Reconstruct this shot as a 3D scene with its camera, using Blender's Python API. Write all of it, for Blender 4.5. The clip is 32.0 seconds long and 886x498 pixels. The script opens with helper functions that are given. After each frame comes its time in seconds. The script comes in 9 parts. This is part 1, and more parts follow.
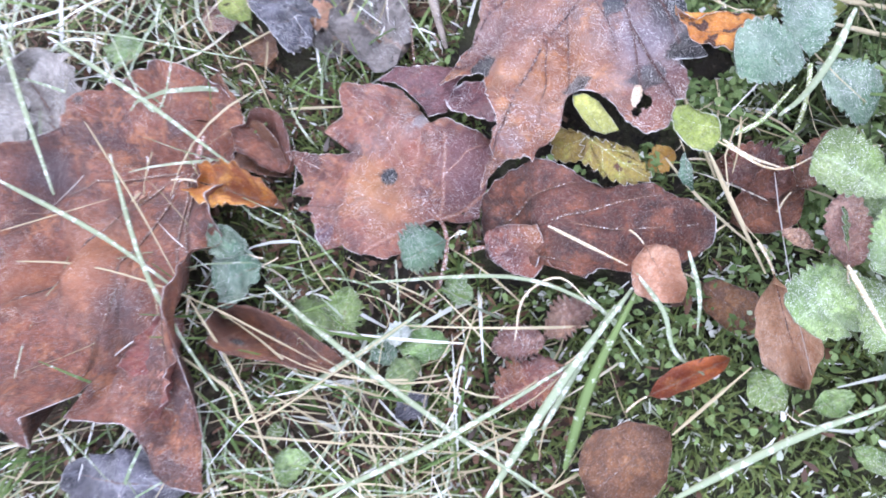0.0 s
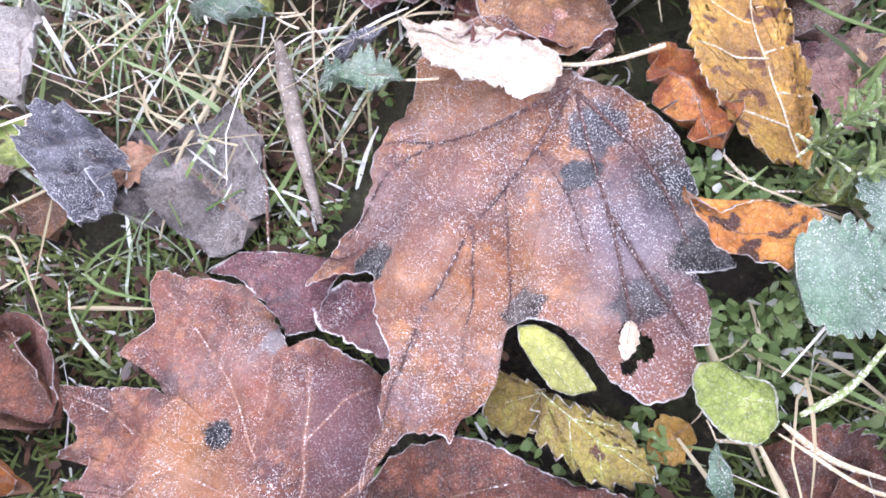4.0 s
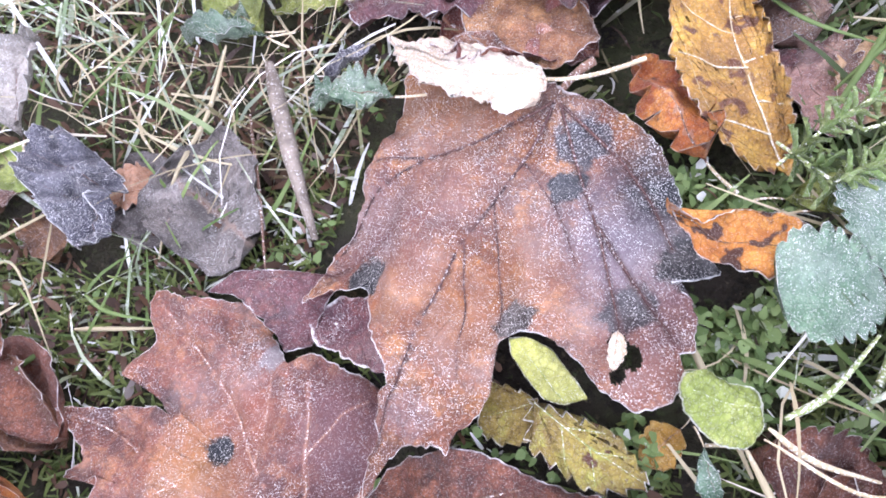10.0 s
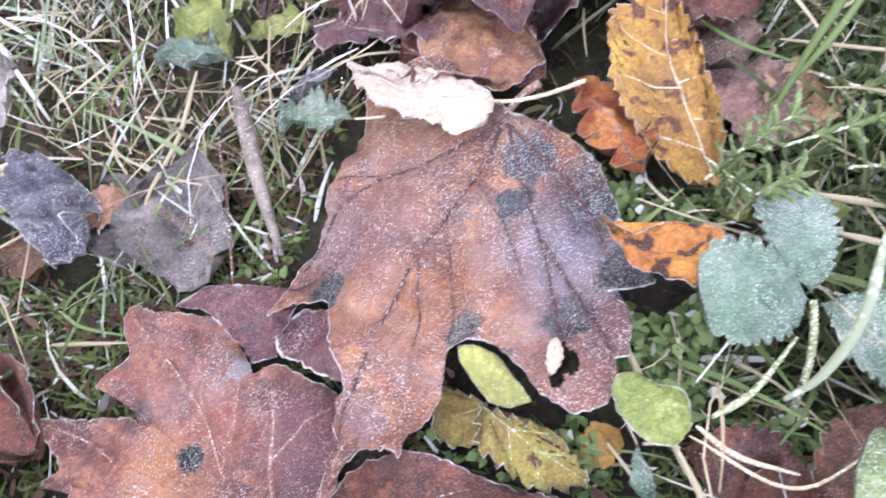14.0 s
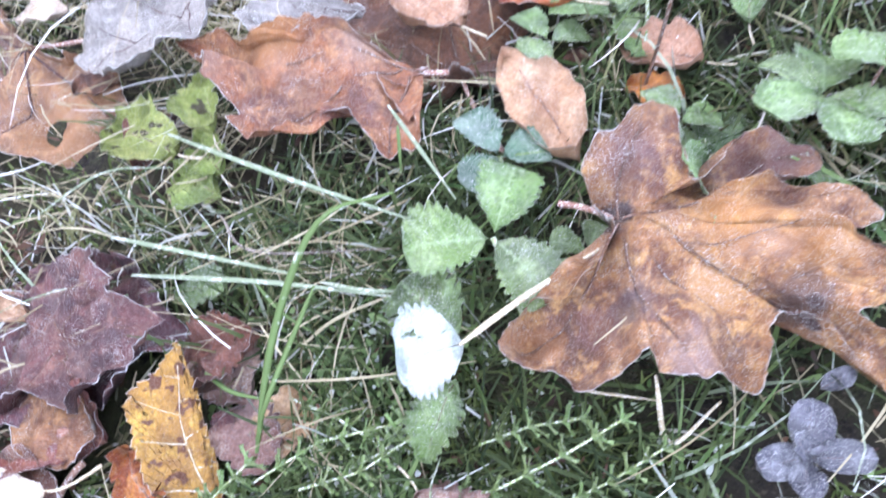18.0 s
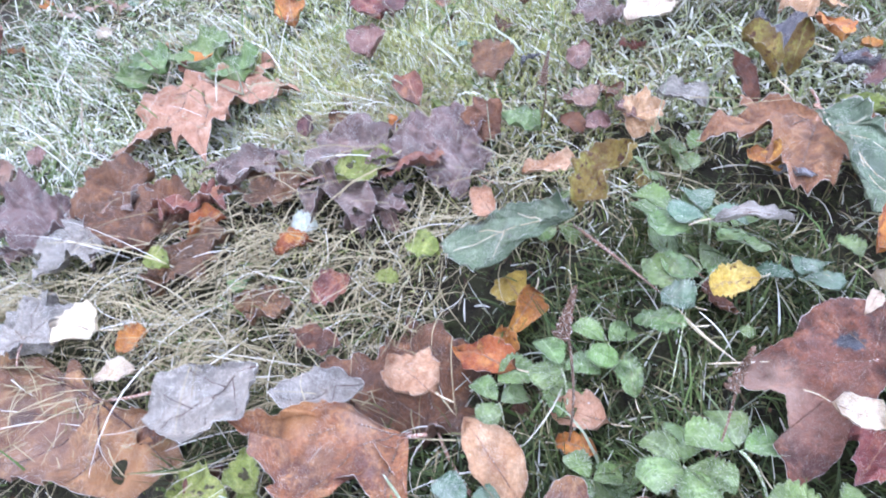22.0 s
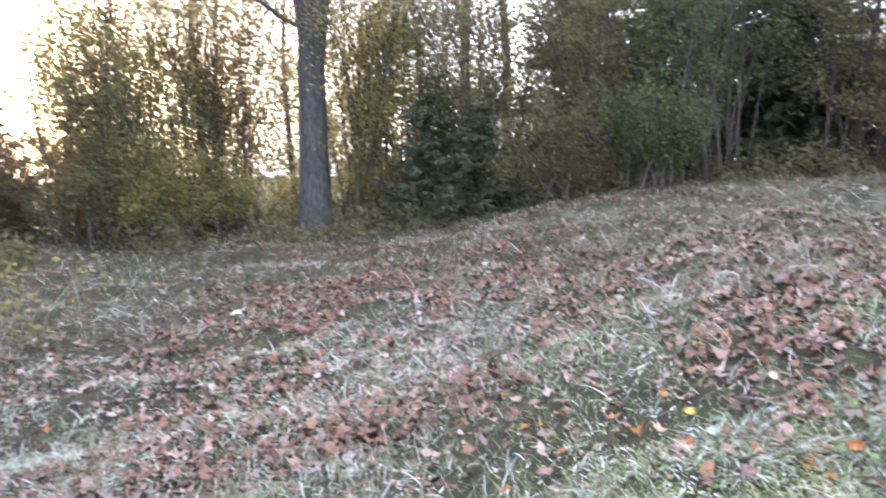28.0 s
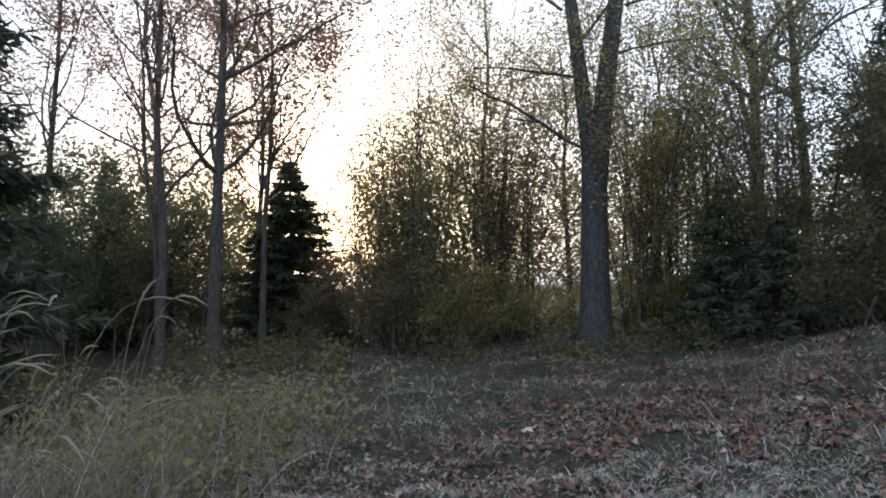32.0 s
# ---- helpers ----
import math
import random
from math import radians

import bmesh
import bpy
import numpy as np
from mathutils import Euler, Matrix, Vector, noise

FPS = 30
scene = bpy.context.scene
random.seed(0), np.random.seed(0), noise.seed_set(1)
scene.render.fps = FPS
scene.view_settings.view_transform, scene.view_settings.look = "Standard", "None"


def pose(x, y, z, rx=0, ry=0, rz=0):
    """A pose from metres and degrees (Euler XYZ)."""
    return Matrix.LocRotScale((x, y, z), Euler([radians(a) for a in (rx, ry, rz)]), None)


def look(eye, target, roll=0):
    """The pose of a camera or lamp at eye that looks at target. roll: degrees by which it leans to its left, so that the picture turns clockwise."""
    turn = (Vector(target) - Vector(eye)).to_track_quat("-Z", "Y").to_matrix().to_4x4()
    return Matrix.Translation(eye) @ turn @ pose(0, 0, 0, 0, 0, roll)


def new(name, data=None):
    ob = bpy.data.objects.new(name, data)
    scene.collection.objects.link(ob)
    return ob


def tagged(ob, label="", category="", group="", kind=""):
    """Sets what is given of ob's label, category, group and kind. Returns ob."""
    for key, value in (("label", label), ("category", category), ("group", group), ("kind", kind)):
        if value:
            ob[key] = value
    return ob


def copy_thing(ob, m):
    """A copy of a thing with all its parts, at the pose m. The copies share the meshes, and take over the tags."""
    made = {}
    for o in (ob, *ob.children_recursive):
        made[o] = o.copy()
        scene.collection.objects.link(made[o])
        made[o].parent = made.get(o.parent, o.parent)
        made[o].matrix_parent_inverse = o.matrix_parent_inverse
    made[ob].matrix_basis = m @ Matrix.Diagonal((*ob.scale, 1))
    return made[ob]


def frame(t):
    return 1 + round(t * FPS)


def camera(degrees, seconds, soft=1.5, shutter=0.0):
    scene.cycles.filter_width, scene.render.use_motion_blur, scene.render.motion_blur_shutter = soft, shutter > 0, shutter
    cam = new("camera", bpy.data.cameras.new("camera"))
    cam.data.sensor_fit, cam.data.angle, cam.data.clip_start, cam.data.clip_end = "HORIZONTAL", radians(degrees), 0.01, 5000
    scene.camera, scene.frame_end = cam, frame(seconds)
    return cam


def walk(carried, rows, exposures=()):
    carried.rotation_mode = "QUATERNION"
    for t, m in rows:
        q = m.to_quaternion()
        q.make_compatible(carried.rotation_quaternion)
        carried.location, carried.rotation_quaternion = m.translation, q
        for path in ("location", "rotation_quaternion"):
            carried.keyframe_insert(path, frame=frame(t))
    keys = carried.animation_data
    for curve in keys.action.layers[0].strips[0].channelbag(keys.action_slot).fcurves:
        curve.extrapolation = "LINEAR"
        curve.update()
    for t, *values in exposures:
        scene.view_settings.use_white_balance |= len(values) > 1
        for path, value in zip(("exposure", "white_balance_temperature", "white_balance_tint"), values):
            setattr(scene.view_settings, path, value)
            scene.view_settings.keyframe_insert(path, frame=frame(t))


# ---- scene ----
cam = camera(66.6, 32.0, soft=1.8, shutter=0.5)
METRES, EYE, TILT, LEAN, TURN = 1.9, 0.4, -75.0, -5.2, 0.0
ROWS = [
    (0.0, 0.0, 0.0, 0.0, 0.0, 0.0, -0.0),
    (0.5, 0.0073, 0.0208, 0.0101, -0.84, -1.28, 0.44),
    (1.0, 0.0076, 0.0421, 0.022, -1.34, -0.78, -0.17),
    (1.5, 0.0129, 0.0583, 0.0293, -2.31, 1.35, -0.06),
    (2.0, 0.0144, 0.0708, 0.0332, -3.4, 3.07, -0.34),
    (2.5, 0.0169, 0.0836, 0.0399, -4.45, 4.39, -0.51),
    (3.0, 0.0179, 0.0887, 0.0438, -4.96, 6.41, -0.44),
    (3.5, 0.017, 0.0913, 0.0454, -5.35, 7.5, 0.12),
    (5.5, 0.0128, 0.0854, 0.0476, -5.07, 9.05, 0.44),
    (6.0, 0.0163, 0.0858, 0.0469, -4.8, 8.67, 0.83),
    (6.5, 0.0159, 0.0883, 0.0444, -4.99, 8.24, 0.71),
    (7.0, 0.0165, 0.0909, 0.0459, -5.07, 7.95, 1.03),
    (7.5, 0.0167, 0.0923, 0.0466, -5.0, 7.71, 1.08),
    (8.0, 0.0173, 0.091, 0.0477, -4.92, 7.9, 1.26),
    (8.5, 0.0194, 0.0922, 0.0469, -4.84, 7.9, 1.45),
    (9.0, 0.0199, 0.0897, 0.0459, -4.89, 8.09, 1.3),
    (9.5, 0.0176, 0.0844, 0.0475, -5.13, 8.71, 1.33),
    (10.0, 0.0176, 0.0867, 0.049, -4.97, 8.04, 1.9),
    (10.5, 0.0181, 0.086, 0.0495, -5.1, 8.49, 1.91),
    (11.0, 0.0179, 0.0849, 0.0489, -4.76, 8.55, 1.99),
    (11.5, 0.0191, 0.0819, 0.0496, -4.81, 8.95, 1.84),
    (12.0, 0.0181, 0.0833, 0.048, -5.17, 8.78, 1.56),
    (12.5, 0.0186, 0.0834, 0.0481, -5.33, 8.73, 1.58),
    (13.0, 0.0202, 0.0825, 0.0466, -5.19, 8.92, 1.79),
    (13.5, 0.0197, 0.0814, 0.0461, -5.17, 8.77, 2.01),
    (15.5, 0.0776, 0.0632, 0.0584, -6.45, 10.46, 8.55),
    (16.0, 0.0914, 0.0614, 0.0604, -6.83, 10.3, 10.89),
    (16.5, 0.1048, 0.0531, 0.0624, -6.28, 10.53, 13.47),
    (17.0, 0.1287, 0.0357, 0.0701, -6.52, 12.6, 16.25),
    (17.5, 0.1355, 0.0207, 0.0756, -6.82, 14.41, 17.26),
    (18.0, 0.1417, 0.0038, 0.0793, -6.97, 16.9, 18.1),
    (18.5, 0.1462, -0.015, 0.0819, -7.12, 19.44, 19.15),
    (19.0, 0.1536, -0.029, 0.0882, -7.51, 21.06, 20.18),
    (19.5, 0.1539, -0.0417, 0.0883, -7.29, 22.92, 20.28),
    (20.0, 0.1524, -0.0589, 0.0926, -6.57, 25.35, 20.49),
    (20.5, 0.1509, -0.0771, 0.0939, -7.16, 27.63, 20.9),
    (21.0, 0.15, -0.0922, 0.0975, -6.74, 29.86, 20.9),
    (21.5, 0.1465, -0.1005, 0.0986, -7.8, 31.46, 21.25),
    (22.0, 0.1432, -0.1113, 0.1015, -6.38, 33.37, 21.02),
    (22.5, 0.1421, -0.1252, 0.1011, -5.43, 35.48, 21.33),
    (23.0, 0.1477, -0.1334, 0.0981, -5.32, 37.56, 21.64),
    (23.5, 0.1487, -0.1415, 0.0995, -5.51, 39.22, 22.23),
    (24.0, 0.1489, -0.1581, 0.0995, -5.24, 41.77, 22.45),
    (24.5, 0.1496, -0.1698, 0.0993, -5.2, 44.24, 23.0),
    (26.5, 0.088, -0.2556, 0.1084, 1.63, 57.39, 15.54),
    (27.0, 0.0366, -0.3042, 0.0929, 5.36, 62.62, 9.48),
    (27.5, -0.017, -0.3473, 0.0741, 5.54, 66.06, 5.41),
    (28.0, -0.0515, -0.3808, 0.0567, 6.93, 68.41, 0.64),
    (28.5, -0.0898, -0.414, 0.0401, 8.31, 70.92, -4.82),
    (29.0, -0.1147, -0.4338, 0.014, 8.83, 72.55, -8.55),
    (29.5, -0.1265, -0.4526, 0.0099, 8.98, 73.82, -10.78),
    (30.0, -0.1382, -0.4646, 0.0032, 9.47, 74.84, -13.54),
    (30.5, -0.1452, -0.4801, -0.0018, 9.56, 76.29, -15.46),
    (31.0, -0.1515, -0.4784, 0.0211, 10.45, 76.79, -18.21),
    (31.5, -0.1585, -0.4852, 0.0044, 11.9, 76.7, -19.67),
    (32.0, -0.1566, -0.4884, 0.0076, 12.64, 76.46, -21.15),
]
EXPOSURES = [(0.0, 2.65, 6200, 25), (1.5, 2.76, 6350, 27), (3.5, 2.68, 6550, 29), (13.0, 2.67, 6500, 29), (15.5, 2.40, 6450, 29), (17.0, 2.78, 5950, 25), (20.0, 2.64, 5930, 21), (24.5, 2.55, 6050, 22), (26.5, 2.9, 6150, 22), (27.5, 3.0, 6200, 22), (28.0, 2.7, 6250, 20), (28.5, 1.75, 6000, 16), (29.0, 1.25, 6050, 17), (30.0, 1.02, 6000, 15), (32.0, 0.85, 5900, 12)]
walk(cam, [(t, pose(0, 0, EYE, TILT, LEAN, TURN) @ pose(METRES * x, METRES * y, METRES * z, 90 + pitch, roll, yaw)) for t, x, y, z, yaw, pitch, roll in ROWS], EXPOSURES)

# ---- sky and sun: hazy dawn, the sun low behind the wood ----
SUN_WAY = Vector((-0.536, 0.834, 0.11)).normalized()
world = bpy.data.worlds.new("dawn")
scene.world = world
world.use_nodes = True
wn, wl = world.node_tree.nodes, world.node_tree.links
sky = wn.new("ShaderNodeTexSky")
sky.sky_type, sky.sun_disc = "NISHITA", False
sky.sun_elevation, sky.sun_rotation = math.asin(SUN_WAY.z), math.atan2(SUN_WAY.x, SUN_WAY.y)
sky.air_density, sky.dust_density, sky.ozone_density = 1.0, 4.0, 1.0
# thin morning mist evens the sky out
veil = wn.new("ShaderNodeMix")
veil.data_type = "RGBA"
veil.inputs[0].default_value = 0.68
veil.inputs[7].default_value = (5.3, 6.0, 7.0, 1)
wl.new(sky.outputs[0], veil.inputs[6])
wl.new(veil.outputs[2], wn["Background"].inputs[0])
wn["Background"].inputs[1].default_value = 0.15
sun = new("sun", bpy.data.lights.new("sun", "SUN"))
sun.data.energy, sun.data.angle, sun.data.color = 2.2, radians(12), (1.0, 0.88, 0.75)
sun.matrix_world = look((0, 0, 0), -SUN_WAY)

# ---- small tools ----
def V3(*a):
    return np.array(a, float)


def hash2(ix, iy, seed=0):
    h = np.sin(ix * 127.1 + iy * 311.7 + seed * 74.7) * 43758.5453
    return h - np.floor(h)


def vnoise(x, y, seed=0):
    """Smooth value noise on the plane, 0 to 1."""
    ix, iy = np.floor(x), np.floor(y)
    fx, fy = x - ix, y - iy
    fx, fy = fx * fx * (3 - 2 * fx), fy * fy * (3 - 2 * fy)
    a, b = hash2(ix, iy, seed), hash2(ix + 1, iy, seed)
    c, d = hash2(ix, iy + 1, seed), hash2(ix + 1, iy + 1, seed)
    return (a * (1 - fx) + b * fx) * (1 - fy) + (c * (1 - fx) + d * fx) * fy


def bump_at(x, y, cx, cy, s, a):
    return a * np.exp(-((x - cx) ** 2 + (y - cy) ** 2) / (2 * s * s))


def ground_z(x, y):
    """The lie of the land: a bank that rises to the east, a hollow to the west, and the wood's edge to the north."""
    x, y = np.asarray(x, float), np.asarray(y, float)
    z = 0.5 * np.tanh((x - 0.2 - 0.03 * np.clip(y, 0, 8) - 0.06 * np.clip(y - 3, 0, 8)) / (1.3 + .11 * np.clip(y - 2.5, 0, 8))) + 0.0025 * np.clip(y - 1, 0, 14) ** 2
    z = z + bump_at(x, y, .17, .23, .07, .03) + bump_at(x, y, .30, .50, .10, .04) + bump_at(x, y, .47, .60, .09, -.03)
    return z + .02 + bump_at(x, y, .74, .45, .14, .04) + bump_at(x, y, .92, 1.0, .2, .04)


def rough_z(x, y):
    """The same with its tussocks and crumbs."""
    r = np.hypot(np.asarray(x) - .3, np.asarray(y) - .4)
    far = np.clip((r - 1.0) / 3, 0, 1)
    return ground_z(x, y) + .009 * (vnoise(x * 14, y * 14, 1) - .6) + .005 * (vnoise(x * 45, y * 45, 2) - .5) + far * .16 * (vnoise(x * 1.9, y * 1.9, 3) - .55) + far * .09 * (vnoise(x * 5, y * 5, 4) - .5)


def raw_mesh(name, verts, faces, uv=None, smooth=True):
    """A mesh from arrays: verts (n, 3), faces (m, 3 or 4), uv (n, 2)."""
    verts, faces = np.asarray(verts, np.float32), np.asarray(faces, np.int32)
    me = bpy.data.meshes.new(name)
    m, k = faces.shape
    me.vertices.add(len(verts))
    me.vertices.foreach_set("co", verts.ravel())
    me.loops.add(m * k)
    me.loops.foreach_set("vertex_index", faces.ravel())
    me.polygons.add(m)
    me.polygons.foreach_set("loop_start", np.arange(0, m * k, k, dtype=np.int32))
    if uv is not None:
        layer = me.uv_layers.new(name="form")
        layer.data.foreach_set("uv", np.asarray(uv, np.float32)[faces.ravel()].ravel())
    me.update()
    me.validate()
    if smooth:
        me.polygons.foreach_set("use_smooth", np.ones(len(me.polygons), bool))
    return me


def part(name, mesh, material, parent=None, label="", m=None):
    """Links one mesh object, under a thing if one is given."""
    ob = new(name, mesh)
    if not mesh.materials:
        mesh.materials.append(material)
    if parent is not None:
        ob.parent = parent
    if m is not None:
        ob.matrix_basis = m
    if label:
        tagged(ob, label)
    return ob


def tube_arrays(points, radii, sides=6, start=0):
    """Rings round a line of points."""
    P = np.asarray(points, float)
    R = np.asarray(radii, float) * np.ones(len(P))
    T = np.gradient(P, axis=0)
    T /= np.linalg.norm(T, axis=1)[:, None] + 1e-9
    up = V3(0, 0, 1) if abs(T[:, 2]).mean() < .8 else V3(1, 0, 0)
    A = np.cross(T, up)
    A /= np.linalg.norm(A, axis=1)[:, None] + 1e-9
    B = np.cross(A, T)
    w = np.linspace(0, 2 * np.pi, sides, endpoint=False)
    V = P[:, None] + R[:, None, None] * (A[:, None] * np.cos(w)[None, :, None] + B[:, None] * np.sin(w)[None, :, None])
    n = len(P)
    i, j = np.meshgrid(np.arange(n - 1), np.arange(sides), indexing="ij")
    k = (j + 1) % sides
    F = np.stack([i * sides + j, i * sides + k, (i + 1) * sides + k, (i + 1) * sides + j], -1).reshape(-1, 4) + start
    return V.reshape(-1, 3), F


def tubes_mesh(name, lines):
    """lines: (points, radii, sides) each; one mesh."""
    vs, fs, n = [], [], 0
    for points, radii, sides in lines:
        v, f = tube_arrays(points, radii, sides, n)
        vs.append(v)
        fs.append(f)
        n += len(v)
    return raw_mesh(name, np.concatenate(vs), np.concatenate(fs))


# ---- materials ----
class Nodes:
    """Short ways to wire a node material."""

    def __init__(self, name):
        self.m = bpy.data.materials.new(name)
        self.m.use_nodes = True
        self.t = self.m.node_tree
        self.b = self.t.nodes["Principled BSDF"]

    def put(self, socket, value):
        if isinstance(value, bpy.types.NodeSocket):
            self.t.links.new(value, socket)
        else:
            socket.default_value = value

    def node(self, kind):
        return self.t.nodes.new(kind)

    def maths(self, op, a, b=0.0, clamp=False):
        n = self.node("ShaderNodeMath")
        n.operation, n.use_clamp = op, clamp
        self.put(n.inputs[0], a)
        self.put(n.inputs[1], b)
        return n.outputs[0]

    def step(self, value, lo, hi):
        n = self.node("ShaderNodeMapRange")
        n.interpolation_type = "SMOOTHSTEP"
        self.put(n.inputs[0], value)
        self.put(n.inputs[1], lo)
        self.put(n.inputs[2], hi)
        return n.outputs[0]

    def mix(self, fac, a, b):
        n = self.node("ShaderNodeMix")
        n.data_type = "RGBA"
        self.put(n.inputs[0], fac)
        self.put(n.inputs[6], (*a, 1) if isinstance(a, tuple) else a)
        self.put(n.inputs[7], (*b, 1) if isinstance(b, tuple) else b)
        return n.outputs[2]

    def noise(self, co, scale, detail=3.0, rough=.55):
        n = self.node("ShaderNodeTexNoise")
        self.put(n.inputs["Vector"], co)
        n.inputs["Scale"].default_value, n.inputs["Detail"].default_value, n.inputs["Roughness"].default_value = scale, detail, rough
        return n.outputs[0]

    def cells(self, co, scale):
        n = self.node("ShaderNodeTexVoronoi")
        self.put(n.inputs["Vector"], co)
        n.inputs["Scale"].default_value = scale
        return n.outputs[0]

    def place(self, loose=True):
        """The thing's own coordinates, shifted by chance from thing to thing."""
        co = self.node("ShaderNodeTexCoord").outputs["Object"]
        if not loose:
            return co
        n = self.node("ShaderNodeVectorMath")
        n.operation = "ADD"
        self.t.links.new(co, n.inputs[0])
        c = self.node("ShaderNodeCombineXYZ")
        r = self.maths("MULTIPLY", self.node("ShaderNodeObjectInfo").outputs["Random"], 37.0)
        for i in range(3):
            self.t.links.new(r, c.inputs[i])
        self.t.links.new(c.outputs[0], n.inputs[1])
        return n.outputs[0]

    def bump(self, height, strength, distance):
        n = self.node("ShaderNodeBump")
        n.inputs["Strength"].default_value, n.inputs["Distance"].default_value = strength, distance
        self.put(n.inputs["Height"], height)
        self.t.links.new(n.outputs[0], self.b.inputs["Normal"])

    def done(self, colour, rough=.6, through_light=0.0):
        self.put(self.b.inputs["Base Color"], colour)
        self.put(self.b.inputs["Roughness"], rough)
        self.b.inputs["Specular IOR Level"].default_value = .35
        if through_light:
            tr = self.node("ShaderNodeBsdfTranslucent")
            self.put(tr.inputs[0], colour)
            mx = self.node("ShaderNodeMixShader")
            mx.inputs[0].default_value = through_light
            self.t.links.new(self.b.outputs[0], mx.inputs[1])
            self.t.links.new(tr.outputs[0], mx.inputs[2])
            self.t.links.new(mx.outputs[0], self.t.nodes["Material Output"].inputs["Surface"])
        return self.m


FROST = (.82, .815, .81)


def leaf_material(name, dark, mid, light, spot=(.02, .018, .02), spots=.0, spot_scale=30, vein=(.3, .2, .15), veins=.5, frost=.3, rim=.8, glow=.1, patch=22, marks=(), ripe=.5):
    """A leaf: blotches of three colours, spots, veins and hoar frost, thicker along the rim. uv: how near the rim; how far from a vein.
    marks: (x, y, radius, colour, strength) of single stains in the leaf's own metres."""
    n = Nodes(name)
    own = n.place(False)
    co = n.place()
    form = n.node("ShaderNodeTexCoord").outputs["UV"]
    sep = n.node("ShaderNodeSeparateXYZ")
    n.t.links.new(form, sep.inputs[0])
    edge, off = sep.outputs[0], sep.outputs[1]
    a, fine = n.noise(co, patch, 5, .62), n.noise(co, 330, 4, .75)
    own_shade = n.node("ShaderNodeObjectInfo").outputs["Random"]
    c = n.mix(n.step(a, .38, .54), dark, mid)
    c = n.mix(n.step(n.noise(co, patch * 1.9, 5, .7), .60 - .22 * ripe, .74 - .22 * ripe), c, light)
    # rot and bruises: darker, greyer blotches with soft edges, more of them on some leaves
    bruise = n.step(n.maths("ADD", n.noise(co, patch * .8, 6, .72), n.maths("MULTIPLY", own_shade, .10)), .54, .68)
    c = n.mix(n.maths("MULTIPLY", bruise, .62), c, tuple(x * .5 + .012 for x in dark))
    c = n.mix(n.maths("MULTIPLY", n.step(fine, .42, .72), .6), c, tuple(x * .55 for x in dark))
    c = n.mix(n.maths("MULTIPLY", n.step(n.noise(co, 120, 4, .7), .50, .68), .5), c, light)
    c = n.mix(n.maths("MULTIPLY", n.step(n.noise(co, 210, 5, .78), .50, .60), .5), c, tuple(x * .8 for x in dark))
    # the fine net of veins
    net = n.node("ShaderNodeTexVoronoi")
    net.feature = "DISTANCE_TO_EDGE"
    net.inputs["Scale"].default_value = 330
    n.t.links.new(co, net.inputs["Vector"])
    mesh = n.step(net.outputs["Distance"], .10, .02)
    c = n.mix(n.maths("MULTIPLY", mesh, .30), c, tuple(x * .6 for x in dark))
    tint = n.node("ShaderNodeHueSaturation")
    n.t.links.new(n.maths("ADD", n.maths("MULTIPLY", own_shade, .03), .485), tint.inputs["Hue"])
    n.t.links.new(n.maths("ADD", n.maths("MULTIPLY", own_shade, .34), .95), tint.inputs["Value"])
    n.t.links.new(c, tint.inputs["Color"])
    c = tint.outputs[0]
    if spots:
        c = n.mix(n.step(n.noise(co, spot_scale, 2, .5), .74 - .22 * spots, .80 - .22 * spots), c, spot)
    for x, y, r, colour, strength in marks:
        d = n.node("ShaderNodeVectorMath")
        d.operation = "DISTANCE"
        flat = n.node("ShaderNodeVectorMath")
        flat.operation = "MULTIPLY"
        flat.inputs[1].default_value = (1, 1, 0)
        n.t.links.new(own, flat.inputs[0])
        n.t.links.new(flat.outputs[0], d.inputs[0])
        d.inputs[1].default_value = (x, y, 0)
        away = n.maths("ADD", d.outputs["Value"], n.maths("MULTIPLY", n.maths("SUBTRACT", n.noise(own, .9 / r, 4, .65), .5), r * 1.9))
        c = n.mix(n.maths("MULTIPLY", n.step(away, r * (1.2 if r < .014 else 1.9), r * (.8 if r < .014 else .1)), strength), c, colour)
    c = n.mix(n.maths("MULTIPLY", n.step(off, .014, .003), veins), c, vein)
    # hoar frost: single crystals, some larger, thick in patches and on the rim
    def crystals(scale, share, size):
        v = n.node("ShaderNodeTexVoronoi")
        v.inputs["Scale"].default_value = scale
        n.t.links.new(co, v.inputs["Vector"])
        pick = n.node("ShaderNodeSeparateXYZ")
        n.t.links.new(v.outputs["Color"], pick.inputs[0])
        return n.maths("MULTIPLY", n.step(v.outputs["Distance"], size, size * .55), n.step(pick.outputs[0], 1.0 - share, 1.04 - share))
    grains = n.maths("MAXIMUM", n.maths("MAXIMUM", crystals(1700, .34, .44), crystals(850, .10, .34)), n.maths("MULTIPLY", n.step(n.noise(co, 1500, 3, .65), .54, .68), .7))
    cover = n.step(n.noise(co, 30, 4, .65), .62 - .5 * frost, .82 - .5 * frost)
    ice = n.maths("MULTIPLY", n.maths("MULTIPLY", grains, n.maths("ADD", cover, .30 + .25 * frost)), min(.95, .5 + .8 * frost), True)
    haze = n.maths("MULTIPLY", n.step(n.noise(co, 26, 5, .7), .56 - .3 * frost, .90 - .3 * frost), .30 * frost)
    furl = n.maths("ADD", edge, n.maths("MULTIPLY", n.maths("SUBTRACT", n.noise(co, 520, 3, .7), .5), .045))
    ring = n.maths("MULTIPLY", n.step(furl, .972, .996), n.maths("MULTIPLY", n.step(n.noise(co, 70, 4, .6), .36, .60), rim))
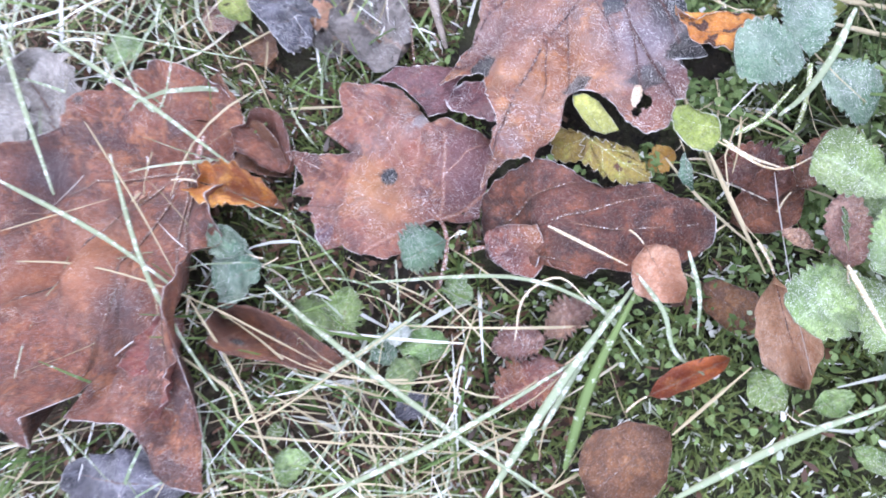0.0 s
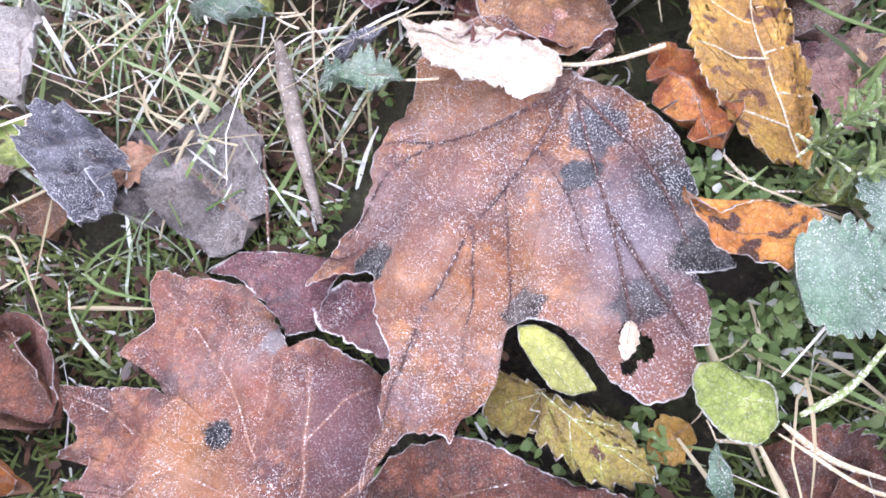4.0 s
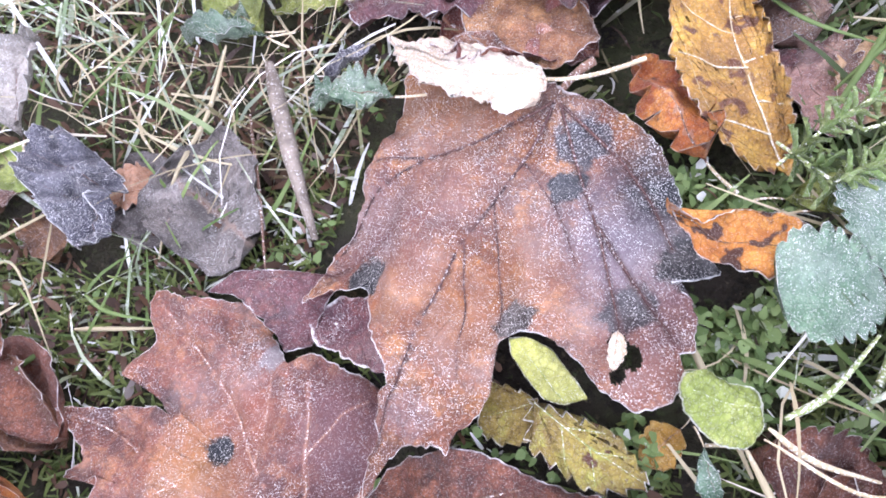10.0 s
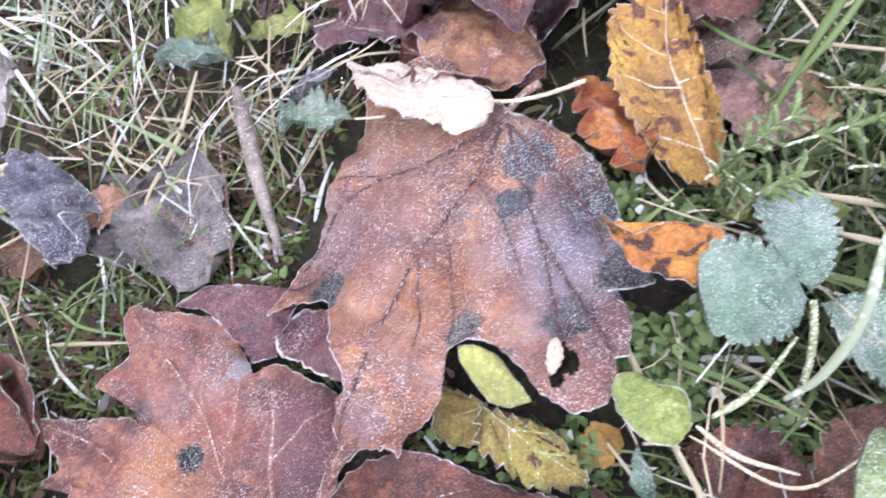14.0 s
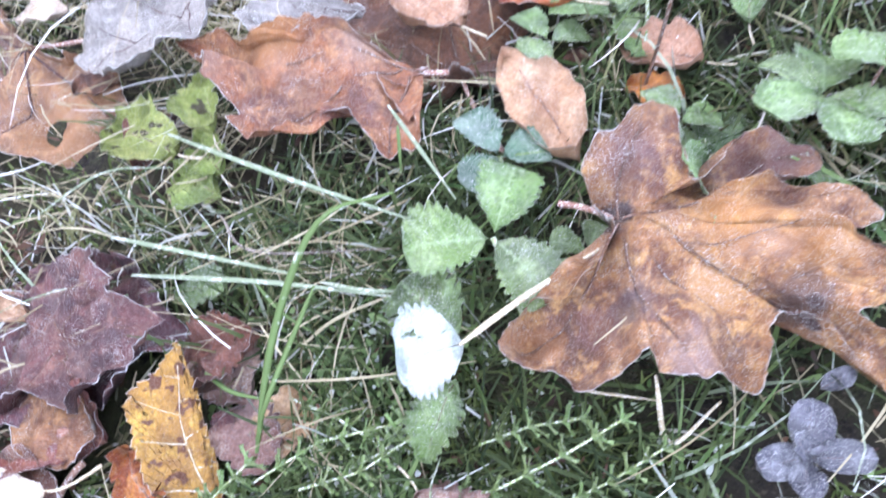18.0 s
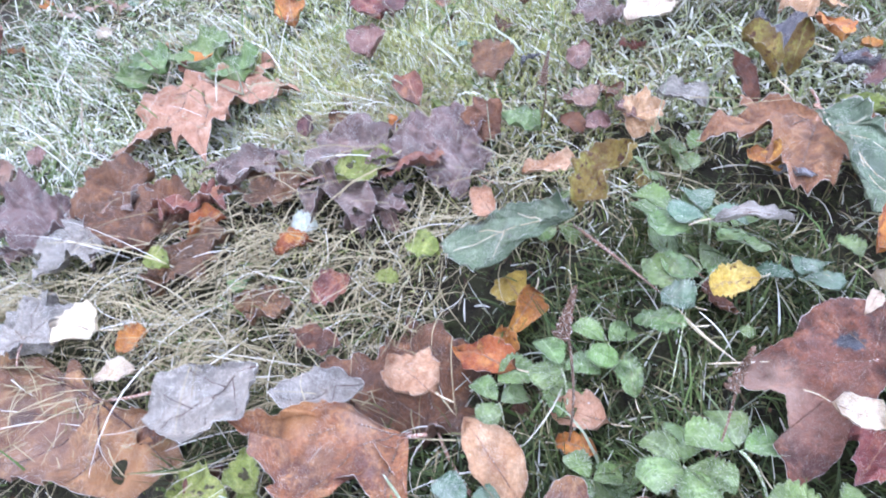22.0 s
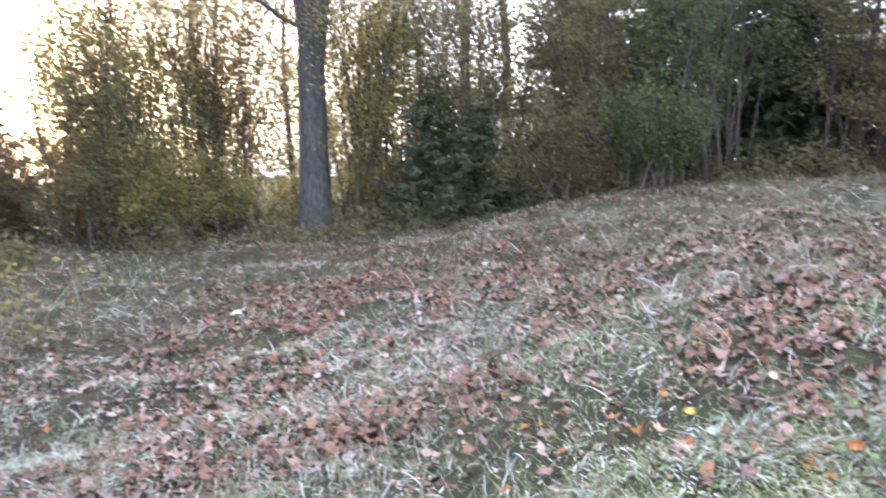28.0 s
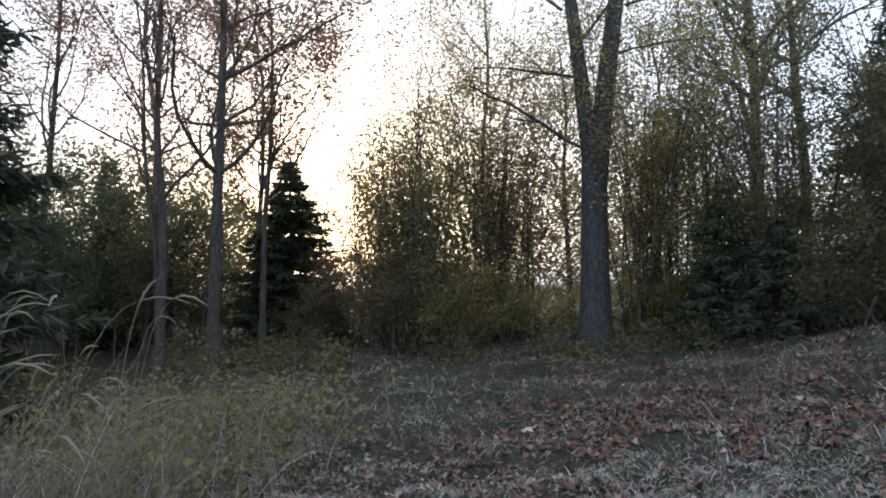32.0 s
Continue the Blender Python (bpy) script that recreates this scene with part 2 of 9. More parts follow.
    ice = n.maths("MAXIMUM", n.maths("MAXIMUM", ice, haze), ring)
    c = n.mix(ice, c, FROST)
    n.bump(n.maths("SUBTRACT", n.maths("ADD", n.maths("MULTIPLY", n.noise(co, 420, 5, .7), .9), ice), n.maths("MULTIPLY", mesh, .35)), .8, .0010)
    return n.done(c, .6, glow)


def blade_material(name, a, b, frost=.4, glow=.2, scale=160, whole=1.0):
    """Grass and straw: each blade its own shade, frost in flecks."""
    n = Nodes(name)
    co = n.place(False)
    r = n.node("ShaderNodeNewGeometry").outputs["Random Per Island"]
    c = n.mix(r, a, b)
    c = n.mix(n.maths("MULTIPLY", n.noise(co, 40, 3), .35), c, tuple(x * .45 for x in a))
    f = n.step(n.noise(co, scale, 3, .7), .70 - .5 * frost, .85 - .4 * frost)
    f2 = n.step(n.maths("FRACT", n.maths("MULTIPLY", r, 7.3)), 1 - frost, 1.15 - frost)
    c = n.mix(n.maths("MULTIPLY", n.maths("MAXIMUM", n.maths("MULTIPLY", f, .75), n.maths("MULTIPLY", f2, whole)), .8), c, FROST)
    return n.done(c, .6, glow)


def soil_material():
    n = Nodes("damp_soil_and_moss")
    co = n.place(False)
    c = n.mix(n.step(n.noise(co, 9, 5, .65), .38, .62), (.026, .019, .014), (.045, .052, .020))
    c = n.mix(n.step(n.noise(co, 2.3, 6, .7), .50, .66), c, (.07, .048, .034))
    c = n.mix(n.step(n.noise(co, 55, 5, .75), .52, .62), c, (.014, .010, .008))
    c = n.mix(n.maths("MULTIPLY", n.step(n.noise(co, 210, 4, .7), .56, .68), .7), c, (.11, .085, .055))
    c = n.mix(n.maths("MULTIPLY", n.step(n.noise(co, 130, 4, .7), .58, .70), .6), c, (.07, .10, .03))
    n.bump(n.noise(co, 70, 6, .75), 1.0, .02)
    return n.done(c, .95)


def bark_material(name, dark, light, scale=9, moss=.2):
    n = Nodes(name)
    co = n.place(False)
    st = n.node("ShaderNodeMapping")
    st.inputs["Scale"].default_value = (1, 1, .22)
    n.t.links.new(co, st.inputs[0])
    f = n.noise(st.outputs[0], scale * 2.2, 6, .7)
    c = n.mix(n.step(f, .36, .64), dark, light)
    c = n.mix(n.maths("MULTIPLY", n.step(n.noise(co, 3, 4), .5, .7), moss), c, (.07, .09, .03))
    n.bump(f, 1.0, .03)
    return n.done(c, .9)


def plain_material(name, a, b, scale, frost=0.0, rough=.8, glow=0.0):
    n = Nodes(name)
    co = n.place()
    c = n.mix(n.step(n.noise(co, scale, 4, .6), .35, .65), a, b)
    if frost:
        c = n.mix(n.maths("MULTIPLY", n.step(n.noise(co, 900, 2, .6), .62 - .3 * frost, .75 - .3 * frost), min(1, .4 + frost)), c, FROST)
    n.bump(n.noise(co, scale * 5, 3), .5, .001)
    return n.done(c, rough, glow)


def crown_material(name, a, b, glow=.35):
    """Leaves on trees: each its own shade, letting light through."""
    n = Nodes(name)
    r = n.node("ShaderNodeNewGeometry").outputs["Random Per Island"]
    c = n.mix(r, a, b)
    c = n.mix(n.maths("MULTIPLY", n.noise(n.place(), 1.1, 3), .4), c, tuple(x * .5 for x in a))
    return n.done(c, .6, glow)


PLUM = leaf_material("plum_maple", (.06, .022, .028), (.13, .045, .046), (.20, .08, .062), spots=.3, spot=(.03, .03, .04), vein=(.2, .09, .07), frost=.32)
REDDISH = leaf_material("reddish_maple", (.12, .034, .032), (.23, .066, .05), (.32, .12, .065), spots=.22, spot=(.04, .035, .045), vein=(.42, .20, .13), veins=.8, frost=.30)
BROWN = leaf_material("brown_maple", (.075, .03, .02), (.15, .06, .03), (.24, .10, .045), spots=.25, vein=(.10, .05, .03), frost=.18)
TAWNY = leaf_material("tawny_maple", (.14, .06, .03), (.28, .13, .055), (.40, .21, .085), spots=.2, spot=(.06, .03, .025), vein=(.15, .07, .04), frost=.26)
MAUVE = leaf_material("mauve_maple", (.095, .052, .050), (.175, .105, .097), (.27, .175, .15), spots=.25, spot=(.04, .035, .042), vein=(.30, .18, .16), frost=.44)
OCHRE = leaf_material("ochre_elm", (.22, .10, .02), (.36, .18, .03), (.46, .27, .05), spots=.72, spot=(.10, .035, .015), spot_scale=95, vein=(.55, .36, .12), veins=.5, frost=.06, rim=.5)
ORANGE = leaf_material("orange_leaf", (.22, .06, .02), (.42, .14, .03), (.56, .26, .05), spots=.45, spot=(.10, .03, .015), spot_scale=70, frost=.12)
YELLOW = leaf_material("yellow_leaf", (.34, .20, .035), (.46, .30, .06), (.52, .38, .13), spots=.3, spot=(.14, .06, .02), spot_scale=120, frost=.08)
CREAM = leaf_material("cream_leaf", (.52, .39, .28), (.68, .55, .43), (.78, .68, .56), spots=.05, spot=(.30, .14, .07), vein=(.5, .35, .24), frost=.5)
TAN = leaf_material("tan_leaf", (.34, .17, .09), (.48, .27, .16), (.58, .38, .26), spots=.15, spot=(.2, .08, .04), vein=(.3, .14, .08), frost=.25)
SLATE = leaf_material("slate_leaf", (.05, .048, .064), (.10, .096, .122), (.18, .175, .205), vein=(.25, .25, .29), veins=.7, frost=.45, rim=1.0)
GREYBROWN = leaf_material("greybrown_leaf", (.17, .152, .138), (.29, .262, .238), (.40, .355, .315), spots=.15, spot=(.14, .10, .09), vein=(.13, .10, .09), veins=.85, frost=.42)
PINK = leaf_material("pinkish_leaf", (.13, .06, .05), (.24, .12, .095), (.37, .22, .16), vein=(.38, .22, .18), frost=.38)
GREEN = leaf_material("frosted_green_leaf", (.085, .145, .04), (.17, .275, .08), (.28, .385, .15), vein=(.33, .43, .22), veins=.6, frost=.45, glow=.2)
MINT = leaf_material("hoar_green_leaf", (.05, .115, .065), (.10, .185, .11), (.18, .27, .17), vein=(.07, .14, .08), veins=.8, frost=.52, rim=1.0, glow=.1)
HOAR = leaf_material("hoar_white_leaf", (.30, .36, .31), (.42, .48, .43), (.55, .60, .56), vein=(.45, .53, .47), frost=.8)
LIME = leaf_material("lime_leaf", (.13, .16, .035), (.22, .27, .06), (.36, .38, .12), spots=.55, spot=(.05, .04, .015), spot_scale=80, vein=(.4, .45, .16), frost=.14, glow=.2)
OLIVE = leaf_material("olive_mottled_leaf", (.15, .09, .025), (.26, .19, .04), (.30, .29, .06), spots=.62, spot=(.08, .03, .015), spot_scale=120, vein=(.4, .4, .12), frost=.08)
FELT = leaf_material("felted_green_leaf", (.06, .10, .055), (.12, .17, .10), (.20, .25, .17), spots=.2, spot=(.035, .035, .03), vein=(.42, .45, .37), veins=.9, frost=.34)
BEDGREEN = leaf_material("bedstraw_green", (.12, .19, .05), (.20, .29, .09), (.30, .38, .16), vein=(.3, .4, .2), frost=.25, rim=.5, glow=.2)
UMBER = leaf_material("umber_maple", (.035, .014, .011), (.10, .036, .022), (.20, .075, .034), spots=.35, spot=(.02, .016, .016), vein=(.08, .035, .022), frost=.14, rim=.7)
PALE_LIME = leaf_material("pale_lime_leaf", (.30, .29, .07), (.42, .40, .11), (.50, .47, .18), spots=.1, spot=(.16, .12, .03), vein=(.5, .48, .2), frost=.22, glow=.2)
MOTTLED = leaf_material("mottled_orange_leaf", (.34, .12, .02), (.48, .20, .035), (.58, .30, .06), spots=.85, spot=(.055, .02, .012), spot_scale=110, frost=.06, rim=.8)
DECAY = leaf_material("decayed_leaf", (.075, .065, .06), (.15, .13, .12), (.24, .21, .195), spots=.5, spot=(.04, .035, .03), spot_scale=140, frost=.3, rim=.2)
STALK_BROWN = plain_material("brown_stalk", (.09, .05, .035), (.18, .10, .07), 60, .25)
VEIN_DARK = plain_material("dark_vein", (.045, .021, .021), (.10, .048, .042), 60, .20)
STALK_PALE = plain_material("pale_stalk", (.34, .27, .17), (.48, .40, .27), 60, .35)
STALK_GREEN = plain_material("green_stalk", (.16, .22, .07), (.30, .34, .15), 60, .45)
STALK_RED = plain_material("reddish_stalk", (.20, .09, .07), (.30, .16, .11), 60, .35)
STRAW = blade_material("pale_straw", (.30, .245, .145), (.57, .50, .34), .18)
GRASS = blade_material("green_grass", (.06, .12, .03), (.19, .26, .09), .22)
GRASS_FROST = blade_material("frosted_grass", (.17, .24, .13), (.36, .40, .28), .42)
GRASS_HOAR = blade_material("hoar_grass", (.18, .22, .13), (.38, .40, .28), .34, whole=.5)
MOSS = blade_material("moss", (.065, .10, .028), (.19, .235, .07), .16, scale=300)
MOSS_BRIGHT = blade_material("bright_moss", (.34, .36, .11), (.54, .54, .24), .30, scale=300)
SOIL = soil_material()
BARK = bark_material("grey_bark", (.035, .034, .034), (.095, .092, .092))
BARK_DARK = bark_material("dark_bark", (.045, .038, .033), (.11, .095, .082))
WOOD = plain_material("weathered_twig", (.10, .08, .065), (.24, .20, .165), 80, .12)

# ---- the ground ----
def ground_sheet():
    n = 300
    u = np.linspace(-1, 1, n)
    s = np.sinh(u * 9.2) * .074
    X, Y = np.meshgrid(.3 + s, .45 + s)
    Z = rough_z(X, Y)
    i, j = np.meshgrid(np.arange(n - 1), np.arange(n - 1), indexing="ij")
    k = (i * n + j).ravel()
    me = raw_mesh("ground", np.stack([X, Y, Z], -1).reshape(-1, 3), np.stack([k, k + 1, k + n + 1, k + n], -1))
    tagged(part("ground", me, SOIL), "damp dark soil with moss under frosted grass and leaves", "ground", kind="structure")


ground_sheet()


# ---- leaves ----
def ripple(x, y, seed, scale):
    return (vnoise(x * scale + seed * 3.1, y * scale - seed * 1.7, seed) - .5) + .4 * (vnoise(x * scale * 2.7, y * scale * 2.7 + seed, seed + 5) - .5)


def bend_leaf(x, y, length, arch, cup, curl, crumple, seed, rim, twist=0.0):
    """Height of a leaf's blade over its flat outline: arch along the midrib, cup across it, a curled rim, crumples, twist."""
    u, v = x / length, y / length
    z = arch * v * (1 - v) + cup * u * u + curl * rim ** 4 * (.5 + ripple(x / length, y / length, seed + 9, 3)) + crumple * (ripple(u, v, seed, 4.5) - ripple(np.zeros(1), np.zeros(1), seed, 4.5)) + twist * u * v + .5 * crumple * rim ** 5 * ripple(u, v, seed + 20, 10)
    return z * length


def margin(outline, deg, teeth, seed):
    """A leaf's rim in polar form: straight from lobe tip to sinus to tooth, then roughened."""
    pts = sorted(outline)
    pts = [(pts[-1][0] - 360, pts[-1][1])] + pts + [(pts[0][0] + 360, pts[0][1])]
    r = np.zeros(len(deg))
    for (a1, r1), (a2, r2) in zip(pts, pts[1:]):
        k = (deg >= a1) & (deg < a2)
        w = radians(a2 - a1)
        if w < 2.4:
            r[k] = r1 * r2 * math.sin(w) / (r1 * np.sin(np.radians(deg[k] - a1)) + r2 * np.sin(np.radians(a2 - deg[k])))
        else:
            r[k] = r1 + (r2 - r1) * (deg[k] - a1) / (a2 - a1)
    rough = (vnoise(deg / 6 + 90, deg * 0 + seed, seed) - .5) * .07 + (vnoise(deg / 2.2 + 300, deg * 0, seed) - .5) * .05
    return r * (1 + teeth * rough)


def maple_blade(length, outline, seed=1, teeth=1.0, arch=.3, cup=-.3, curl=.2, crumple=.22, twist=0.0, seg=220, rings=14, holes=(), ribs=(0, 48, -48, 100, -100), lines=.5):
    """A maple leaf's blade. outline: (degrees from the tip's way, share of the length) of its lobes and the sinuses between. y points to the tip, the stalk's joint is the origin."""
    th = np.linspace(-np.pi, np.pi, seg, endpoint=False)
    deg = np.degrees(th)
    r = margin(outline, deg, teeth, seed)
    lobes = [(a, float(np.interp(a, deg, r)), 22) for a in ribs]
    k = (np.arange(rings + 1) / rings) ** .8
    X = np.outer(k, -np.sin(th) * r) * length
    Y = np.outer(k, np.cos(th) * r) * length
    rim = np.repeat(k[:, None], seg, 1)
    Z = bend_leaf(X, Y, length, arch, cup, curl, crumple, seed, rim, twist)
    off = np.full(X.shape, 1.0)
    for a, share, half in lobes:
        ca, sa = math.cos(radians(a)), math.sin(radians(a))
        along, side = (-X * sa + Y * ca) / length, (X * ca + Y * sa) / length
        w = np.where((along > 0) & (along < share), np.abs(side) / (1.15 - along / share), 1)
        off = np.minimum(off, w)
        lane = np.abs((deg - a + 180) % 360 - 180)[None, :] < half
        for q in (.3, .48, .66, .82):
            sd = np.abs(along - q * share - np.abs(side) * .75) * .8
            off = np.minimum(off, np.where(lane & (np.abs(side) < .35 * share), sd * 1.7 + .004, 1))
    Z = Z + length * .006 * np.exp(-(off / .02) ** 2) * -1 + length * .008 * np.clip(off * 8, 0, 1)
    verts = np.stack([X, Y, Z], -1).reshape(-1, 3)
    i, j = np.meshgrid(np.arange(rings), np.arange(seg), indexing="ij")
    q = (j + 1) % seg
    F = np.stack([i * seg + j, (i + 1) * seg + j, (i + 1) * seg + q, i * seg + q], -1).reshape(-1, 4)
    if holes:
        mid = verts[F].mean(1)
        keep = np.ones(len(F), bool)
        for a, at, size in holes:
            hx, hy = -math.sin(radians(a)) * at * length, math.cos(radians(a)) * at * length
            keep &= np.hypot(mid[:, 0] - hx, (mid[:, 1] - hy) * .7) > size * length
        F = F[keep]
    # underside, a little way below, joined along the rim
    low = verts.copy()
    low[:, 2] -= length * .004
    nv = len(verts)
    e = rings * seg
    jj = np.arange(seg)
    edge = np.stack([e + jj, nv + e + jj, nv + e + (jj + 1) % seg, e + (jj + 1) % seg], -1)
    inside = np.clip((1 - rim) * r[None, :] * length / .03, 0, 1)
    uv = np.stack([(1 - inside).ravel(), off.ravel()], -1)
    return raw_mesh("blade", np.concatenate([verts, low]), np.concatenate([F, F[:, ::-1] + nv, edge]), np.concatenate([uv, uv]))


def oval_blade(length, width, seed=1, teeth=14, depth=.10, widest=.45, point=1.0, heart=0.0, arch=.3, cup=.3, curl=.22, crumple=.2, twist=0.0, cols=10, ribs=7, corrugate=.012, fold=0.0, ragged=.45, rows=0):
    """A toothed oval leaf: width as a share of length, widest at that share of it, point above 1 for a drawn-out tip, heart for a notched base, fold to close it along the midrib."""
    rows = max(16, teeth * 4, rows) + 1
    s = np.linspace(0, 1, rows)
    a = widest / (1 - widest)
    w = s ** (.75 * a) * (1 - s) ** (.75 * point)
    w = w / w.max() * width / 2
    saw = (s * teeth) % 1.0
    out = 1 + depth * (.6 * (saw - .5) + .9 * (np.abs(np.sin(np.pi * s * teeth)) - .6)) * 1.4 * (s < .97)
    t = np.linspace(-1, 1, cols + 1)
    lop = np.where(t[None, :] < 0, vnoise(s * 3.3 + seed, s * 0, seed)[:, None], vnoise(s * 3.3 - seed, s * 0, seed + 3)[:, None]) - .5
    nick = np.where(t[None, :] < 0, vnoise(s * 17 + seed, s * 0, seed)[:, None], vnoise(s * 17 - seed, s * 0, seed + 3)[:, None]) - .5
    rim = np.maximum(np.abs(t)[None, :] * np.ones((rows, 1)), 0)
    grow = 1 + (out - 1)[:, None] * np.abs(t)[None, :] ** 4
    X = w[:, None] * t[None, :] * grow * (1 + ragged * lop + .35 * ragged * nick) * length
    Y = (s[:, None] + .0 * t[None, :]) * length - heart * length * np.abs(t)[None, :] * np.clip(1 - s[:, None] * 3.2, 0, 1) + .05 * length * np.abs(t)[None, :] * (1 - s[:, None])
    rim = np.maximum(rim, np.clip((s[:, None] - .9) * 10, 0, 1) * rim)
    Z = bend_leaf(X, Y, length, arch, cup, curl, crumple, seed, rim, twist)
    rib = np.abs(((s[:, None] - np.abs(X) / length * .75) * ribs) % 1.0 - .5) / ribs
    rib = np.where(s[:, None] - np.abs(X) / length * .75 > .03, rib, 1)
    off = np.minimum(np.abs(X) / length / (1.3 - s[:, None]), rib * 1.0 + .003)
    Z = Z + corrugate * length * np.clip(rib * ribs * 3, 0, 1) * np.minimum(1, np.abs(t)[None, :] * 3)
    if fold:
        ang = radians(fold)
        X, Z = X * math.cos(ang), Z + np.abs(X) * math.sin(ang)
    verts = np.stack([X, Y, Z], -1).reshape(-1, 3)
    n = cols + 1
    i, j = np.meshgrid(np.arange(rows - 1), np.arange(cols), indexing="ij")
    k = i * n + j
    F = np.stack([k, k + 1, k + n + 1, k + n], -1).reshape(-1, 4)
    low = verts.copy()
    low[:, 2] -= length * .008
    nv = len(verts)
    i = np.arange(rows - 1)
    e1 = np.stack([i * n, (i + 1) * n, (i + 1) * n + nv, i * n + nv], -1)
    e2 = np.stack([i * n + cols, i * n + cols + nv, (i + 1) * n + cols + nv, (i + 1) * n + cols], -1)
    uv = np.stack([rim.ravel() * .99, off.ravel()], -1)
    return raw_mesh("blade", np.concatenate([verts, low]), np.concatenate([F, F[:, ::-1] + nv, e1, e2]), np.concatenate([uv, uv]))


def lie(bx, by, bl, tx, ty, tl, roll=0.0):
    """The pose of a leaf whose base and tip lie so many metres above the ground; roll: degrees it heels over. Also its length."""
    b = Vector((bx, by, float(ground_z(bx, by)) + bl))
    t = Vector((tx, ty, float(ground_z(tx, ty)) + tl))
    y = (t - b).normalized()
    e = .05
    up = Vector((float(ground_z(bx - e, by) - ground_z(bx + e, by)) / (2 * e), float(ground_z(bx, by - e) - ground_z(bx, by + e)) / (2 * e), 1)).normalized()
    x = y.cross(up).normalized()
    z = x.cross(y)
    m = Matrix((x, y, z)).transposed().to_4x4()
    m.translation = b
    return m @ Matrix.Rotation(radians(roll), 4, "Y"), (t - b).length


RIBS = {}
SPREAD = []    # where leaves lie
COVERED = []    # the ground that leaves cover, as outlines
BARE = []    # and that no blade crosses


def keep_off(m, x, y, n=40, where=COVERED):
    k = np.linspace(0, len(x) - 1, min(n, len(x))).astype(int)
    where.append(np.array([tuple((m @ Vector((float(a), float(b), 0))).xy) for a, b in zip(np.asarray(x)[k], np.asarray(y)[k])]))


def under_leaf(x, y, leaves):
    """Which points lie under a leaf."""
    hit = np.zeros(x.shape, bool)
    for p in leaves:
        lo, hi = p.min(0), p.max(0)
        k = np.nonzero((x > lo[0]) & (x < hi[0]) & (y > lo[1]) & (y < hi[1]))
        if not len(k[0]):
            continue
        px, py, odd = x[k], y[k], np.zeros(len(k[0]), bool)
        for (ax, ay), (bx, by) in zip(p, np.roll(p, -1, 0)):
            if ay != by:
                odd ^= ((ay > py) != (by > py)) & (px < (bx - ax) * (py - ay) / (by - ay) + ax)
        hit[k] |= odd
    return hit


HALF = ((9, .80), (13, .84), (20, .60), (27, .56), (34, .70), (38, .68), (48, .90), (56, .70), (61, .74), (72, .46), (84, .50), (100, .58), (112, .42), (132, .26), (165, .10))
MAPLE = ((0, 1), *HALF, *((-a, r * .97) for a, r in HALF))
BROAD = ((0, 1), (12, .82), (18, .86), (28, .70), (40, .86), (50, .95), (62, .74), (78, .62), (95, .68), (118, .45), (150, .22), (-10, .82), (-20, .85), (-30, .70), (-46, .92), (-60, .72), (-80, .62), (-100, .66), (-125, .40), (-155, .2))


def stalk_points(length, bend, side, lift, n=7):
    """A leaf's stalk, from its joint backwards."""
    s = np.linspace(0, 1, n)
    return np.stack([side * length * s ** 2, -length * s * (1 - .2 * abs(bend) * s), lift * length * s + bend * length * s * s], -1)


def maple_leaf(where, material, label, outline=MAPLE, stalk=.5, stalk_side=.2, stalk_lift=0.0, stalk_material=None, **form):
    m, length = lie(*where)
    SPREAD.append((m.translation.x, m.translation.y, length * .45, where[2]))
    SPREAD.append((*(m @ Vector((0, length * .5, 0))).xy, length * .5, where[5]))
    leaf = new("maple_leaf")
    leaf.matrix_basis = m
    tagged(leaf, label, "leaf", "fallen maple leaves")
    seed = form.setdefault("seed", 1)
    blade = part("blade", maple_blade(length, outline, **form), material, leaf)
    if stalk:
        part("stalk", tubes_mesh("stalk", [(stalk_points(length * stalk, -.1, stalk_side, stalk_lift), np.linspace(.010, .013, 7) * length, 6)]), stalk_material or STALK_RED, leaf)
    deg = np.linspace(-180, 180, 361)
    rim = margin(outline, deg, 0, seed)
    keep_off(m, -np.sin(np.radians(deg)) * rim * length, np.cos(np.radians(deg)) * rim * length)
    for a in form.get("ribs", (0, 48, -48, 100, -100)):
        far = float(np.interp(a, deg, rim))
        s = np.linspace(0.0, .88, 14) * far * length
        x, y = -s * math.sin(radians(a)), s * math.cos(radians(a))
        z = bend_leaf(x, y, length, form.get("arch", .3), form.get("cup", -.3), form.get("curl", .2), form.get("crumple", .22), seed, s / length / far, form.get("twist", 0))
        part("vein", tubes_mesh("vein", [(np.stack([x, y, z - length * .002], -1), np.linspace(.0052, .0012, 14) * length, 5)]), STALK_RED if material is REDDISH else STALK_BROWN, blade)
    return leaf


